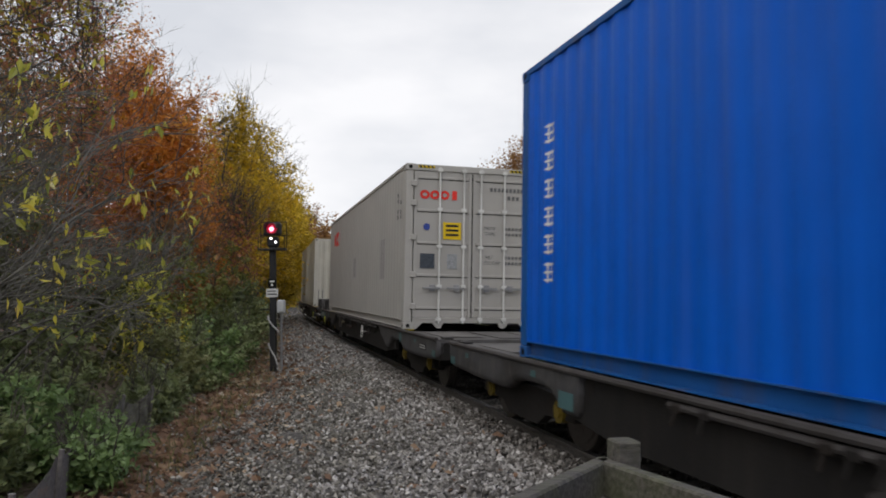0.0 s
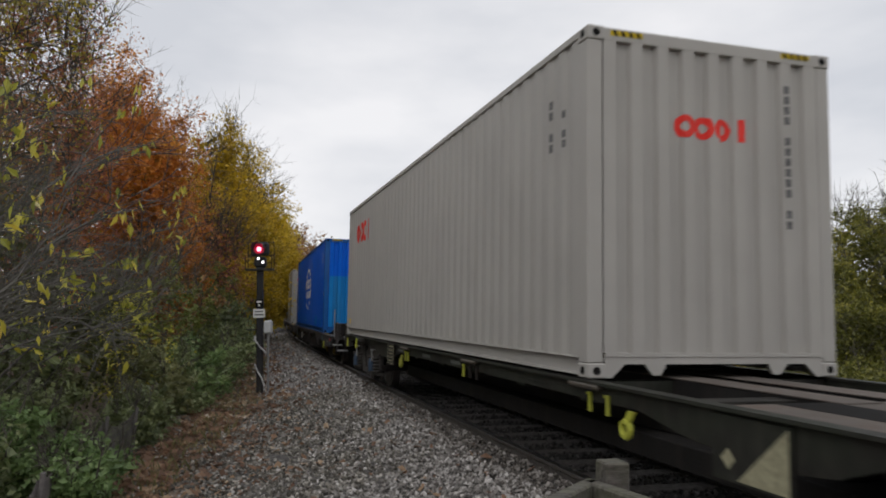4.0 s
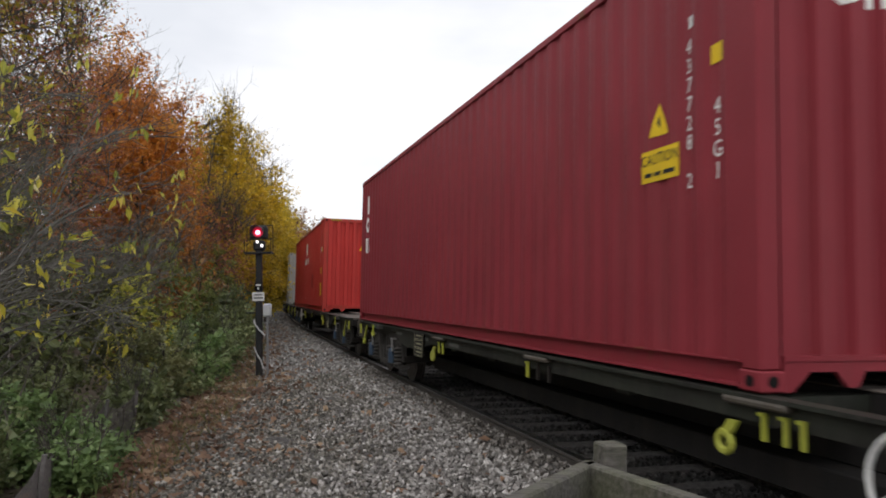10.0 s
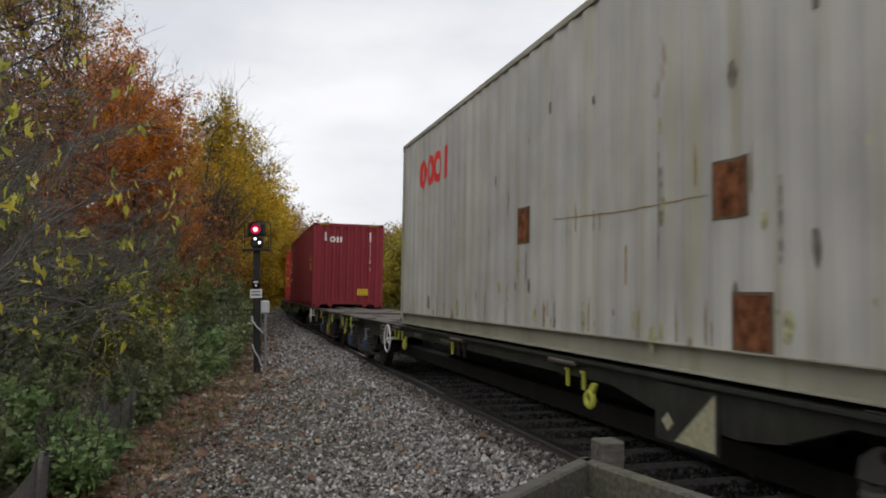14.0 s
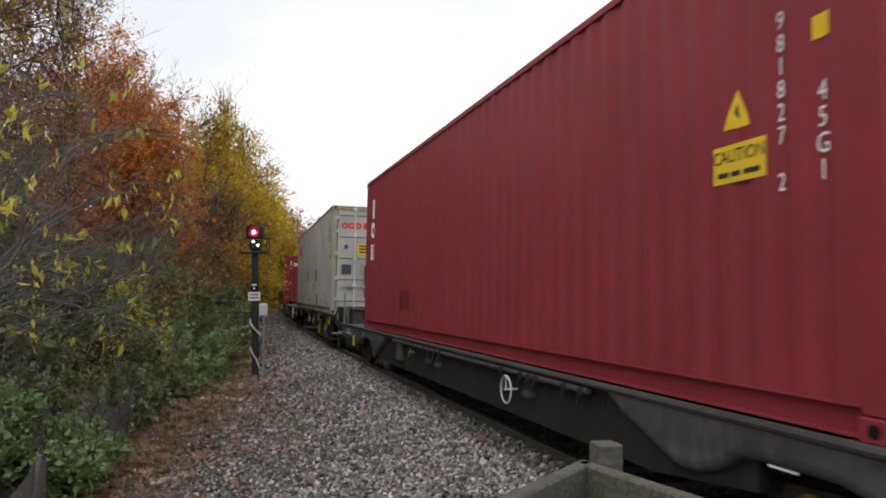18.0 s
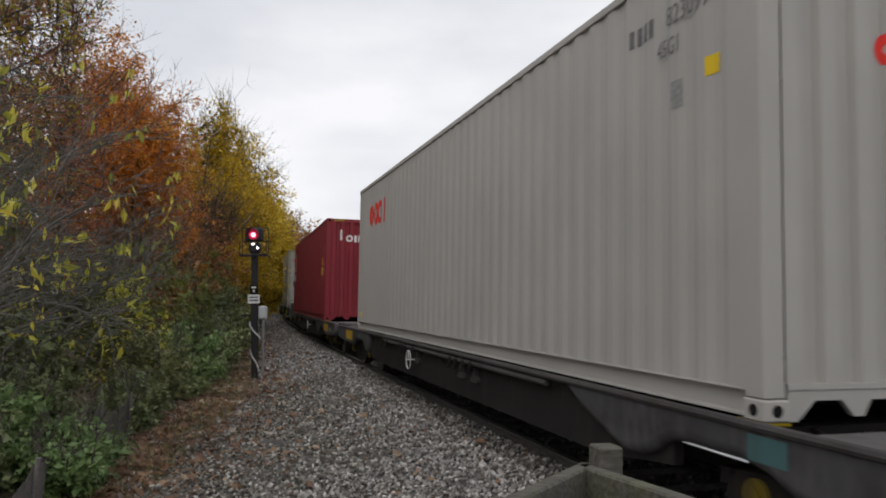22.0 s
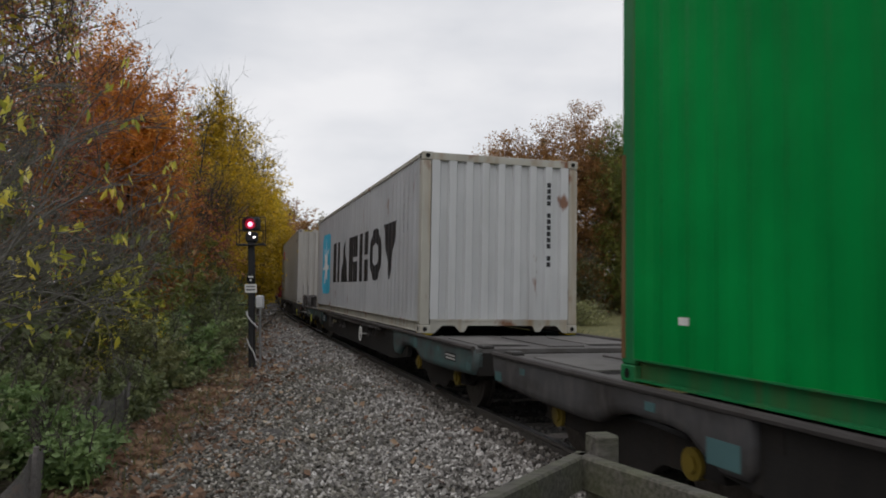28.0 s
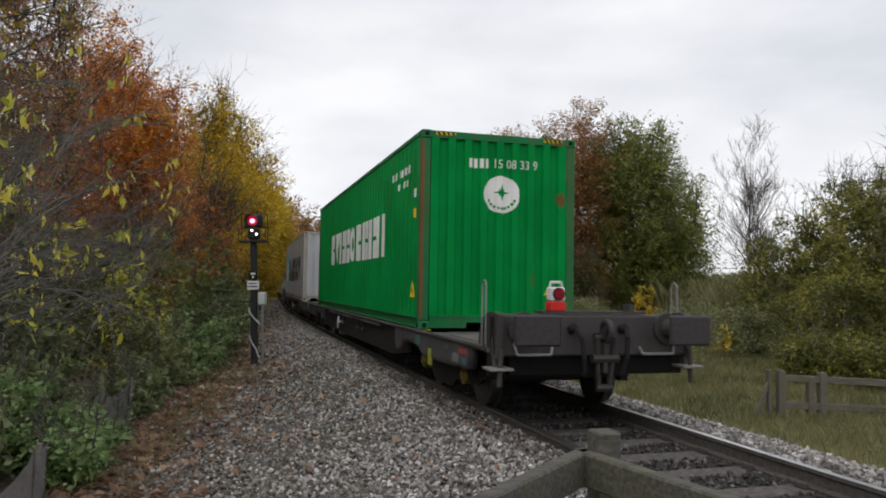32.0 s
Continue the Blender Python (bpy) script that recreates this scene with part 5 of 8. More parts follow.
        for a, b in ((0.45, 0.60), (0.66, 0.72), (0.78, 1.20)):
            part("figure_bar", boxes((se - b, se - a, 1.2385, 1.2395, 0.615, 0.650)), worn, k)
    if short and o > 0:
        k = part("data_panel", boxes((4.22, 4.82, 1.166, 1.190, 0.53, 0.70)), paint("blue_data_panel", (0.028, 0.052, 0.072), dirt=(0.026, 0.026, 0.026), amount=1.0), base, "blue data panel with white figures")
        pale = plain("worn_white_figures", (0.36, 0.36, 0.35))
        for text, x, z in (("S", 4.72, 0.675), ("120", 4.72, 0.622), ("120", 4.72, 0.566), ("GB", 4.90, 0.566)):
            part("figure", lettering(text, 0.062, x, 1.192, z), pale, k)
        for z in (0.595, 0.65):
            part("ruled_line", boxes((4.24, 4.80, 1.190, 1.1915, z - 0.003, z + 0.003)), pale, k)
        for x in (4.64, 4.54, 4.37):
            part("ruled_line", boxes((x - 0.003, x + 0.003, 1.190, 1.1915, 0.535, 0.695)), pale, k)
        for x, z in ((4.45, 0.675), (4.45, 0.62), (4.43, 0.565)):
            part("figure_bar", boxes((x - 0.05, x + 0.05, 1.190, 1.1915, z - 0.018, z + 0.018)), pale, k)
    if short and o < 0:
        pale = plain("worn_white_figures", (0.36, 0.36, 0.35))
        for z in (0.56, 0.59, 0.62, 0.65):
            part("ruled_line", boxes((-8.06, -7.84, 1.2365, 1.238, z - 0.003, z + 0.003)), pale, base)
        for x in (-8.06, -7.985, -7.91, -7.84):
            part("ruled_line", boxes((x - 0.003, x + 0.003, 1.2365, 1.238, 0.56, 0.65)), pale, base)
    buffers(base, oe * o, o)
    return base


def skeletal_wagon(flip, ends, label, wheel=True, gold=0, board=4.9, eye=-3.60):
    """A sixty-foot flat wagon: mid at x = 0, deck 17.76 m long. flip: -1 puts its handwheel at the rear. ends: which ends carry buffers."""
    base = empty("flat_wagon")
    tagged(base, label, "railway wagon", "wagons of the train")
    L = 9.08
    for s in (1, -1):
        bm = bmesh.new()
        prof = [(L, 0.94), (L, 0.78), (L - 0.6, 0.84), (5.9, 0.86), (5.45, 0.70), (5.1, 0.66), (4.3, 0.70), (3.7, 0.80), (-3.7, 0.80), (-4.3, 0.70), (-5.1, 0.66), (-5.45, 0.70), (-5.9, 0.86), (-L + 0.6, 0.84), (-L, 0.78), (-L, 0.94)]
        slab(bm, prof, s * 1.14, s * 1.20)
        part("side_sill", bm, WAGON_GREEN, base)
        bm = bmesh.new()
        box(bm, -L, L, s * 1.25 - 0.12, s * 1.25, 0.925, 0.948) if s > 0 else box(bm, -L, L, s * 1.25, s * 1.25 + 0.12, 0.925, 0.948)
        part("edge_flange", bm, WAGON_GREEN, base)
    # deck plates over the bogies, open slots between the cross bearers in the middle
    for e in (1, -1):
        x0, x1 = sorted((e * 4.6, e * L))
        part("end_deck", boxes((x0, x1, -1.13, 1.13, 0.915, 0.946)), DECK_BROWN, base, "rusty brown deck plate")
        # holes and slots are black faces on the plate, painted shade without depth
        for s in (1, -1):
            bm = bmesh.new()
            vs = [bm.verts.new((e * 7.75 + 0.40 * math.cos(a), s * 0.62 + 0.15 * math.sin(a), 0.9475)) for a in np.linspace(0, 2 * math.pi, 16, endpoint=False)]
            bm.faces.new(vs)
            part("deck_hole", bm, BLACK, base)
            part("deck_slot", boxes((min(e * 4.6, e * 5.6), max(e * 4.6, e * 5.6), s * 0.62 - 0.2, s * 0.62 + 0.2, 0.9465, 0.949)), BLACK, base)
    for x in np.arange(-4.2, 4.3, 1.4):
        for s in (1, -1):
            part("cross_bearer", boxes((x - 0.10, x + 0.10, min(s * 0.36, s * 1.14), max(s * 0.36, s * 1.14), 0.76, 0.925)), WAGON_GREEN, base)
    part("brake_pan", boxes((-5.5, 5.5, -0.62, 0.62, 0.30, 0.49), bevel=0.008), MID, base, "grimy black brake gear pan")
    for y in (0.26, -0.26):
        part("centre_spine", boxes((-4.7, 4.7, y - 0.14, y + 0.14, 0.494, 0.945), bevel=0.008), MID, base, "grimy black centre beam")
        part("spine_flange", boxes((-4.7, 4.7, y - 0.15, y + 0.15, 0.9455, 0.9555), bevel=0.003), DECK_BROWN, base, "worn brown top flange")
    for x0 in (-8.6, 4.7):
        part("drawgear", boxes((x0, x0 + 3.9, -0.30, 0.30, 0.62, 0.90)), UNDER, base)
    for e in (1, -1):
        bm = bmesh.new()
        box(bm, min(e * (L - 0.10), e * (L + 0.02)), max(e * (L - 0.10), e * (L + 0.02)), -1.13, 1.13, 0.76, 0.915, bevel=0.015)
        part("end_beam", bm, UNDER, base)
        box_e = boxes((min(e * (L - 0.6), e * (L + 0.02)), max(e * (L - 0.6), e * (L + 0.02)), -0.34, 0.34, 0.52, 0.90), bevel=0.02)
        part("coupler_pocket", box_e, UNDER, base)
        if e in ends:
            N = L + 1.25
            for s in (1, -1):
                part("nose_plate", slab(bmesh.new(), [(e * L, 0.94), (e * (L + 0.55), 1.16), (e * N, 1.18), (e * N, 0.66), (e * (L + 0.9), 0.62), (e * L, 0.70)], s * 1.02, s * 1.08), WAGON_GREEN, base, "tapered end plate")
                bm = bmesh.new()
                rod(bm, (e * N, s * 0.865, 1.02), (e * (N + 0.52), s * 0.865, 1.02), 0.10, sides=16)
                rod(bm, (e * N, s * 0.865, 1.02), (e * (N + 0.08), s * 0.865, 1.02), 0.16, sides=16)
                part("buffer_shank", bm, UNDER, base)
                part("buffer_head", boxes((min(e * (N + 0.50), e * (N + 0.55)), max(e * (N + 0.50), e * (N + 0.55)), s * 0.865 - 0.24, s * 0.865 + 0.24, 0.86, 1.18), bevel=0.02), UNDER, base)
                part("foot_step", boxes((min(e * (N - 0.3), e * N), max(e * (N - 0.3), e * N), s * 1.15 - 0.12, s * 1.15 + 0.12, 0.50, 0.53)), GALV, base)
                part("step_bracket", rod(bmesh.new(), (e * (N - 0.15), s * 1.08, 0.52), (e * (N - 0.15), s * 1.06, 0.75), 0.02), UNDER, base)
                part("white_label", boxes((min(e * (N - 0.75), e * (N - 0.55)), max(e * (N - 0.75), e * (N - 0.55)), s * 1.08 if s > 0 else -1.084, 1.084 if s > 0 else s * 1.08, 0.84, 1.0)), plain("worn_white_figures", (0.36, 0.36, 0.35)), base)
            part("headstock", boxes((min(e * (N - 0.10), e * N), max(e * (N - 0.10), e * N), -1.08, 1.08, 0.66, 1.18), bevel=0.015), UNDER, base)
            part("nose_deck", boxes((min(e * L, e * (N - 0.1)), max(e * L, e * (N - 0.1)), -1.02, 1.02, 0.88, 0.92)), DECK_BROWN, base)
        else:
            bm = bmesh.new()
            for s in (1, -1):
                stub = bmesh.new()
                rod(stub, (e * (L - 0.05), s * 0.88, 0.80), (e * (L + 0.58), s * 0.88, 0.79), 0.140, sides=32)
                rod(stub, (e * (L + 0.02), s * 0.88, 0.80), (e * (L + 0.08), s * 0.88, 0.80), 0.165, sides=32)
                box(stub, min(e * (L + 0.56), e * (L + 0.68)), max(e * (L + 0.56), e * (L + 0.68)), s * 0.88 - 0.20, s * 0.88 + 0.20, 0.56, 0.965, bevel=0.025)
                part("side_bearer", stub, paint("pale_oxide_steel", (0.085, 0.075, 0.062), dirt=(0.05, 0.035, 0.025), amount=0.8), base, "stub buffer of worn steel")
                step = pipe(bmesh.new(), [(e * (L + 0.05), s * 1.02, 0.74), (e * (L + 0.10), s * 1.05, 0.56), (e * (L + 0.36), s * 1.05, 0.54), (e * (L + 0.38), s * 1.0, 0.56)], 0.014)
                part("foot_step", step, STEEL, base)
            box(bm, min(e * (L + 0.02), e * (L + 0.42)), max(e * (L + 0.02), e * (L + 0.42)), -0.30, 0.30, 0.60, 0.88, bevel=0.03)
            rod(bm, (e * (L + 0.1), 0, 0.76), (e * (L + 0.99), 0, 0.76), 0.09)
            for s in (1, -1):
                pipe(bm, [(e * (L + 0.1), s * 0.45, 0.72), (e * (L + 0.5), s * 0.45, 0.56), (e * (L + 0.98), s * 0.45, 0.55)], 0.03)
            part("bar_coupler", bm, STEEL, base)
        bogie(base, e * 7.13, 0.42, gold=gold if e < 0 else 0)
        if not (e > 0 and e in ends):
            lever(base, 8.46 if e > 0 else -8.36, 0.60, lean=-0.24 if e > 0 else -0.29, long=0.28, wide=0.05)
        h = e * (7.19 if e > 0 else 7.25)
        hook = [(0.045, 0.93), (0.045, 0.885), (0.032, 0.80), (0.04, 0.765), (0.085, 0.77), (0.10, 0.80), (0.115, 0.80), (0.11, 0.745), (0.05, 0.725)]
        part("door_hook", slab(bmesh.new(), [(h + u, z) for u, z in hook] + [(h - u, z) for u, z in hook[::-1]], 1.315, 1.335), LEVER, base, "lime yellow anchor hook")
        x0, x1 = sorted((e * 6.85, e * 7.40))
        k = part("hook_block", boxes((x0, x1, 1.20, 1.312, 0.865, 0.94), bevel=0.006), BOGIE, base, "dull steel block")
        part("green_plate", boxes((min(x0, x1) + 0.15, max(x0, x1) - 0.02, 1.3125, 1.3145, 0.875, 0.932)), paint("dull_green_plate", (0.03, 0.075, 0.05)), k)
        part("end_hook", slab(bmesh.new(), [(e * 9.0 - 0.03, 0.69), (e * 9.0 + 0.02, 0.69), (e * 9.0 + 0.03, 0.84), (e * 9.0 + 0.06, 0.86), (e * 9.0 - 0.03, 0.88)], 1.205, 1.235), LEVER, base, "worn lime hook")
        part("twistlock", boxes((e * 6.05 - 0.09, e * 6.05 + 0.09, 1.02, 1.2, 0.946, 0.962), bevel=0.006), STEEL, base)
        # lashing eye and a triangle board on each half
        lever(base, (2.64 if flip > 0 and wheel else 3.42) if e > 0 else eye, 0.69, lean=-0.08, long=0.10, name="lashing_eye")
        if e > 0:
            continue
        x = e * board
        k = part("tail_board", slab(bmesh.new(), [(x - 0.32, 0.535), (x + 0.32, 0.535), (x + 0.32, 0.90), (x - 0.32, 0.90)], 1.205, 1.225), WAGON_GREEN, base)
        cream = plain("cream_marking", (0.30, 0.285, 0.19))
        part("cream_triangle", slab(bmesh.new(), [(x - 0.30, 0.55), (x + 0.10, 0.55), (x - 0.30, 0.89)], 1.2255, 1.228), cream, k, "cream painted triangle")
        part("diamond", slab(bmesh.new(), disc(x + 0.18, 0.66, 0.06, 4), 1.2255, 1.228), cream, k)
    for x in ([3.40, 3.15, 2.89] if flip > 0 and wheel else [3.20, 3.02]) + ([-3.02, -3.30] if flip > 0 else [-3.00, -3.16, -3.28]) + [0.20, -0.04, -0.28]:
        bm = boxes((x - 0.011, x + 0.011, 1.205, 1.235, 0.71, 0.86), bevel=0.004)
        box(bm, x - 0.011, x + 0.04, 1.205, 1.235, 0.842, 0.86)
        part("clamp_hook", bm, LEVER if abs(x) > 1 or x > 0 else UNDER, base, "thin clamp hook")
    for x in (3.18, -0.04, -2.95):
        part("clamp_pad", boxes((x - 0.25, x + 0.25, 1.20, 1.265, 0.885, 0.925), bevel=0.012), paint("pale_oxide_steel", (0.085, 0.075, 0.062)), base)
    if wheel:
        handwheel(base, 3.50 if flip > 0 else -3.99, 0.71, 1.33)
    if flip < 0:
        part("brake_lever", rod(bmesh.new(), (-4.20, 1.26, 0.90), (-4.29, 1.26, 0.76), 0.012), WHITE, base, "white brake lever")
        part("lever_knob", rod(bmesh.new(), (-4.30, 1.24, 0.84), (-4.30, 1.275, 0.84), 0.022, sides=12), plain("orange_knob", (0.50, 0.16, 0.03), 0.5), base, "orange release knob")
        plate = part("data_plate", boxes((-5.51, -5.26, 1.202, 1.215, 0.82, 0.94), bevel=0.003), UNDER, base)
        for z in (0.835, 0.88, 0.92):
            part("figure_bar", boxes((-5.48, -5.29, 1.2155, 1.217, z - 0.007, z + 0.007)), plain("faint_grey_figures", (0.11, 0.115, 0.105)), plate)
    x = 4.20
    k = part("data_board", boxes((x - 0.25, x + 0.25, 1.225, 1.245, 0.58, 0.95), bevel=0.004), UNDER, base, "framed data board with cream rims")
    cream = MATS["cream_marking"]
    bm = bmesh.new()
    for i in range(3):
        z0 = 0.60 + i * 0.118
        for a, b, c_, d in ((x - 0.235, x + 0.235, z0, z0 + 0.008), (x - 0.235, x + 0.235, z0 + 0.098, z0 + 0.106), (x - 0.235, x - 0.227, z0, z0 + 0.106), (x + 0.227, x + 0.235, z0, z0 + 0.106)):
            box(bm, a, b, 1.245, 1.2475, c_, d)
        box(bm, x - 0.18, x + 0.12, 1.245, 1.2475, z0 + 0.045, z0 + 0.062)
    part("board_rim", bm, cream, k)
    for dx in (0.4, -1.2, -2.6):
        part("figure_bar", boxes((x - flip * 0 + dx - 0.2 - 1.0 * flip, x + dx + 0.2 - 1.0 * flip, 1.2005, 1.203, 0.83, 0.875)), plain("faint_grey_figures", (0.11, 0.115, 0.105)), base)
    part("yellow_walkway", boxes((L - 0.25, L - 0.02, -1.0, -0.3, 0.946, 0.952)) if flip > 0 else boxes((-L + 0.02, -L + 0.25, -1.0, -0.3, 0.946, 0.952)), LEVER, base)
    return base


# place of each container's middle along the train, and what carries it
SPOT = {1: 131.2, 2: 111.773, 3: 94.072, 4: 76.666, 5: 56.713, 6: 37.085, 7: 11.078, 8: -6.106, 9: -23.861, 10: -43.23, 11: -60.835}
LOW, TALL = 0.827, 0.959
TRAIN = []


def make_train():
    boxes_ = make_containers()
    for k, outer, colour, stripe, label in (
            (1, -1, WAGON_GREY, False, "grimy grey low flat wagon with handrails"), (2, 1, WAGON_GREY, False, "grimy grey low flat wagon with handrails"),
            (3, -1, WAGON_GREY, False, "grimy grey low flat wagon with handrails"), (8, 1, WAGON_GREY, True, "dark grey low flat wagon with yellow block"),
            (9, -1, WAGON_GREY, True, "dark grey low flat wagon with yellow block"), (10, 1, WAGON_TEAL, False, "pale teal-grey low flat wagon with handrails"),
            (11, -1, WAGON_GREY, False, "grimy grey low flat wagon with tail lamp")):
        w = low_wagon(outer, colour, label, k > 9, stripe)
        s = SPOT[k] + HALF
        TRAIN.append((w, s, Matrix(), 6.6, 6.6))
        TRAIN.append((boxes_[k], s, Matrix.Translation((0, 0, LOW)), 6.6, 6.6))
    for k, shift, flip, ends in ((4, 3.12, 1, (1,)), (5, 3.12, 1, ()), (6, 3.12, -1, ()), (7, -3.0, 1, (-1,))):
        w = skeletal_wagon(flip, ends, "dark green sixty-foot flat wagon with lime levers", k != 4, {6: -1, 7: 1}.get(k, 0), {5: 4.6, 6: 4.83, 7: 4.645}.get(k, 4.87), {6: -2.70, 7: -3.44}.get(k, -3.60))
        s = SPOT[k] + HALF
        TRAIN.append((w, s - shift, Matrix(), 6.68, 6.68))
        TRAIN.append((boxes_[k], s - shift, Matrix.Translation((shift, 0, TALL + (0.01 if k == 7 else 0.0))), 6.68, 6.68))
    lamp = empty("tail_lamp")
    tagged(lamp, "white tail lamp with red lens standing on headstock", "tail lamp")
    bm = boxes((-0.07, 0.07, -0.085, 0.085, 0.10, 0.26), bevel=0.02)
    part("lamp_body", bm, WHITE, lamp)
    part("lamp_foot", boxes((-0.075, 0.075, -0.09, 0.09, 0.0, 0.10), bevel=0.01), RED, lamp, "red lower body")
    part("lens_rim", rod(bmesh.new(), (-0.085, 0, 0.185), (-0.06, 0, 0.185), 0.068, sides=20), BLACK, lamp)
    part("lens", rod(bmesh.new(), (-0.090, 0, 0.185), (-0.07, 0, 0.185), 0.055, sides=20), plain("dark_red_glass", (0.22, 0.01, 0.02), 0.15), lamp, "dark red lens")
    bm = pipe(bmesh.new(), [(0, -0.07, 0.25), (0, -0.065, 0.31), (0, 0.065, 0.31), (0, 0.07, 0.25)], 0.014)
    part("lamp_handle", bm, WHITE, lamp)
    TRAIN.append((lamp, SPOT[11] + HALF, Matrix.Translation((-9.02, 0.44, 1.20)), 6.6, 6.6))

# ---- ground ----


def ground_z(b, s=0.0):
    """Height of the ground b metres to the left of the track."""
    b = np.asarray(b, float)
    z = np.interp(b, [-60, -30, -9, -4.5, -2.9, -2.0, -1.3, -0.88, -0.70, 0.70, 0.88, 1.4, 2.4, 3.4, 5.0, 9.0, 40.0], [1.6, 1.2, -0.15, -0.42, -0.46, -0.25, -0.115, -0.10, -0.185, -0.185, -0.095, -0.125, -0.29, -0.36, -0.38, -0.15, 0.6])
    return z


def ground_at(x, y):
    return ground_z(beside(x, y))


def gravel_mat():
    m, n, l, b = shader("gravel_bed")
    t = noise_node(n, l, 26.0, 6.0)
    v = n.new("ShaderNodeTexVoronoi")
    v.inputs["Scale"].default_value = 17.0
    tc = n.new("ShaderNodeTexCoord")
    l.new(tc.outputs["Object"], v.inputs["Vector"])
    c = ramp(n, l, v.outputs["Color"], [(0.1, (0.045, 0.041, 0.038)), (0.6, (0.105, 0.098, 0.092)), (0.95, (0.20, 0.19, 0.18))])
    c = mixed(n, l, 0.6, c, ramp(n, l, t.outputs["Fac"], [(0.35, (0.45, 0.43, 0.40)), (0.65, (1, 1, 1))]), "MULTIPLY")
    l.new(c, b.inputs["Base Color"])
    b.inputs["Roughness"].default_value = 0.9
    bumped(n, l, b, v.outputs["Distance"], 0.8, 0.03)
    return m


def soil_mat(name, stops, scale=7.0):
    m, n, l, b = shader(name)
    t = noise_node(n, l, scale, 8.0)
    big = noise_node(n, l, 0.35, 3.0)
    c = ramp(n, l, t.outputs["Fac"], stops)
    c = mixed(n, l, 0.5, c, ramp(n, l, big.outputs["Fac"], [(0.35, (0.6, 0.58, 0.5)), (0.65, (1, 1, 1))]), "MULTIPLY")
    l.new(c, b.inputs["Base Color"])
    b.inputs["Roughness"].default_value = 0.95
    bumped(n, l, b, t.outputs["Fac"], 0.6, 0.05)
    return m


GRAVEL = gravel_mat()
# oily bed between the rails, its colour lowered for the shade under wagons
BED = soil_mat("shaded_oily_ballast_bed", [(0.3, (0.015, 0.014, 0.013)), (0.7, (0.045, 0.042, 0.039))], 20.0)
LITTER = soil_mat("leaf_litter_soil", [(0.3, (0.085, 0.068, 0.054)), (0.55, (0.180, 0.140, 0.108)), (0.75, (0.28, 0.23, 0.18))], 14.0)
VERGE = soil_mat("rough_grass_soil", [(0.3, (0.06, 0.072, 0.024)), (0.55, (0.13, 0.125, 0.046)), (0.75, (0.22, 0.19, 0.085))], 9.0)
MEADOW = soil_mat("straw_meadow", [(0.3, (0.16, 0.125, 0.055)), (0.6, (0.26, 0.21, 0.10)), (0.8, (0.33, 0.28, 0.15))], 4.0)


def make_ground():
    bs = np.concatenate([-np.geomspace(600, 14, 22), -np.arange(13, 3, -0.6), np.arange(-3, 6.01, 0.25), np.arange(6.6, 14, 0.8), np.geomspace(15, 900, 22)])
    ss = np.concatenate([np.arange(-255, -20, 12.0), np.arange(-20, 60, 0.6), np.arange(60, 130, 3.0), np.arange(132, 416, 14.0)])
    x0, y0, t0 = np.interp(ss, ARC, LINE_X), np.interp(ss, ARC, LINE_Y), np.interp(ss, ARC, LINE_T)
    B, I = np.meshgrid(bs, np.arange(len(ss)))
    X, Y = x0[I] - np.cos(t0[I]) * B, y0[I] - np.sin(t0[I]) * B
    rng = np.random.default_rng(2)
    Z = ground_z(B) + np.where(np.abs(B) > 2.0, rng.normal(0, 0.018, B.shape), rng.normal(0, 0.006, B.shape))
    # the sheet's ends run out to the horizon
    for i, k in ((0, -1), (len(ss) - 1, 1)):
        X[i] += k * -np.sin(t0[i]) * 1400
        Y[i] += k * np.cos(t0[i]) * 1400
    n, m = B.shape
    V = np.stack([X, Y, Z], -1).reshape(-1, 3)
    idx = np.arange(n * m).reshape(n, m)
    F = np.stack([idx[:-1, :-1], idx[1:, :-1], idx[1:, 1:], idx[:-1, 1:]], -1).reshape(-1, 4)
    me = fast_mesh("ground", V, F, BED, smooth=True)
    for x in (GRAVEL, LITTER, VERGE, MEADOW):
        me.materials.append(x)
    mid = ((bs[1:] + bs[:-1]) / 2)
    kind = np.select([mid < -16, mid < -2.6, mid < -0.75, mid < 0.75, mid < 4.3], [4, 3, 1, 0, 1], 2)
    me.polygons.foreach_set("material_index", np.tile(kind, n - 1).astype(np.int32))
    g = new("ground", me)
    tagged(g, "gravel, leaf litter and rough grass along a railway", "ground", kind="structure")


def scatter(s0, s1, b0, b1, density, rng, weight=None):
    n = int((s1 - s0) * (b1 - b0) * density)
    s, b = rng.uniform(s0, s1, n), rng.uniform(b0, b1, n)
    if weight is not None:
        keep = rng.uniform(0, 1, n) < weight(s, b)
        s, b = s[keep], b[keep]
    x0, y0, t0 = np.interp(s, ARC, LINE_X), np.interp(s, ARC, LINE_Y), np.interp(s, ARC, LINE_T)
    return x0 - np.cos(t0) * b, y0 - np.sin(t0) * b, ground_z(b), s, b


CUBE_V = np.array([(-1, -1, -1), (1, -1, -1), (1, 1, -1), (-1, 1, -1), (-1, -1, 1), (1, -1, 1), (1, 1, 1), (-1, 1, 1)], float)
CUBE_F = np.array([(0, 3, 2, 1), (4, 5, 6, 7), (0, 1, 5, 4), (1, 2, 6, 5), (2, 3, 7, 6), (3, 0, 4, 7)])


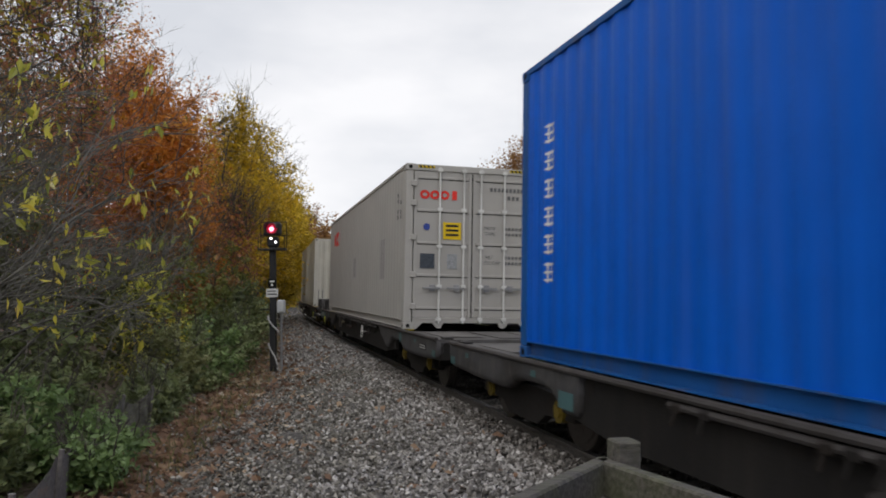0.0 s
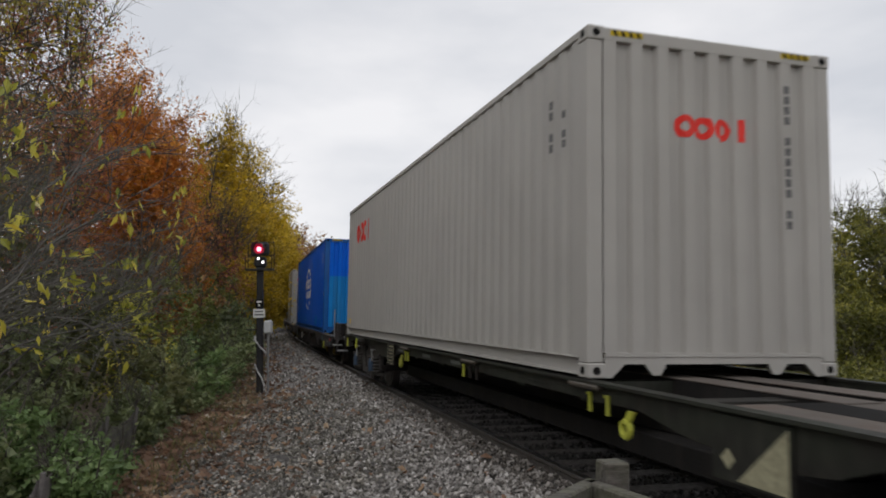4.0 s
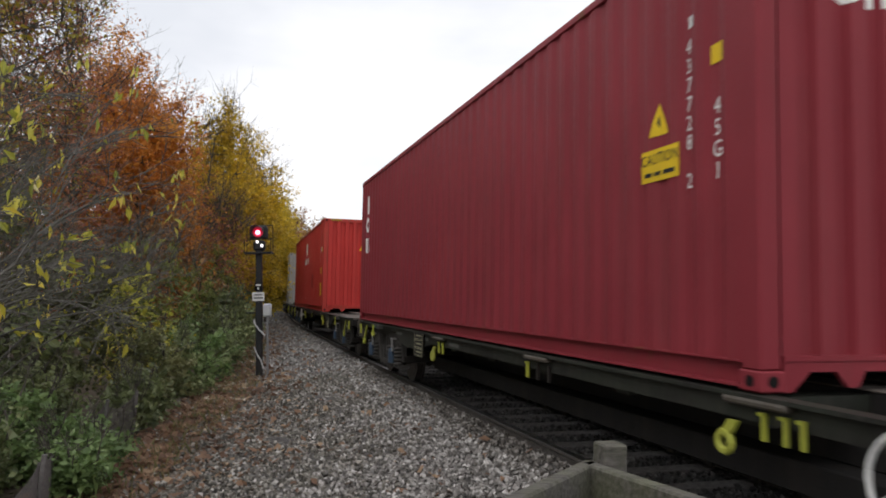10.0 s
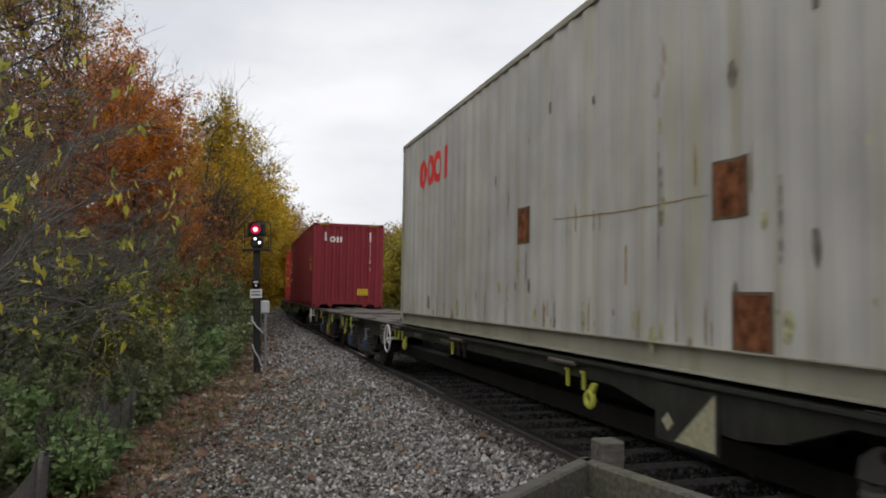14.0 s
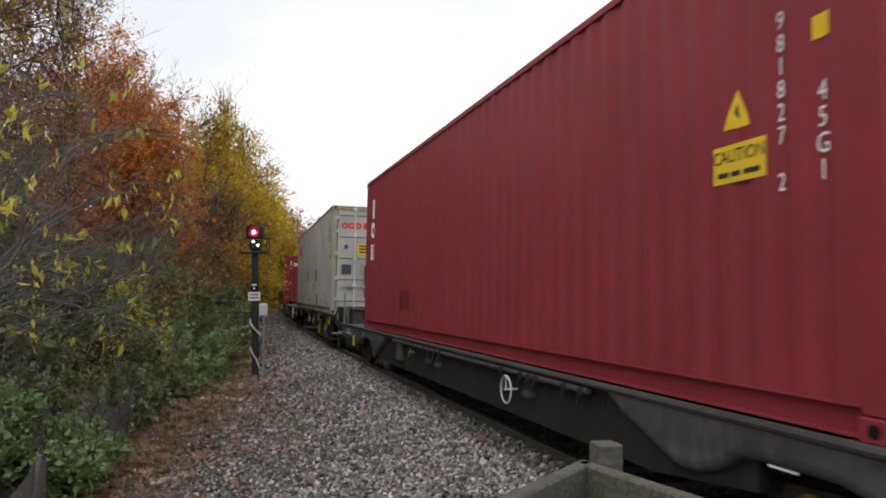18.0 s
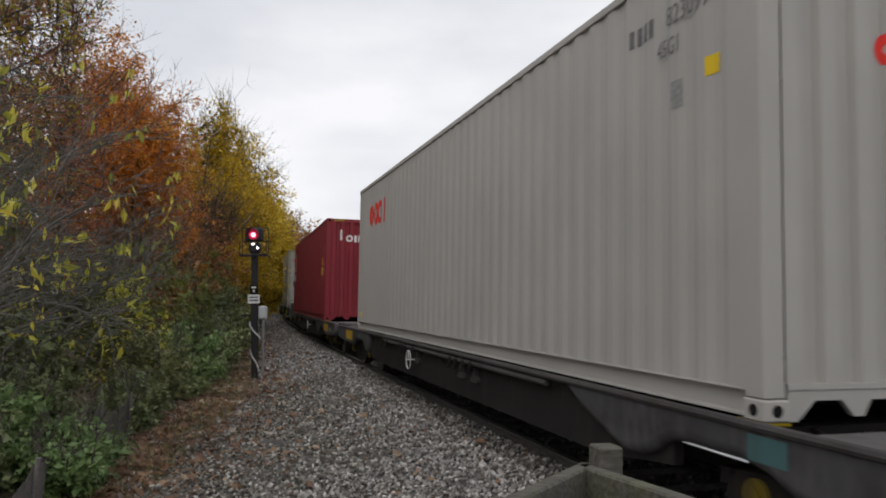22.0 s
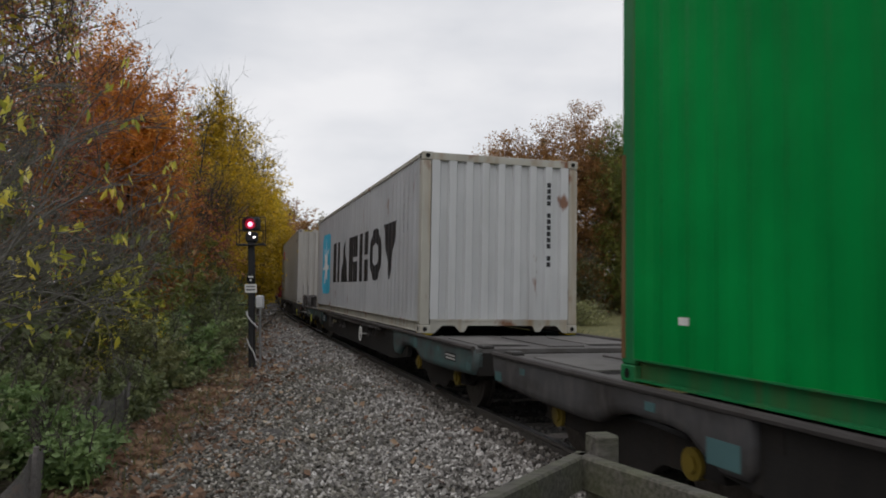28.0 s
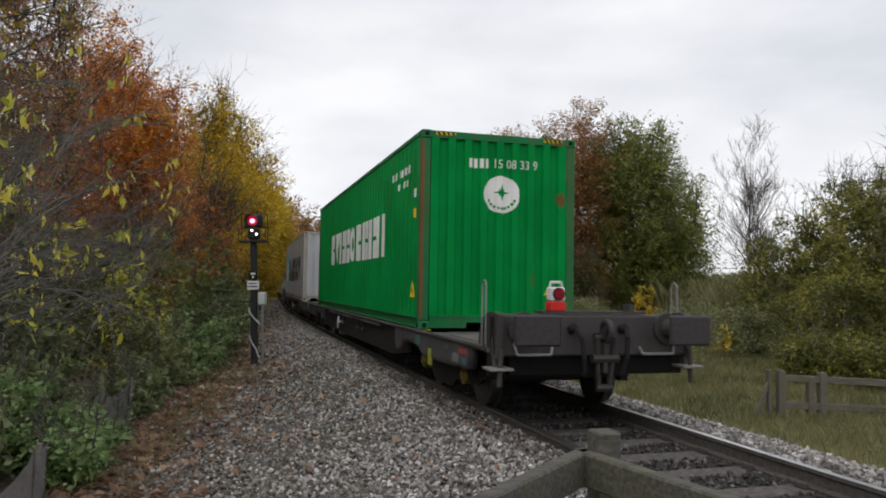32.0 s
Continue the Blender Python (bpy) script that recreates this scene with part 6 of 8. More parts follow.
def turns(n, rng):
    q = rng.normal(size=(n, 4))
    q /= np.linalg.norm(q, axis=1)[:, None]
    w, x, y, z = q.T
    return np.stack([np.stack([1 - 2 * (y * y + z * z), 2 * (x * y - z * w), 2 * (x * z + y * w)], -1),
                     np.stack([2 * (x * y + z * w), 1 - 2 * (x * x + z * z), 2 * (y * z - x * w)], -1),
                     np.stack([2 * (x * z - y * w), 2 * (y * z + x * w), 1 - 2 * (x * x + y * y)], -1)], 1)


def stones(name, label, places, size, material, rng):
    x, y, z, _, _ = places
    n = len(x)
    sz = rng.uniform(size[0], size[1], (n, 1, 1)) * rng.uniform(0.55, 1.0, (n, 1, 3)) / 2
    v = (CUBE_V[None] * rng.uniform(0.45, 1.0, (n, 8, 1)) + rng.normal(0, 0.14, (n, 8, 3))) * sz
    v = np.einsum("nij,nkj->nki", turns(n, rng), v)
    v += np.stack([x, y, z + sz[:, 0, 2] * 0.5 + rng.uniform(-0.005, 0.02, n)], -1)[:, None, :]
    f = (CUBE_F[None] + 8 * np.arange(n)[:, None, None]).reshape(-1, 4)
    ob = new(name, fast_mesh(name, v.reshape(-1, 3), f, material))
    return tagged(ob, label, "ballast", kind="stuff")


def border(s):
    """How far the growth beside the path stands from the track."""
    return np.interp(s, [2, 7, 11, 17, 30, 60], [5.3, 5.0, 4.25, 3.45, 2.85, 2.6])


def make_ballast():
    rng = np.random.default_rng(11)
    grey = stone_mat("grey_ballast", [(0.0, (0.095, 0.086, 0.078)), (0.35, (0.235, 0.220, 0.205)), (0.75, (0.40, 0.38, 0.36)), (1.0, (0.66, 0.635, 0.61))])
    # oily stones, with the train's shade put into their colour as well
    dark = stone_mat("shaded_oily_ballast", [(0.0, (0.022, 0.020, 0.019)), (0.6, (0.060, 0.056, 0.052)), (1.0, (0.17, 0.16, 0.15))])
    thin = lambda s, b: np.clip((border(s) + 0.5 - b) / 1.2, 0.12, 1.0)
    mossy = stone_mat("mossy_ballast", [(0.0, (0.060, 0.055, 0.045)), (0.4, (0.150, 0.139, 0.118)), (0.8, (0.285, 0.266, 0.232)), (1.0, (0.56, 0.535, 0.49))])
    trod = lambda s, b: np.clip((b - border(s) + 2.9 + 0.35 * np.sin(s * 2.1) + 0.25 * np.sin(s * 5.3 + b * 4.0)) / 1.6, 0.0, 0.88)
    stones("ballast_stones", "crushed grey ballast stones on the path side", scatter(4, 17, 1.22, 5.0, 650, rng, lambda s, b: thin(s, b) * (1 - trod(s, b))), (0.026, 0.058), grey, rng)
    stones("ballast_stones", "earthy brown-green ballast stones of the trodden path", scatter(4, 17, 1.22, 5.0, 650, rng, lambda s, b: thin(s, b) * trod(s, b)), (0.026, 0.055), mossy, rng)
    stones("ballast_stones", "crushed grey ballast stones further along the track", scatter(17, 34, 0.83, 4.6, 190, rng, thin), (0.04, 0.075), grey, rng)
    stones("ballast_stones", "crushed grey ballast stones further along the track", scatter(34, 62, 0.95, 3.9, 60, rng), (0.06, 0.11), grey, rng)
    stones("ballast_stones", "crushed grey ballast stones on the far shoulder", scatter(5, 30, -2.5, -0.84, 230, rng), (0.035, 0.075), grey, rng)
    # stained band by the rail, darker also for the shade the train casts
    stained = stone_mat("shaded_dusty_ballast", [(0.0, (0.055, 0.047, 0.040)), (0.4, (0.135, 0.120, 0.106)), (0.8, (0.245, 0.225, 0.205)), (1.0, (0.44, 0.415, 0.39))])
    stones("ballast_stones", "brown-stained ballast stones along the rail, darkened for the shade of the train", scatter(4, 17, 0.83, 1.42, 520, rng), (0.026, 0.058), stained, rng)
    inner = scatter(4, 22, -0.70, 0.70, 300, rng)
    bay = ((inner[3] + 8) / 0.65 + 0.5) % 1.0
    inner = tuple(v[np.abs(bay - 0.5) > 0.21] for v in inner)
    stones("ballast_stones", "oily ballast stones between the rails, darkened for wagon shade", inner, (0.03, 0.06), dark, rng)
    # a few pale stones on the path
    stones("pale_stones", "pale flint stones lying on the path", scatter(5, 24, 1.6, 4.6, 0.5, rng), (0.05, 0.09), stone_mat("pale_flint", [(0.0, (0.42, 0.39, 0.34)), (1.0, (0.62, 0.60, 0.57))]), rng)
    # fallen leaves
    def drift(s, b):
        """Leaves lie thick along the growth and in drifts on the path."""
        patch = 0.5 + 0.5 * np.sin(s * 1.9 + b * 2.3) * np.sin(s * 0.7 - b * 1.6) + 0.35 * np.sin(s * 4.3 - b * 3.1)
        clot = np.clip((np.sin(s * 5.1 + 2.0 * np.sin(b * 3.7)) * np.sin(b * 6.3 + 1.7 * np.sin(s * 2.9)) - 0.35) * 2.2, 0, 1)
        near = np.clip((b - (border(s) - 2.3)) / 2.3, 0.0, 1.0) ** 2.0
        return np.clip(near * (0.10 + 0.75 * np.clip(patch, 0, 1) * (0.30 + 0.70 * clot) + 0.32 * near**3) + 0.12 * clot * (patch > 0.55), 0.014, 1.0) * (b < border(s) + 0.8)

    leaf = leafy("fallen_leaf", [(0.1, (0.085, 0.048, 0.030)), (0.40, (0.185, 0.102, 0.066)), (0.65, (0.30, 0.175, 0.105)), (0.82, (0.46, 0.33, 0.21)), (0.95, (0.70, 0.62, 0.50)), (1.0, (0.76, 0.70, 0.60))], 0.8)
    for s0, s1, per, size, label in ((2, 18, 560, 0.038, "brown and russet fallen leaves on the path"), (18, 45, 170, 0.055, "brown fallen leaves further along the path")):
        x, y, z, s, b = scatter(s0, s1, 1.0, 6.0, per, rng, drift)
        lift = np.where(b > 0, rng.uniform(0.012, 0.05, len(x)), 0)
        leaves_mesh("fallen_leaves", label, np.stack([x, y, z + lift], -1), size * rng.choice([0.6, 0.85, 1.0, 1.2, 1.7], len(x)), leaf, rng, flat=0.05, slim=0.72)


def leaf_quads(centres, size, rng, flat=0.0, droop=0.0, slim=0.55, shelf=0.0):
    """Rhombic leaves with a bent blade. shelf: how far their faces turn up to the light."""
    n = len(centres)
    R = turns(n, rng)
    if shelf:
        up = np.array([0, 0, 1.0]) * shelf + rng.normal(0, 0.42, (n, 3))
        up /= np.linalg.norm(up, axis=1)[:, None]
        e = np.cross(up, rng.normal(size=(n, 3)))
        e /= np.linalg.norm(e, axis=1)[:, None]
        R = np.stack([e, np.cross(up, e), up], -1)
    if flat:
        a = rng.uniform(0, 2 * np.pi, n)
        t = rng.normal(0, 0.35 * (1.3 - flat), (n, 2))
        R = np.stack([np.stack([np.cos(a), -np.sin(a), t[:, 0]], -1), np.stack([np.sin(a), np.cos(a), t[:, 1]], -1), np.stack([-t[:, 0], -t[:, 1], np.ones(n)], -1)], 1)
    if droop:
        a = rng.uniform(0, 2 * np.pi, n)
        tilt = rng.normal(0, 0.75, n)
        d = np.stack([np.sin(tilt) * np.cos(a), np.sin(tilt) * np.sin(a), -np.cos(tilt)], -1)
        e = np.cross(d, rng.normal(size=(n, 3)))
        e /= np.linalg.norm(e, axis=1)[:, None]
        R = np.stack([d, e, np.cross(d, e)], -1)
    k = np.broadcast_to(size, (n,)).reshape(n, 1, 1) * rng.uniform(0.6, 1.35, (n, 1, 1))
    base = np.array([(-1, 0, 0), (-0.1, slim, 0.16), (1, 0, -0.05), (-0.1, -slim, 0.16)]) 
    v = np.einsum("nij,nkj->nki", R, base[None] * k) + centres[:, None, :]
    return v


def leaves_mesh(name, label, centres, size, material, rng, flat=0.0, droop=0.0, parent=None, kind="stuff", slim=0.55, shelf=0.0):
    v = leaf_quads(np.asarray(centres), size, rng, flat, droop, slim, shelf)
    n = len(v)
    f = np.array([(0, 1, 2, 3)])[None] + 4 * np.arange(n)[:, None, None]
    ob = new(name, fast_mesh(name, v.reshape(-1, 3), f.reshape(-1, 4), material))
    if parent is not None:
        ob.parent = parent
        return tagged(ob, label)
    return tagged(ob, label, "leaves", kind=kind)


def make_track():
    base = empty("railway_track")
    tagged(base, "single railway track, rusty rails on stained concrete sleepers", "railway track", kind="structure")
    ss = np.concatenate([np.arange(-60, -10, 4.0), np.arange(-10, 70, 0.8), np.arange(70, 200, 4.0)])
    section = [(-0.036, 0.0), (0.036, 0.0), (0.036, -0.032), (0.012, -0.048), (0.012, -0.130), (0.070, -0.148), (0.070, -0.160), (-0.070, -0.160), (-0.070, -0.148), (-0.012, -0.130), (-0.012, -0.048), (-0.036, -0.032)]
    for side in (0.775, -0.775):
        V, n = [], len(section)
        for s in ss:
            for d, z in section:
                x, y, _ = on_line(s, side + d)
                V.append((x, y, z))
        i = np.arange(len(ss) - 1)[:, None] * n
        j = np.arange(n)[None]
        k = (j + 1) % n
        F = np.stack([i + j, i + n + j, i + n + k, i + k], -1)
        me = fast_mesh("rail", V, F.reshape(-1, 4), RAIL_SIDE)
        me.materials.append(RAIL_TOP)
        me.polygons.foreach_set("material_index", np.tile((np.arange(n) == 0).astype(np.int32), len(ss) - 1))
        ob = new("rail", me)
        ob.parent = base
        tagged(ob, "rusty rail with a bright worn head")
    bm = boxes((-0.13, 0.13, -1.25, 1.25, -0.20, 0.0), bevel=0.02)
    first = part("sleeper", bm, SLEEPER, base)
    clip_ = boxes((-0.07, 0.07, 0.66, 0.70, 0.0, 0.05), (-0.07, 0.07, 0.84, 0.88, 0.0, 0.05), (-0.07, 0.07, -0.70, -0.66, 0.0, 0.05), (-0.07, 0.07, -0.88, -0.84, 0.0, 0.05), bevel=0.008)
    clips = part("rail_clips", clip_, RAIL_SIDE, first)
    for i in range(110):
        x, y, t = on_line(-8 + i * 0.65)
        m = Matrix.LocRotScale((x, y, -0.165), Euler((0, 0, t + math.pi / 2)), None)
        if i == 0:
            first.matrix_basis = m
        else:
            o = share("sleeper", first.data, base, m)
            share("rail_clips", clips.data, o, Matrix())

# ---- trees and bushes ----


def branch(start, way, length, radius, rng, bend=0.18, lift=0.06, steps=6):
    p, d = np.array(start, float), np.array(way, float)
    d /= np.linalg.norm(d)
    pts, rad = [p.copy()], [radius]
    for i in range(steps):
        d = d + rng.normal(0, bend, 3) + np.array([0, 0, lift])
        d /= np.linalg.norm(d)
        p = p + d * length / steps
        pts.append(p.copy())
        rad.append(radius * (1 - 0.86 * (i + 1) / steps))
    return np.array(pts), np.array(rad), d


def plant(name, label, category, place, height, spread, leaves, size, material, seed, bark=None, low=0.15, clumps=150, clump=0.34, trunk=None, bare=0, reach=1.2, group="", rough=0.22, top=1.0, fill=0.5, core=0.10, hang=0.25):
    """A tree or bush: trunk, limbs, twigs, and leaves set along sprays of fine twigs that fill an uneven crown with gaps. spread: radii of the crown
    across x and y; low: where the crown begins; bare: leafless twigs that stand out of the top, reach metres long; fill: how far in the clumps go;
    core: share of large inner leaves; hang: how far the sprays droop."""
    rng = np.random.default_rng(seed)
    bark = bark or BARK
    base = empty(name, Matrix.Translation(place))
    tagged(base, label, category, group)
    trunk = trunk or height * 0.014
    rx, ry = spread
    rz, cz = height * (1 - low) / 2, height * (1 + low) / 2
    bumps = rng.normal(0, 1, (14, 3))
    bumps /= np.linalg.norm(bumps, axis=1)[:, None]
    dents = rng.normal(0, 1, (12, 3))
    dents /= np.linalg.norm(dents, axis=1)[:, None]
    d = rng.normal(0, 1, (int(clumps * 1.35), 3))
    d /= np.linalg.norm(d, axis=1)[:, None]
    dent = np.max(d @ dents.T, axis=1)
    d = d[(dent < 0.93) | (rng.uniform(0, 1, len(d)) < 0.35)][:clumps]
    edge = 1.0 + rough * (np.max(d @ bumps.T, axis=1) - 0.80) * 2.8
    r = edge * (1 - fill * rng.uniform(0, 1, len(d)) ** 1.6)
    c = d * r[:, None] * np.array([rx, ry, rz]) + np.array([0, 0, cz])
    # broad shoulders: the crown narrows less than an ellipsoid does
    h = np.clip((c[:, 2] - cz) / rz, -1, 1)
    c[:, :2] *= (1 + 0.25 * np.abs(h) * top)[:, None]
    c = c[c[:, 2] > height * low * 0.6 + 0.05]
    paths = []
    tp, tr_, _ = branch((0, 0, 0), (rng.normal(0, 0.05), rng.normal(0, 0.05), 1), height * 0.88, trunk, rng, 0.05, 0.04, 10)
    paths.append((tp, tr_))
    limbs = []
    for q in c[rng.choice(len(c), min(len(c), 22), replace=False)]:
        k = int(np.clip((q[2] - 0.45 * math.hypot(q[0], q[1])) / (height * 0.88) * 10, 1, 9))
        p = tp[k]
        mid = (p + q) / 2 + np.array([0, 0, -0.08 * np.linalg.norm(q - p)]) + rng.normal(0, 0.06, 3) * np.linalg.norm(q - p)
        u = np.linspace(0, 1, 7)[:, None]
        pts = (1 - u) ** 2 * p + 2 * u * (1 - u) * mid + u**2 * q
        paths.append((pts, tr_[k] * 0.55 * (1 - 0.85 * u[:, 0]) + 0.004))
        limbs.append(pts)
    L = np.concatenate(limbs)
    root = np.array([L[np.argmin(np.linalg.norm(L - q, axis=1) + 0.3 * rng.uniform())] for q in c])
    for p, q in zip(root, c):
        if np.linalg.norm(q - p) > 0.05:
            out_ = q + (q - p) * 0.25 + rng.normal(0, 0.08, 3)
            paths.append((np.array([p, (p + q) / 2 + rng.normal(0, 0.06, 3), q, out_]), np.array([0.016, 0.012, 0.008, 0.004]) * min(1.0, height / 7)))
    if bare:
        up = c[np.argsort(c[:, 2] - 0.3 * np.hypot(c[:, 0], c[:, 1]))[-max(6, len(c) // 3):]]
        for q in up[rng.integers(0, len(up), bare)]:
            w = np.array([q[0] / rx * 0.5, q[1] / ry * 0.5, 1.0]) + rng.normal(0, 0.35, 3)
            bp, br, bd = branch(q, w, reach * rng.uniform(0.5, 1.2), 0.011, rng, 0.16, 0.05, 5)
            paths.append((bp, br))
            for j in range(4):
                sp, sr, _ = branch(bp[int(rng.integers(1, 5))], bd + rng.normal(0, 0.7, 3), reach * rng.uniform(0.2, 0.5), 0.006, rng, 0.2, 0.03, 3)
                paths.append((sp, sr))
    V, F = tubes(paths, 3)
    wood_ = new("trunk" if category != "bush" else "stem", fast_mesh("trunk", V, F, bark, smooth=True))
    wood_.parent = base
    if leaves:
        # sprays: fine twigs that leave each clump outwards and upwards, then droop
        per = 9
        k = np.repeat(np.arange(len(c)), per)
        m = len(k)
        wide = (clump * rng.uniform(0.65, 1.5, len(c)))[k]
        away = c[k] - np.array([0, 0, cz * 0.8])
        away /= np.linalg.norm(away, axis=1)[:, None] + 1e-6
        way = away * 0.8 + rng.normal(0, 0.75, (m, 3)) + np.array([0, 0, 0.12])
        way /= np.linalg.norm(way, axis=1)[:, None]
        long = wide * rng.uniform(1.1, 2.6, m)
        start = c[k] + rng.normal(0, 0.35, (m, 3)) * wide[:, None] - way * long[:, None] * 0.35
        load = rng.gamma(1.6, 1.0, m)
        pick = rng.choice(m, leaves, p=load / load.sum())
        u = rng.uniform(0.05, 1.0, leaves) ** 0.8
        pts = start[pick] + way[pick] * (long[pick] * u)[:, None] + rng.normal(0, 1, (leaves, 3)) * (0.13 * wide[pick] + size * 0.5)[:, None]
        pts[:, 2] -= hang * long[pick] * u**2
        inner = rng.uniform(0, 1, leaves) < core
        pts[inner] = c[rng.integers(0, len(c), int(inner.sum()))] * np.array([0.72, 0.72, 0.9]) + rng.normal(0, clump * 0.6, (int(inner.sum()), 3))
        scale = np.where(inner, 1.9, 1.0)
        keep = pts[:, 2] > 0.02
        leaves_mesh("crown" if category != "bush" else "foliage", "", pts[keep], size * scale[keep], material, rng, parent=base, shelf=0.55)
    return base


def spot(x, y, sink=0.05):
    return (x, y, float(ground_at(x, y)) - sink)


ORANGE = leafy("orange_leaves", [(0.05, (0.193, 0.050, 0.019)), (0.4, (0.505, 0.168, 0.030)), (0.7, (0.770, 0.330, 0.052)), (1.0, (0.880, 0.560, 0.090))], even=0.26)
RUSSET = leafy("russet_leaves", [(0.05, (0.105, 0.058, 0.026)), (0.4, (0.255, 0.122, 0.046)), (0.75, (0.43, 0.215, 0.072)), (1.0, (0.44, 0.350, 0.105))], even=0.2)
OLIVE = leafy("olive_leaves", [(0.05, (0.110, 0.118, 0.019)), (0.4, (0.263, 0.244, 0.036)), (0.75, (0.524, 0.406, 0.049)), (1.0, (0.787, 0.588, 0.065))], even=0.26)
SULPHUR = leafy("olive_gold_leaves", [(0.05, (0.110, 0.070, 0.014)), (0.4, (0.440, 0.310, 0.020)), (0.75, (0.780, 0.530, 0.026)), (1.0, (0.900, 0.680, 0.050))], even=0.05)
GOLD = leafy("golden_leaves", [(0.05, (0.171, 0.132, 0.016)), (0.35, (0.437, 0.317, 0.024)), (0.7, (0.727, 0.503, 0.033)), (1.0, (0.850, 0.661, 0.079))], even=0.26)
GREEN = leafy("dark_green_leaves", [(0.05, (0.060, 0.076, 0.022)), (0.45, (0.140, 0.175, 0.042)), (0.8, (0.287, 0.310, 0.070)), (1.0, (0.58, 0.52, 0.11))], even=0.2)
BRAMBLE = leafy("bramble_leaves", [(0.05, (0.060, 0.082, 0.034)), (0.45, (0.155, 0.190, 0.078)), (0.8, (0.30, 0.345, 0.150)), (1.0, (0.72, 0.74, 0.44))])
NETTLE = leafy("fresh_green_leaves", [(0.05, (0.072, 0.125, 0.045)), (0.45, (0.175, 0.270, 0.095)), (0.8, (0.30, 0.41, 0.155)), (1.0, (0.52, 0.56, 0.28))])
BROWN = leafy("dull_brown_leaves", [(0.05, (0.060, 0.050, 0.032)), (0.45, (0.140, 0.118, 0.060)), (0.8, (0.250, 0.205, 0.085)), (1.0, (0.460, 0.330, 0.110))])
LEAFY_HEDGE = leafy("hedge_leaves", [(0.05, (0.040, 0.050, 0.013)), (0.45, (0.138, 0.150, 0.033)), (0.75, (0.32, 0.30, 0.055)), (1.0, (0.70, 0.58, 0.090))])
# leaf colours kept dark; in the wood's thickets they carry its shade
MURK = leafy("shaded_thicket_leaves", [(0.05, (0.030, 0.034, 0.016)), (0.45, (0.076, 0.086, 0.034)), (0.78, (0.16, 0.175, 0.060)), (1.0, (0.55, 0.53, 0.22))])
WEED = leafy("pale_weed_leaves", [(0.05, (0.10, 0.105, 0.045)), (0.45, (0.20, 0.215, 0.085)), (0.8, (0.33, 0.33, 0.15)), (1.0, (0.62, 0.60, 0.42))])
LIME = leafy("yellow_green_leaves", [(0.05, (0.150, 0.180, 0.030)), (0.35, (0.350, 0.370, 0.055)), (0.65, (0.68, 0.60, 0.075)), (0.88, (0.85, 0.66, 0.10)), (1.0, (0.82, 0.74, 0.42))])
PURPLE = leafy("purple_russet_leaves", [(0.05, (0.130, 0.052, 0.042)), (0.4, (0.338, 0.124, 0.081)), (0.75, (0.520, 0.208, 0.104)), (1.0, (0.585, 0.351, 0.143))], even=0.26)


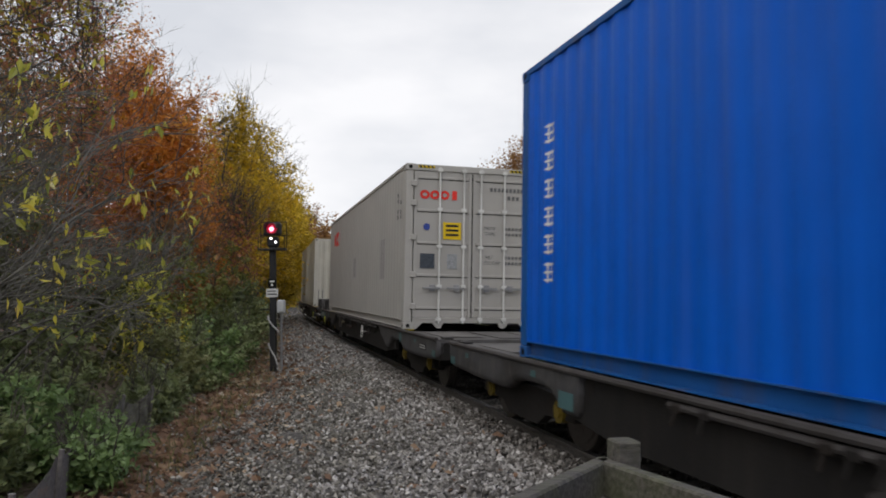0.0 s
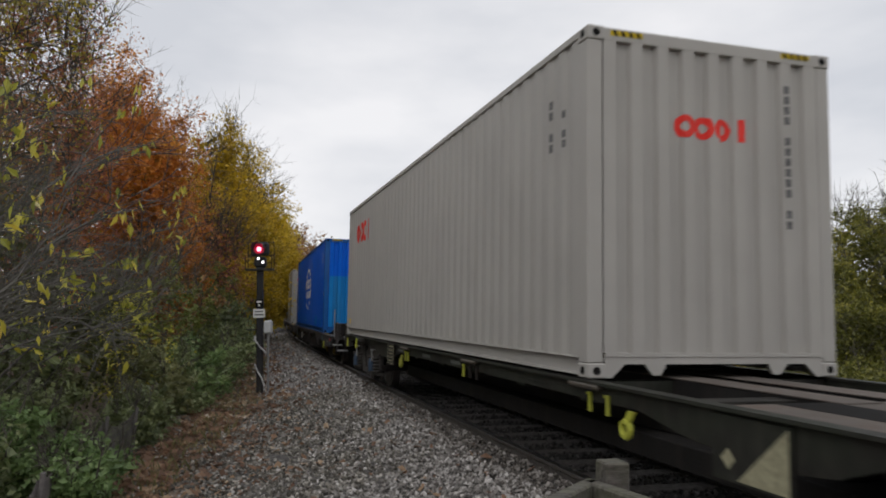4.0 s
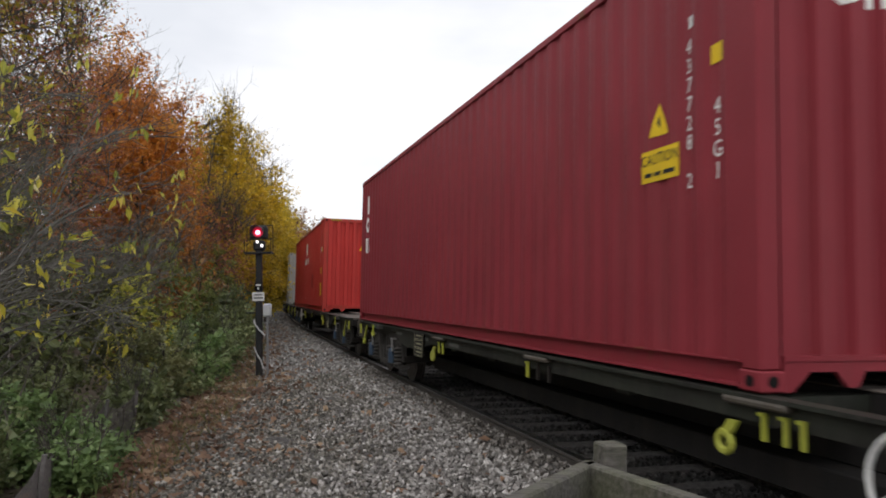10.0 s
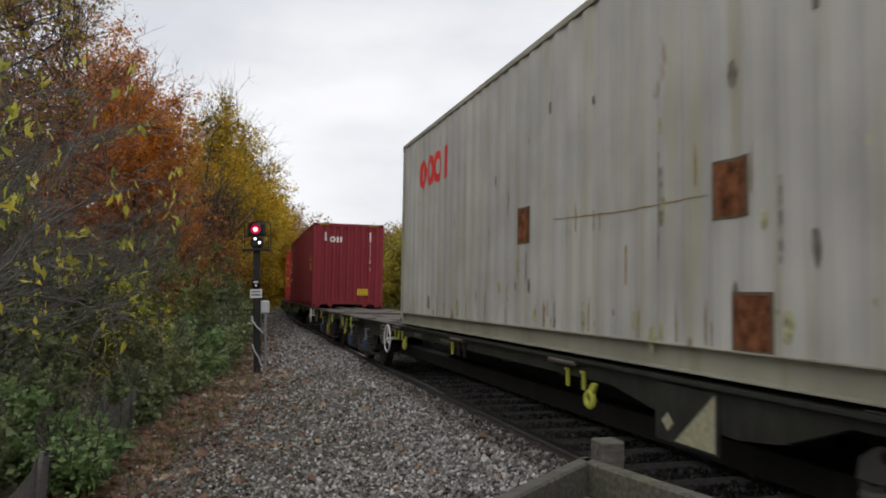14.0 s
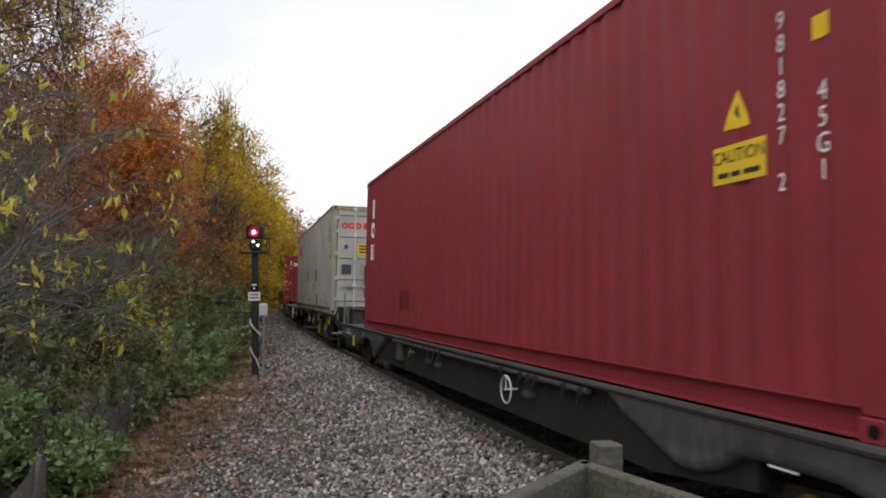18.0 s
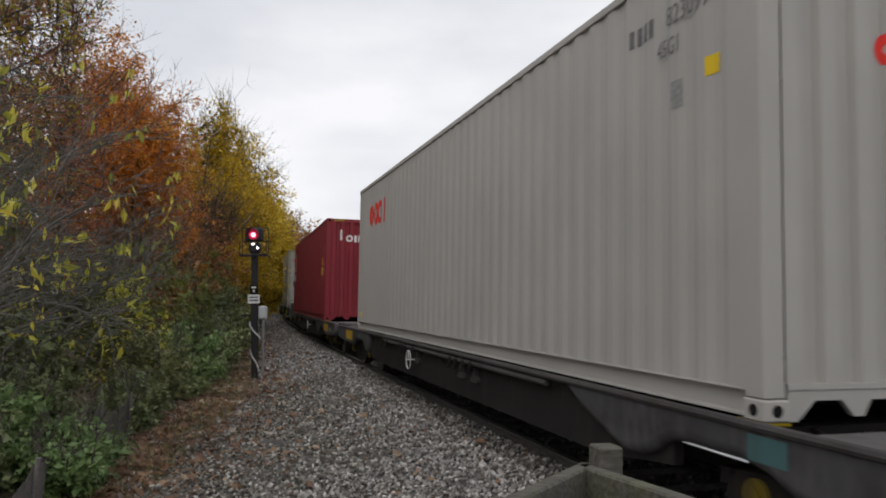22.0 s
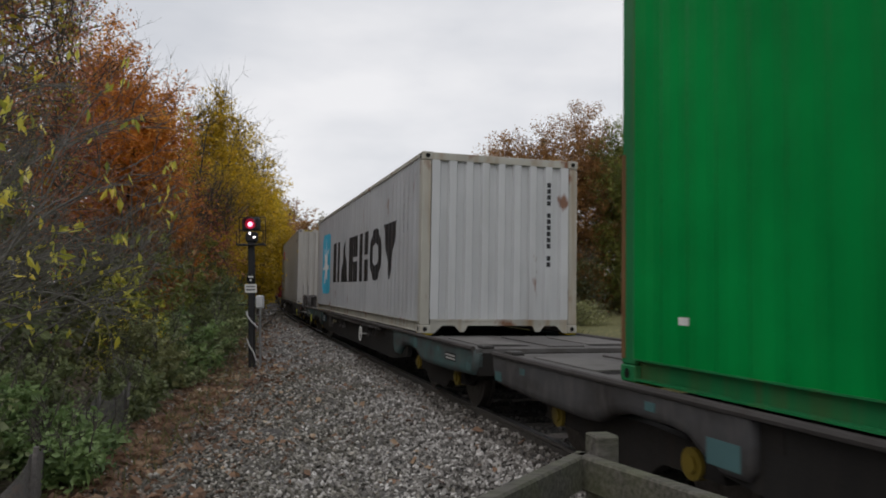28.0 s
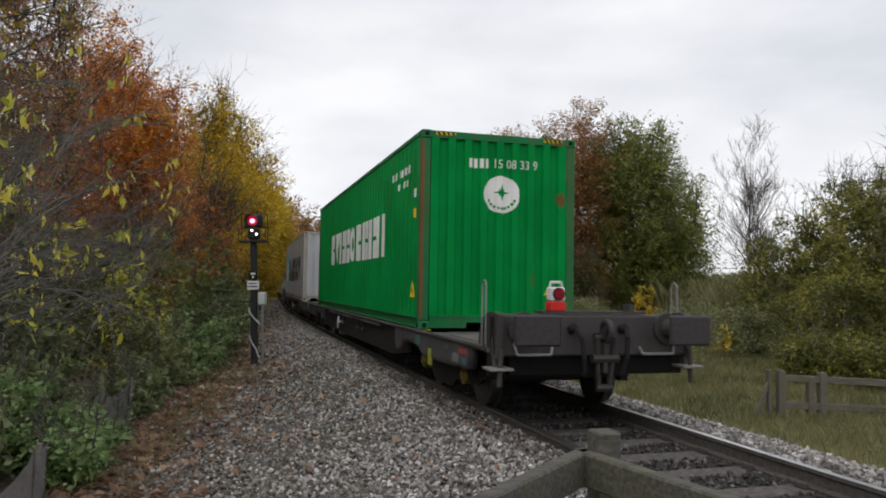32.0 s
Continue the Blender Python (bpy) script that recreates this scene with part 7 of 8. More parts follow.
def make_plants():
    T, B = "tree", "bush"
    # the wood beside the path
    for x, y, h, rx, n, size, mat, seed, low, bare, label in (
            (-9.4, 14.0, 10.2, 1.9, 9500, 0.044, OLIVE, 21, 0.10, 150, "tall thin tree, yellow leaves and bare twigs"),
            (-8.5, 15.6, 8.9, 1.40, 12000, 0.040, PURPLE, 22, 0.12, 220, "tall thin tree with dark purple twigs"),
            (-11.2, 17.5, 10.4, 2.0, 13000, 0.048, RUSSET, 20, 0.08, 120, "tall thin tree, russet leaves and bare twigs"),
            (-8.60, 21.0, 8.1, 1.40, 34000, 0.045, ORANGE, 23, 0.10, 26, "tree with bright orange autumn leaves"),
            (-10.4, 22.0, 9.5, 1.70, 34000, 0.045, ORANGE, 24, 0.10, 60, "tree with orange and red autumn leaves"),
            (-8.95, 28.0, 8.7, 1.65, 28000, 0.052, SULPHUR, 25, 0.14, 140, "tree with olive and yellow leaves"),
            (-8.2, 25.2, 5.4, 1.2, 3600, 0.05, PURPLE, 39, 0.04, 200, "dull purple-brown thin tree beside the path"),
            (-9.8, 33.5, 9.1, 1.9, 27000, 0.062, SULPHUR, 26, 0.16, 140, "tree with olive leaves and bare top twigs"),
            (-10.5, 39.5, 8.8, 1.9, 26000, 0.07, SULPHUR, 27, 0.18, 140, "tree with olive leaves and bare top twigs"),
            (-11.1, 46.0, 7.2, 1.7, 27000, 0.085, GOLD, 28, 0.20, 16, "bright yellow maple beside the railway"),
            (-13.0, 54.0, 8.6, 1.8, 22000, 0.09, GOLD, 29, 0.16, 20, "bright yellow maple beside the railway"),
            (-16.4, 62.0, 11.0, 2.6, 14000, 0.12, OLIVE, 30, 0.03, 56, "slender tree with thin olive leaves"),
            (-18.0, 73.0, 12.0, 3.0, 13000, 0.13, OLIVE, 31, 0.03, 56, "slender tree with thin olive leaves"),
            (-20.0, 88.0, 12.5, 3.6, 9000, 0.16, RUSSET, 32, 0.03, 50, "distant tree with thin russet leaves"),
            (-21.0, 106.0, 13.5, 4.2, 8000, 0.2, RUSSET, 33, 0.03, 40, "distant tree with thin russet leaves"),
            (-21.0, 126.0, 13.5, 4.8, 6000, 0.22, BROWN, 34, 0.02, 30, "distant tree with dull brown leaves"),
            (-14.5, 29.0, 10.0, 3.2, 8000, 0.09, BROWN, 35, 0.03, 30, "dull brown tree deep in the wood"),
            (-14.0, 21.5, 9.5, 2.8, 7000, 0.08, BROWN, 36, 0.03, 30, "dull brown tree deep in the wood"),
            (-13.2, 11.5, 9.0, 2.8, 8000, 0.06, BROWN, 37, 0.03, 30, "dull brown tree deep in the wood"),
            (-17.5, 44.0, 10.5, 3.6, 5000, 0.11, BROWN, 38, 0.03, 30, "dull brown tree deep in the wood")):
        plant("tree", label, T, spot(x, y), h, (rx, rx), n, size, mat, seed, low=low, bare=bare, clumps=int(150 + h * 13), clump=0.32 + size * 1.6, reach=1.4, core=0.04 if y < 18 else 0.2)
    # unseen trees added beside and behind the camera, to block part of the sky
    for i, (x, y, h, r) in enumerate(((-9.6, 2.0, 7.0, 2.4), (-9.4, -5.0, 6.5, 2.4), (-8.6, -13.0, 7.0, 2.6))):
        plant("tree", "unseen leafy tree added to shade the railway", T, spot(x, y), h, (r, r), 5000, 0.13, (OLIVE, RUSSET)[i % 2], 160 + i, low=0.05, clumps=150, clump=0.5, core=0.3)
    # shrubs along the edge of the wood; the darkest paint in its inner shade
    for i, (x, y, h, r, mat, n, lab) in enumerate((
            (-6.0, 11.2, 2.5, 1.1, MURK, 5000, "dull brown-green thicket, leaves darkened for shade under the trees"), (-7.8, 12.8, 3.8, 1.5, MURK, 6000, "dull brown-green thicket, leaves darkened for shade under the trees"), (-6.5, 16.2, 3.0, 1.3, GREEN, 5500, "dark green bush under the trees"),
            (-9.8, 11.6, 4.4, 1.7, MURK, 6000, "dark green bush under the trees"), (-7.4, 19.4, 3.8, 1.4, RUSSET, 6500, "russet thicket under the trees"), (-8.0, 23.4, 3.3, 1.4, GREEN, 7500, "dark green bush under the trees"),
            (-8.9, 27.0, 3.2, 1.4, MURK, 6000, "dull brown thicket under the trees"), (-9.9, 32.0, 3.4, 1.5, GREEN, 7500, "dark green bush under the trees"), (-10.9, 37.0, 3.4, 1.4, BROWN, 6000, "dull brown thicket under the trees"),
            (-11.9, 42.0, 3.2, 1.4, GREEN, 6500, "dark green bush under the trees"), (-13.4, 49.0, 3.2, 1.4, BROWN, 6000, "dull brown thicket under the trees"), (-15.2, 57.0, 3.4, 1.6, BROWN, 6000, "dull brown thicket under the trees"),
            (-6.9, 8.7, 2.6, 1.1, MURK, 5000, "dull brown-green thicket, leaves darkened for shade under the trees"), (-8.0, 10.2, 3.6, 1.3, MURK, 5000, "dull brown-green thicket, leaves darkened for shade under the trees"),
            (-5.9, 13.8, 2.3, 0.9, LIME, 1900, "thin bush with yellow-green leaves"), (-6.2, 20.6, 2.0, 0.9, BRAMBLE, 3500, "bramble bush with blue-green leaves"), (-7.2, 25.0, 1.8, 0.9, BRAMBLE, 3000, "bramble bush with blue-green leaves"))):
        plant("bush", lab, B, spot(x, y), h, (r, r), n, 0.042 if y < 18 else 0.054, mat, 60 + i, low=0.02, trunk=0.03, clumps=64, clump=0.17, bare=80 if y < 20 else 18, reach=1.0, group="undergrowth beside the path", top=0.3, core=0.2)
    for i, (x, y, h, r, mat, n, lab) in enumerate((
            (-3.45, 7.05, 0.60, 0.34, NETTLE, 1500, "fresh green nettles by the fence"), (-3.28, 6.60, 0.46, 0.26, NETTLE, 1000, "fresh green nettles by the fence"), (-3.66, 7.30, 0.50, 0.30, NETTLE, 1300, "fresh green nettles by the fence"),
            (-4.10, 6.95, 0.95, 0.40, NETTLE, 1800, "fresh green nettles by the fence"), (-4.55, 6.95, 1.10, 0.5, NETTLE, 2000, "fresh green nettles by the fence"), (-3.98, 6.25, 0.72, 0.34, BRAMBLE, 1200, "bramble bush with blue-green leaves"),
            (-5.2, 7.6, 1.3, 0.7, BRAMBLE, 2400, "bramble bush with blue-green leaves"), (-4.95, 8.7, 0.95, 0.45, BRAMBLE, 1800, "bramble bush with dull green leaves"), (-5.4, 9.4, 1.5, 0.7, BRAMBLE, 2600, "bramble bush with blue-green leaves"),
            (-4.22, 9.95, 0.50, 0.34, BRAMBLE, 1200, "bramble bush with dull green leaves"), (-4.38, 10.8, 0.75, 0.46, BRAMBLE, 1700, "bramble bush with dull green leaves"), (-4.62, 12.0, 1.15, 0.55, WEED, 1800, "bush of weeds with pale green leaves"),
            (-4.80, 13.3, 1.25, 0.62, BRAMBLE, 2600, "bramble bush with blue-green leaves"), (-4.90, 14.7, 1.40, 0.66, NETTLE, 2600, "fresh green bush of nettles"), (-5.15, 16.1, 1.35, 0.68, BRAMBLE, 2600, "bramble bush with blue-green leaves"),
            (-5.45, 17.8, 1.35, 0.7, BRAMBLE, 2600, "bramble bush with blue-green leaves"), (-3.75, 8.35, 0.30, 0.22, NETTLE, 500, "low green weeds by the fence"))):
        plant("bush", lab, B, spot(x, y), h, (r, r), n, 0.040 if mat is BRAMBLE else 0.036, mat, 90 + i, low=0.0, trunk=0.010, clumps=42, clump=0.12, rough=0.5, bare=14, reach=0.4, group="undergrowth beside the path", top=0.2, core=0.2)
    # across the line
    for x, y, h, rx, n, size, mat, seed, low, bare, label in (
            (5.3, 40.4, 10.3, 2.9, 46000, 0.060, RUSSET, 41, 0.03, 60, "broad oak with russet autumn leaves"),
            (0.3, 41.6, 7.9, 1.7, 24000, 0.066, MURK, 50, 0.0, 40, "oak with dull olive leaves beside the line"),
            (2.5, 41.2, 9.2, 2.2, 34000, 0.064, RUSSET, 51, 0.02, 40, "broad oak with russet autumn leaves"),
            (8.0, 42.0, 11.5, 3.2, 62000, 0.060, RUSSET, 48, 0.04, 60, "broad oak with russet autumn leaves"),
            (10.5, 40.0, 10.5, 2.3, 50000, 0.060, GREEN, 42, 0.06, 20, "broad dark green tree turning yellow"),
            (12.4, 38.6, 7.4, 1.6, 22000, 0.058, GREEN, 43, 0.14, 14, "dark green tree with dense boughs"),
            (-2.4, 53.0, 6.2, 2.9, 16000, 0.10, OLIVE, 44, 0.0, 40, "low olive tree beside the railway line"),
            (-4.6, 68.0, 7.4, 3.2, 12000, 0.14, RUSSET, 45, 0.0, 40, "russet tree beside the railway line"),
            (-5.5, 84.0, 8.4, 3.8, 9000, 0.18, BROWN, 49, 0.0, 40, "dull brown tree beside the railway line")):
        plant("tree", label, T, spot(x, y), h, (rx, rx), n, size, mat, seed, low=low, bare=bare, clumps=int(170 + h * 12), clump=0.44 + size * 2.0, reach=0.8, trunk=0.2, top=0.8, core=0.22, rough=0.12)
    bare_tree(18.3, 44.0, 8.2, 46)
    for i, (x, y, h, r, mat, n, lab) in enumerate((
            (10.6, 18.6, 4.1, 2.0, LEAFY_HEDGE, 26000, "large hedge bush with yellow-green leaves"), (12.9, 18.0, 5.0, 2.1, LEAFY_HEDGE, 20000, "large hedge bush with thin yellow leaves"), (9.0, 16.6, 2.2, 1.3, LEAFY_HEDGE, 14000, "hedge bush with olive green leaves"),
            (11.0, 15.4, 3.1, 1.6, LEAFY_HEDGE, 18000, "large hedge bush with dark leaves"), (13.8, 21.5, 5.5, 2.0, LEAFY_HEDGE, 15000, "tall hedge bush with bare top twigs"), (11.9, 20.4, 4.5, 1.8, LEAFY_HEDGE, 15000, "large hedge bush with dark leaves"),
            (7.9, 19.0, 1.2, 0.9, WEED, 5000, "bush of weeds with pale green leaves"), (7.2, 21.6, 1.0, 0.8, WEED, 4000, "bush with pale leaves and seed heads"), (8.6, 24.8, 1.2, 1.1, WEED, 5000, "bush of weeds with pale green leaves"), (14.8, 16.0, 4.0, 1.7, LEAFY_HEDGE, 11000, "large hedge bush with dark leaves"),
            (7.2, 14.4, 0.8, 0.6, LEAFY_HEDGE, 4500, "low weeds with yellow-green leaves"), (8.4, 15.8, 0.9, 0.7, LEAFY_HEDGE, 5500, "low weeds with yellow-green leaves"), (8.0, 13.6, 0.9, 0.8, LEAFY_HEDGE, 5500, "low weeds with yellow-green leaves"), (5.3, 17.4, 0.7, 0.6, WEED, 3000, "low bush of pale green weeds"), (10.3, 22.8, 3.1, 1.4, LEAFY_HEDGE, 11000, "hedge bush with olive green leaves"),
            (6.4, 33.0, 1.1, 1.3, WEED, 4500, "low bush of weeds beside the railway track"), (3.2, 34.5, 1.3, 1.4, MURK, 4500, "dull bush beside the railway track"), (0.2, 35.5, 1.6, 1.5, MURK, 5000, "dull bush beside the railway track"), (-1.6, 40.0, 1.4, 1.4, MURK, 4500, "dull bush beside the railway track"),
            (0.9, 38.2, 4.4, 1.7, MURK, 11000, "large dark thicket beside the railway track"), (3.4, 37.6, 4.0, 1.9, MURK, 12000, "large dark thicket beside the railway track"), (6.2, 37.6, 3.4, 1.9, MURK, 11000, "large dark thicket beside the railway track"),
            (1.9, 36.2, 2.4, 0.9, GREEN, 4500, "green bush beside the railway track"), (4.9, 35.6, 1.9, 1.0, WEED, 3500, "pale green bush beside the railway track"))):
        plant("bush", lab, B, spot(x, y), h, (r, r), n, 0.040 if h > 2.5 else 0.033, mat, 110 + i, low=0.0, trunk=0.035, clumps=170, clump=0.24, bare=110 if h > 3 else 8, reach=1.0, group="hedge across the line", top=0.5, core=0.22)
    for i, (x, y, h) in enumerate(((6.55, 24.0, 1.75), (6.70, 17.6, 0.95))):
        plant("sapling", "small sapling with bright yellow leaves", T, spot(x, y), h, (0.26 if y > 20 else 0.10,) * 2, 300 if y > 20 else 50, 0.075, GOLD, 140 + i, low=0.40, clumps=22, trunk=0.012, clump=0.07, core=0.0)
    near_bush()
    grasses()


def bare_tree(x, y, h, seed):
    """A leafless tree whose steep limbs fork again and again into fine twigs."""
    rng = np.random.default_rng(seed)
    base = empty("tree", Matrix.Translation(spot(x, y)))
    tagged(base, "tall bare tree with pale grey limbs", "tree")
    paths = []

    def grow(p, way, length, radius, level):
        pts, rad, d = branch(p, way, length, radius, rng, 0.02 if level == 0 else 0.06, 0.06, 8)
        paths.append((pts, np.maximum(rad, 0.0062)))
        if level > 3:
            return
        for i in range((14, 6, 4, 2)[level]):
            k = int(rng.integers(2, 9))
            side = np.cross(d, rng.normal(size=3))
            side /= np.linalg.norm(side) + 1e-6
            w = d * 0.85 + side * rng.uniform(0.45, 0.80) + np.array([0, 0, 0.15])
            left = length * (1 - 0.45 * k / 8)
            grow(pts[k], w, max(left * rng.uniform(0.42, 0.62), 0.5), rad[k] * 0.55, level + 1)

    grow((0, 0, 0), (-0.01, 0.0, 1), h * 0.97, h * 0.012, 0)
    grow((0.35, 0.2, 0), (0.10, 0.0, 1), h * 0.66, h * 0.008, 0)
    V, F = tubes(paths, 4)
    ob = new("trunk", fast_mesh("trunk", V, F, PALE_BARK, smooth=True))
    ob.parent = base


def near_bush():
    """Long grey rods that lean out over the path and fan into fine twigs; bunches of hanging leaves at some of their tips."""
    rng = np.random.default_rng(77)
    base = empty("hazel_bush", Matrix.Translation(spot(-5.6, 7.6)))
    tagged(base, "twiggy hazel bush with sparse yellow-green leaves", "bush")
    paths, tips = [], []
    for i in range(36):
        start = np.array([rng.normal(-0.5, 0.45), rng.normal(0, 0.9), 0.3 * rng.uniform()])
        out_ = rng.uniform(0.35, 1.0)
        way = np.array([out_, rng.uniform(-0.35, 0.30), rng.uniform(0.95, 2.1)])
        length = rng.uniform(2.6, 4.9)
        pts, rad, _ = branch(start, way, length, rng.uniform(0.010, 0.018), rng, 0.05, -0.085, 12)
        pts[:, 0] = np.minimum(pts[:, 0], 1.95 + 0.3 * np.tanh(pts[:, 0] - 1.95))
        pts[:, 2] = np.minimum(pts[:, 2], 3.5 + 0.5 * np.tanh(pts[:, 2] - 3.5))
        paths.append((pts, rad + 0.0018))
        for j in range(13):
            k = int(rng.integers(4, len(pts)))
            w = (pts[k] - pts[k - 1]) / np.linalg.norm(pts[k] - pts[k - 1]) + np.array([rng.uniform(-0.2, 0.8), rng.uniform(-0.7, 0.6), rng.uniform(-0.30, 0.45)])
            tp, tr_, _ = branch(pts[k], w, rng.uniform(0.5, 1.3), 0.0052, rng, 0.10, -0.03, 7)
            tp[:, 0] = np.minimum(tp[:, 0], 2.15 + 0.3 * np.tanh(tp[:, 0] - 2.15))
            paths.append((tp, tr_ + 0.0012))
            tips.append(tp)
            for q in range(3):
                g = int(rng.integers(2, len(tp)))
                sp, sr, _ = branch(tp[g], w / np.linalg.norm(w) + rng.normal(0, 0.45, 3), rng.uniform(0.15, 0.4), 0.0028, rng, 0.12, -0.02, 4)
                paths.append((sp, sr + 0.0010))
    V, F = tubes(paths, 4)
    ob = new("stem", fast_mesh("stem", V, F, TWIG, smooth=True))
    ob.parent = base
    T = np.array(tips)
    # bunches hang in rows along the outer half of some twigs, a few leaves stand alone
    rows = T[rng.choice(len(T), 70, replace=False)]
    k = rng.integers(0, len(rows), 320)
    u = rng.uniform(0.45, 1.0, 320) * (T.shape[1] - 1)
    a = np.floor(u).astype(int).clip(0, T.shape[1] - 2)
    bunch = rows[k, a] + (rows[k, a + 1] - rows[k, a]) * (u - a)[:, None] + rng.normal(0, 0.028, (320, 3)) + np.array([0, 0, -0.05])
    lone = T[rng.integers(0, len(T), 70), rng.integers(3, T.shape[1], 70)] + np.array([0, 0, -0.04])
    c = np.concatenate([bunch, lone])
    leaves_mesh("foliage", "", c, 0.068, LIME, rng, droop=1.0, parent=base, slim=0.40)


def blades(name, label, places, height, material, rng, wide=0.006):
    x, y, z, _, _ = places
    n = len(x)
    h = rng.uniform(0.5, 1.2, n) * height
    a = rng.uniform(0, 2 * np.pi, n)
    lean = rng.normal(0, 0.28, (n, 2)) * h[:, None]
    w = np.stack([np.cos(a), np.sin(a)], -1) * wide
    p = np.stack([x, y, z - 0.02], -1)
    v = np.stack([p + np.pad(w, ((0, 0), (0, 1))), p - np.pad(w, ((0, 0), (0, 1))),
                  p + np.concatenate([lean * 0.4 - w * 0.7, (h * 0.6)[:, None]], 1), p + np.concatenate([lean, h[:, None]], 1)], 1)
    f = np.array([(0, 1, 2, 3)])[None] + 4 * np.arange(n)[:, None, None]
    ob = new(name, fast_mesh(name, v.reshape(-1, 3), f.reshape(-1, 4), material))
    return tagged(ob, label, "grass", kind="stuff")


def grasses():
    rng = np.random.default_rng(8)
    fade = leafy("verge_grass", [(0.05, (0.080, 0.088, 0.036)), (0.45, (0.160, 0.160, 0.064)), (0.75, (0.27, 0.24, 0.105)), (1.0, (0.46, 0.40, 0.22))])
    blades("verge_grass", "rough green and straw grass on the far verge", scatter(4, 26, -8.5, -2.75, 300, rng), 0.17, fade, rng, 0.004)
    blades("verge_grass", "rough grass further along the verge", scatter(26, 60, -9, -2.6, 70, rng), 0.35, fade, rng, 0.012)
    straw = leafy("straw_reeds", [(0.05, (0.085, 0.085, 0.036)), (0.45, (0.165, 0.160, 0.065)), (0.8, (0.27, 0.25, 0.115)), (1.0, (0.38, 0.34, 0.19))])
    blades("reeds", "straw-coloured reeds in the field", scatter(30, 75, -30, -17, 34, rng), 1.5, straw, rng, 0.03)
    blades("path_weeds", "thin weeds at the edge of the path", scatter(4, 30, 2.6, 5.6, 160, rng, lambda s, b: (np.abs(b - border(s) - 0.12) < 0.35) * 0.7), 0.16, fade, rng)

# ---- fences and the signal ----


def plank(bm, a, b, wide, thick):
    """A squared timber from a to b, its wide face upright."""
    a, b = Vector(a), Vector(b)
    d = (b - a)
    turn = Matrix.Translation((a + b) / 2) @ d.to_track_quat("X", "Z").to_matrix().to_4x4()
    box(bm, -d.length / 2, d.length / 2, -thick / 2, thick / 2, -wide / 2, wide / 2, bevel=0.006, m=turn)
    return bm


def make_fences():
    base = empty("wooden_fence", Matrix.Translation((0, 0, -0.38)))
    tagged(base, "weathered wooden post and rail fence with green algae", "fence")
    bm = bmesh.new()
    box(bm, -0.036, 0.036, -0.036, 0.036, -0.2, 1.42, bevel=0.005, m=pose(0.474, 2.152, 0, 0, 0, 16))
    part("post", bm, FENCE_WOOD, base)
    for a, b in (((0.425, 2.165), (-0.58, 0.585)), ((0.405, 2.150), (1.20, 0.62))):
        part("rail", plank(bmesh.new(), (*a, 1.32), (*b, 1.32), 0.095, 0.045), FENCE_WOOD, base)
        part("rail", plank(bmesh.new(), (*a, 0.80), (*b, 0.80), 0.095, 0.045), FENCE_WOOD, base)
    # the fence across the line
    base = empty("wooden_fence", Matrix.Translation((4.95, 11.25, -0.42)))
    tagged(base, "old grey post and rail fence across the line", "fence")
    for x, w, h in ((0.0, 0.05, 0.70), (0.18, 0.11, 0.69), (0.62, 0.09, 0.60), (0.80, 0.11, 0.67), (2.8, 0.11, 0.67), (4.8, 0.11, 0.67)):
        bm = bmesh.new()
        box(bm, x - w / 2, x + w / 2, -0.06, 0.06, -0.2, h, bevel=0.01)
        part("post", bm, OLD_WOOD, base)
    part("brace", plank(bmesh.new(), (-0.25, -0.1, 0.0), (0.0, 0, 0.52), 0.05, 0.05), OLD_WOOD, base)
    for z in (0.55, 0.15):
        part("rail", plank(bmesh.new(), (0.2, -0.02, z + 0.03), (2.6, -0.02, z - 0.05), 0.10, 0.05), OLD_WOOD, base)
        part("rail", plank(bmesh.new(), (2.6, -0.02, z - 0.05), (5.4, -0.02, z - 0.02), 0.10, 0.05), OLD_WOOD, base)
    # low mesh fence at the edge of the wood
    base = empty("mesh_fence")
    tagged(base, "low sagging dull grey wire mesh fence", "fence")
    wire = plain("dull_grey_wire", (0.155, 0.145, 0.140), 0.6, 0.2)
    posts = [(-2.72, 4.5), (-3.09, 5.75), (-3.72, 7.5), (-3.97, 8.75), (-3.98, 9.6), (-4.62, 11.4), (-5.2, 13.6), (-5.7, 16.0)]
    for (x, y) in posts:
        part("post", rod(bmesh.new(), (x, y, -0.55), (x + 0.05, y, 0.20), 0.022), wire, base)
    for i, ((x0, y0), (x1, y1)) in enumerate(zip(posts[:-1], posts[1:])):
        bm = bmesh.new()
        n = int(math.hypot(x1 - x0, y1 - y0) / 0.027)
        def at(u, z):
            sag = -0.16 * math.sin(math.pi * u) * max(0.0, z + 0.5)
            return Vector((x0 + (x1 - x0) * u, y0 + (y1 - y0) * u + 0.03 * math.sin(9 * u), z + sag))
        for k in range(n + 1):
            u = k / n
            rod(bm, at(u, -0.42), at(u, 0.14), 0.0036, sides=3)
        for z in np.arange(-0.42, 0.15, 0.030):
            for k in range(6):
                rod(bm, at(k / 6, z), at((k + 1) / 6, z), 0.0036, sides=3)
        part("mesh_panel", bm, wire, base)


def glow(name, colour, strength):
    m, n, l, b = shader(name)
    b.inputs["Base Color"].default_value = (*colour, 1)
    b.inputs["Emission Color"].default_value = (*colour, 1)
    b.inputs["Emission Strength"].default_value = strength
    return m


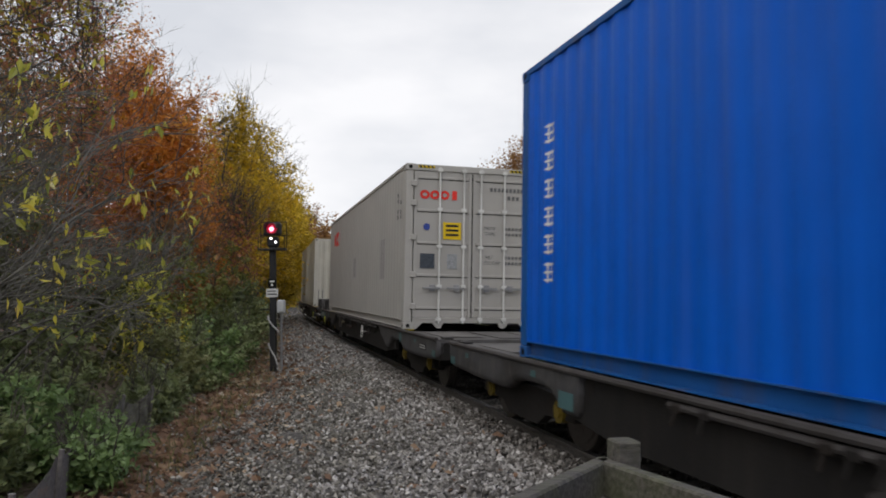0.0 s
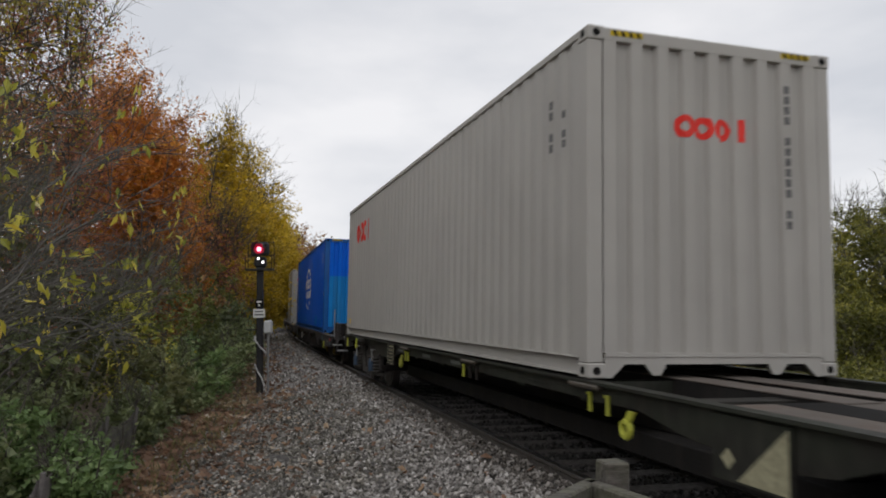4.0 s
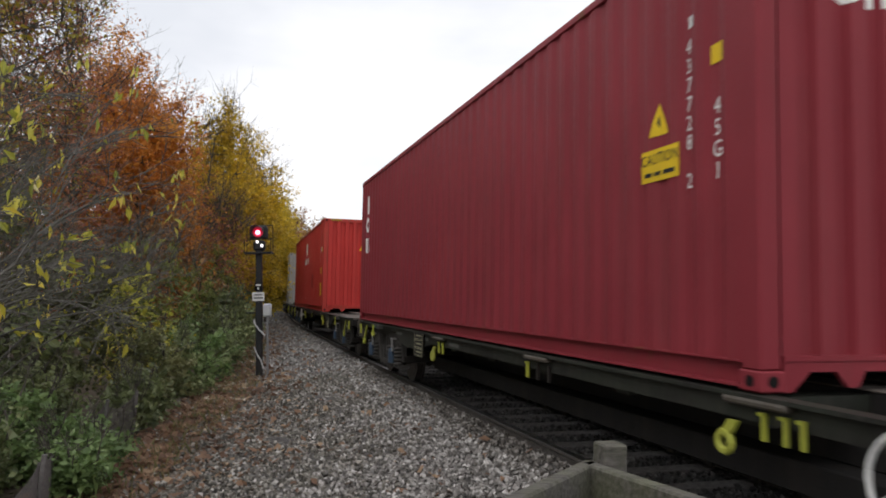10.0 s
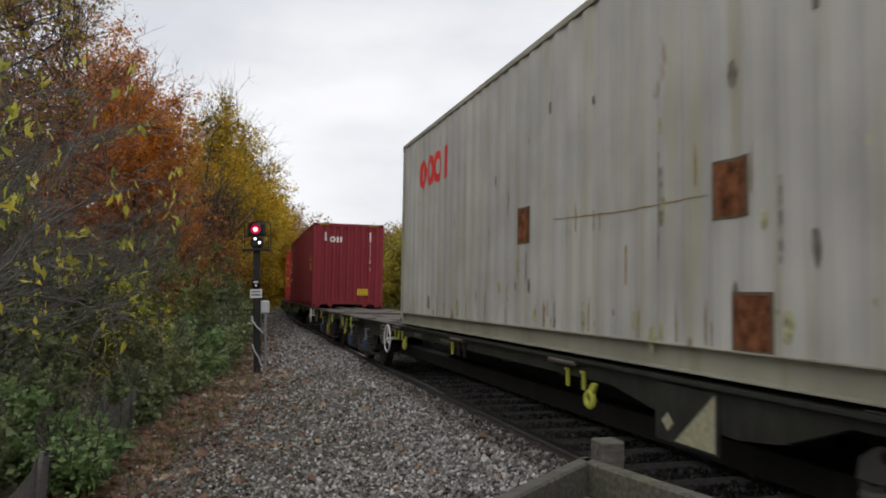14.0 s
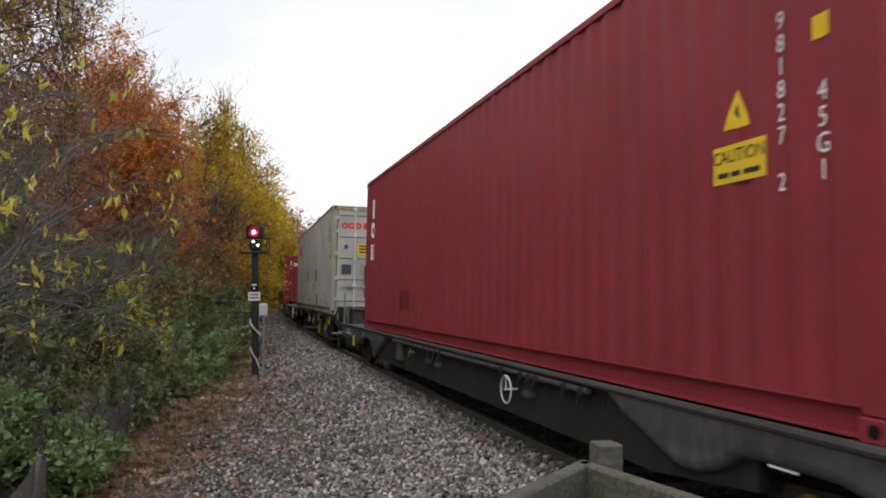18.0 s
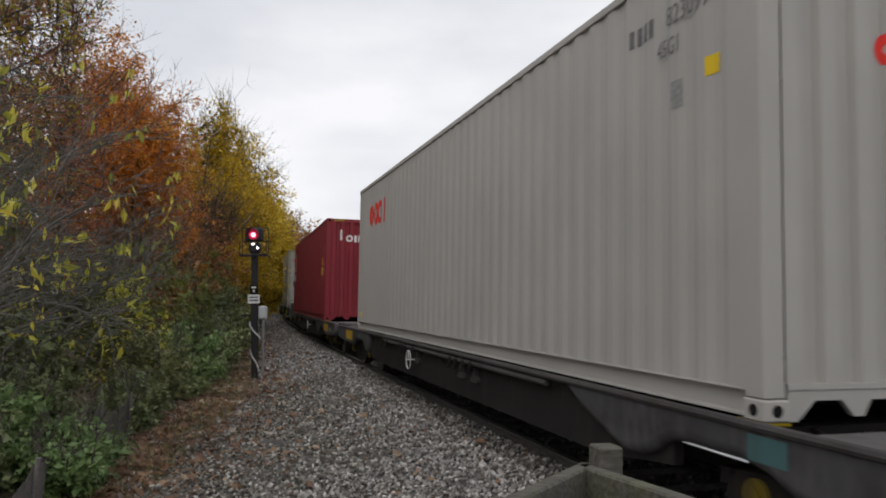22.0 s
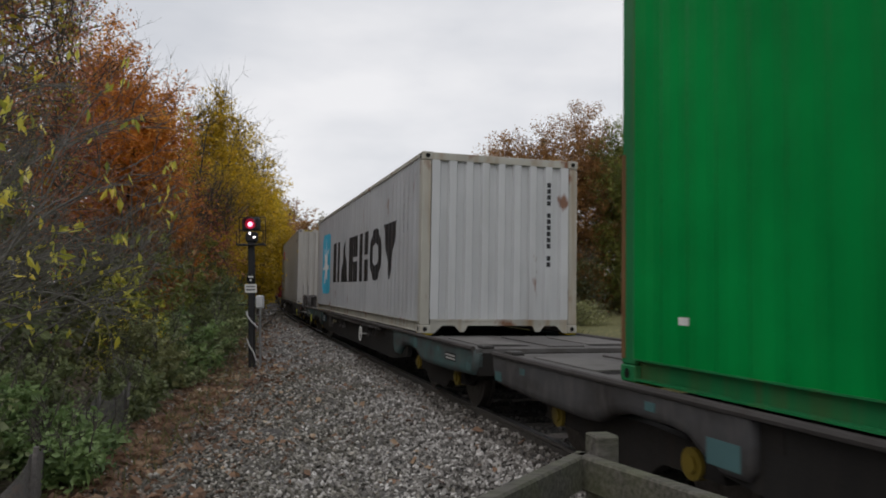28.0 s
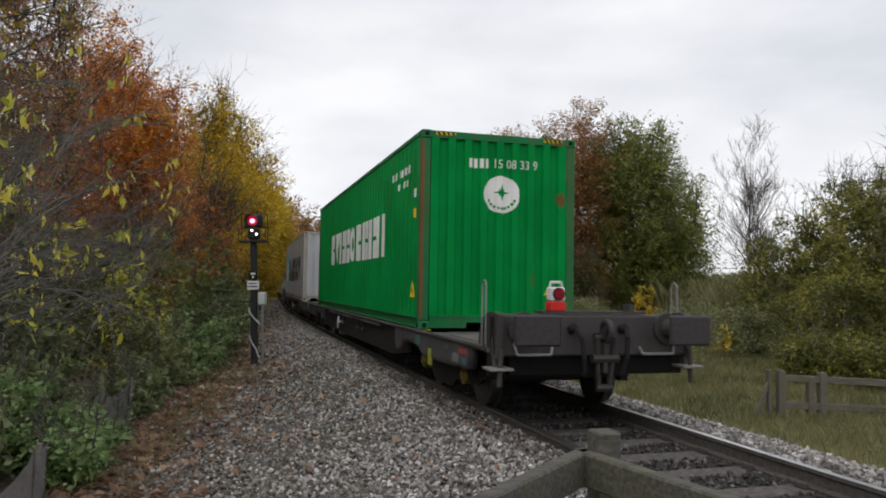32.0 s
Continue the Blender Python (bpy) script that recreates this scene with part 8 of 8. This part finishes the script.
def make_signal():
    base = empty("railway_signal", Matrix.Translation((-4.07, 16.47, -0.37)) @ pose(0, 0, 0, 0, -2.0, 0))
    tagged(base, "railway colour light signal showing red on black post", "signal")
    dark = paint("signal_black", (0.028, 0.028, 0.03), amount=0.4)
    bm = boxes((-0.065, 0.065, -0.065, 0.065, -0.1, 2.80), bevel=0.012)
    part("post", bm, dark, base)
    part("base_plate", boxes((-0.16, 0.16, -0.16, 0.16, -0.05, 0.05), bevel=0.01), dark, base)
    part("platform", boxes((-0.30, 0.30, -0.16, 0.10, 2.72, 2.76), bevel=0.005), dark, base)
    bm = bmesh.new()
    for x in (-0.29, 0.29):
        rod(bm, (x, 0.08, 2.76), (x, 0.08, 3.36), 0.010)
        rod(bm, (x, -0.14, 2.76), (x, -0.14, 3.05), 0.010)
    rod(bm, (-0.29, 0.08, 3.36), (0.29, 0.08, 3.36), 0.010)
    rod(bm, (-0.29, 0.08, 3.06), (0.29, 0.08, 3.06), 0.010)
    part("guard_rail", bm, dark, base)
    # main head
    part("main_head", boxes((-0.19, 0.19, -0.10, 0.10, 3.06, 3.34), bevel=0.03), dark, base, "black signal head")
    part("red_surround", rod(bmesh.new(), (0, -0.112, 3.20), (0, -0.100, 3.20), 0.115, sides=24), glow("red_glow", (0.60, 0.01, 0.05), 0.30), base, "red lit lens")
    part("red_lamp", rod(bmesh.new(), (0, -0.118, 3.19), (0, -0.108, 3.19), 0.052, sides=20), glow("red_lamp", (1.0, 0.25, 0.38), 4.0), base, "bright red lamp")
    bm = bmesh.new()
    hood = disc(0, 3.20, 0.14, 20, 0, 180)
    for (x0, z0), (x1, z1) in zip(hood[:-1], hood[1:]):
        vs = [bm.verts.new(p) for p in ((x0, -0.10, z0), (x1, -0.10, z1), (x1, -0.30, z1), (x0, -0.30, z0))]
        bm.faces.new(vs)
    part("hood", bm, dark, base)
    part("lower_head", boxes((-0.12, 0.14, -0.09, 0.09, 2.78, 3.03), bevel=0.05), dark, base, "small lower signal head")
    for x, z in ((-0.015, 2.985), (0.085, 2.90)):
        part("white_lamp", rod(bmesh.new(), (x, -0.105, z), (x, -0.088, z), 0.026, sides=16), glow("white_lamp", (1.0, 0.92, 0.95), 2.5), base, "small white lamp")
    # plates
    k = part("number_plate", boxes((-0.085, 0.085, -0.085, -0.065, 1.90, 2.08), bevel=0.004), BLACK, base, "black plate")
    part("figure_bar", boxes((-0.055, 0.055, -0.0885, -0.0855, 2.01, 2.05), (-0.02, 0.02, -0.0885, -0.0855, 1.93, 1.98)), WHITE, k)
    k = part("white_plate", boxes((-0.13, 0.13, -0.088, -0.066, 1.68, 1.87), bevel=0.004), WHITE, base, "white plate with grey writing")
    part("figure_bar", boxes((-0.10, 0.09, -0.0915, -0.0885, 1.80, 1.83), (-0.10, 0.10, -0.0915, -0.0885, 1.73, 1.765)), plain("grey_figures", (0.12, 0.12, 0.13)), k)
    bm = boxes((0.10, 0.28, -0.10, 0.02, 1.33, 1.62), bevel=0.03)
    part("telephone_box", bm, paint("pale_grey_box", (0.50, 0.51, 0.52)), base, "pale grey telephone box")
    part("box_stand", rod(bmesh.new(), (0.19, -0.03, -0.05), (0.19, -0.03, 1.35), 0.028), GALV, base)
    bm = bmesh.new()
    pipe(bm, [(-0.09, -0.09, 1.28), (-0.07, -0.11, 1.18), (0.02, -0.10, 1.05), (0.15, -0.08, 0.92)], 0.017)
    part("cable", bm, plain("pale_cable", (0.5, 0.5, 0.5)), base, "pale flexible cable")
    bm = bmesh.new()
    pipe(bm, [(-0.09, -0.09, 0.68), (-0.03, -0.10, 0.52), (0.06, -0.10, 0.38), (0.12, -0.10, 0.20)], 0.017)
    part("cable", bm, plain("pale_cable", (0.5, 0.5, 0.5)), base, "pale flexible cable")
    part("side_bar", rod(bmesh.new(), (-0.30, 0, 1.42), (-0.06, 0, 1.42), 0.012), dark, base)


make_ground()
make_track()
make_signal()
make_fences()
make_train()
make_plants()
make_ballast()


def motions():
    """The train rolls away along the track; its wheels turn."""
    times = [0.5 * i for i in range(65)]
    for thing, s, offset, back, ahead in TRAIN:
        walk(thing, [(t, chord(s + rolled(t), back, ahead) @ offset) for t in times])
    ticks = [i / 15 for i in range(int(CLIP * 15) + 1)]
    turns = [rolled(t) for t in ticks]
    for wheel, x, r in WHEELS:
        walk(wheel, [(t, Matrix.Translation((x, 0, r)) @ Matrix.Rotation((d / r) % (2 * math.pi), 4, "Y")) for t, d in zip(ticks, turns)])


motions()
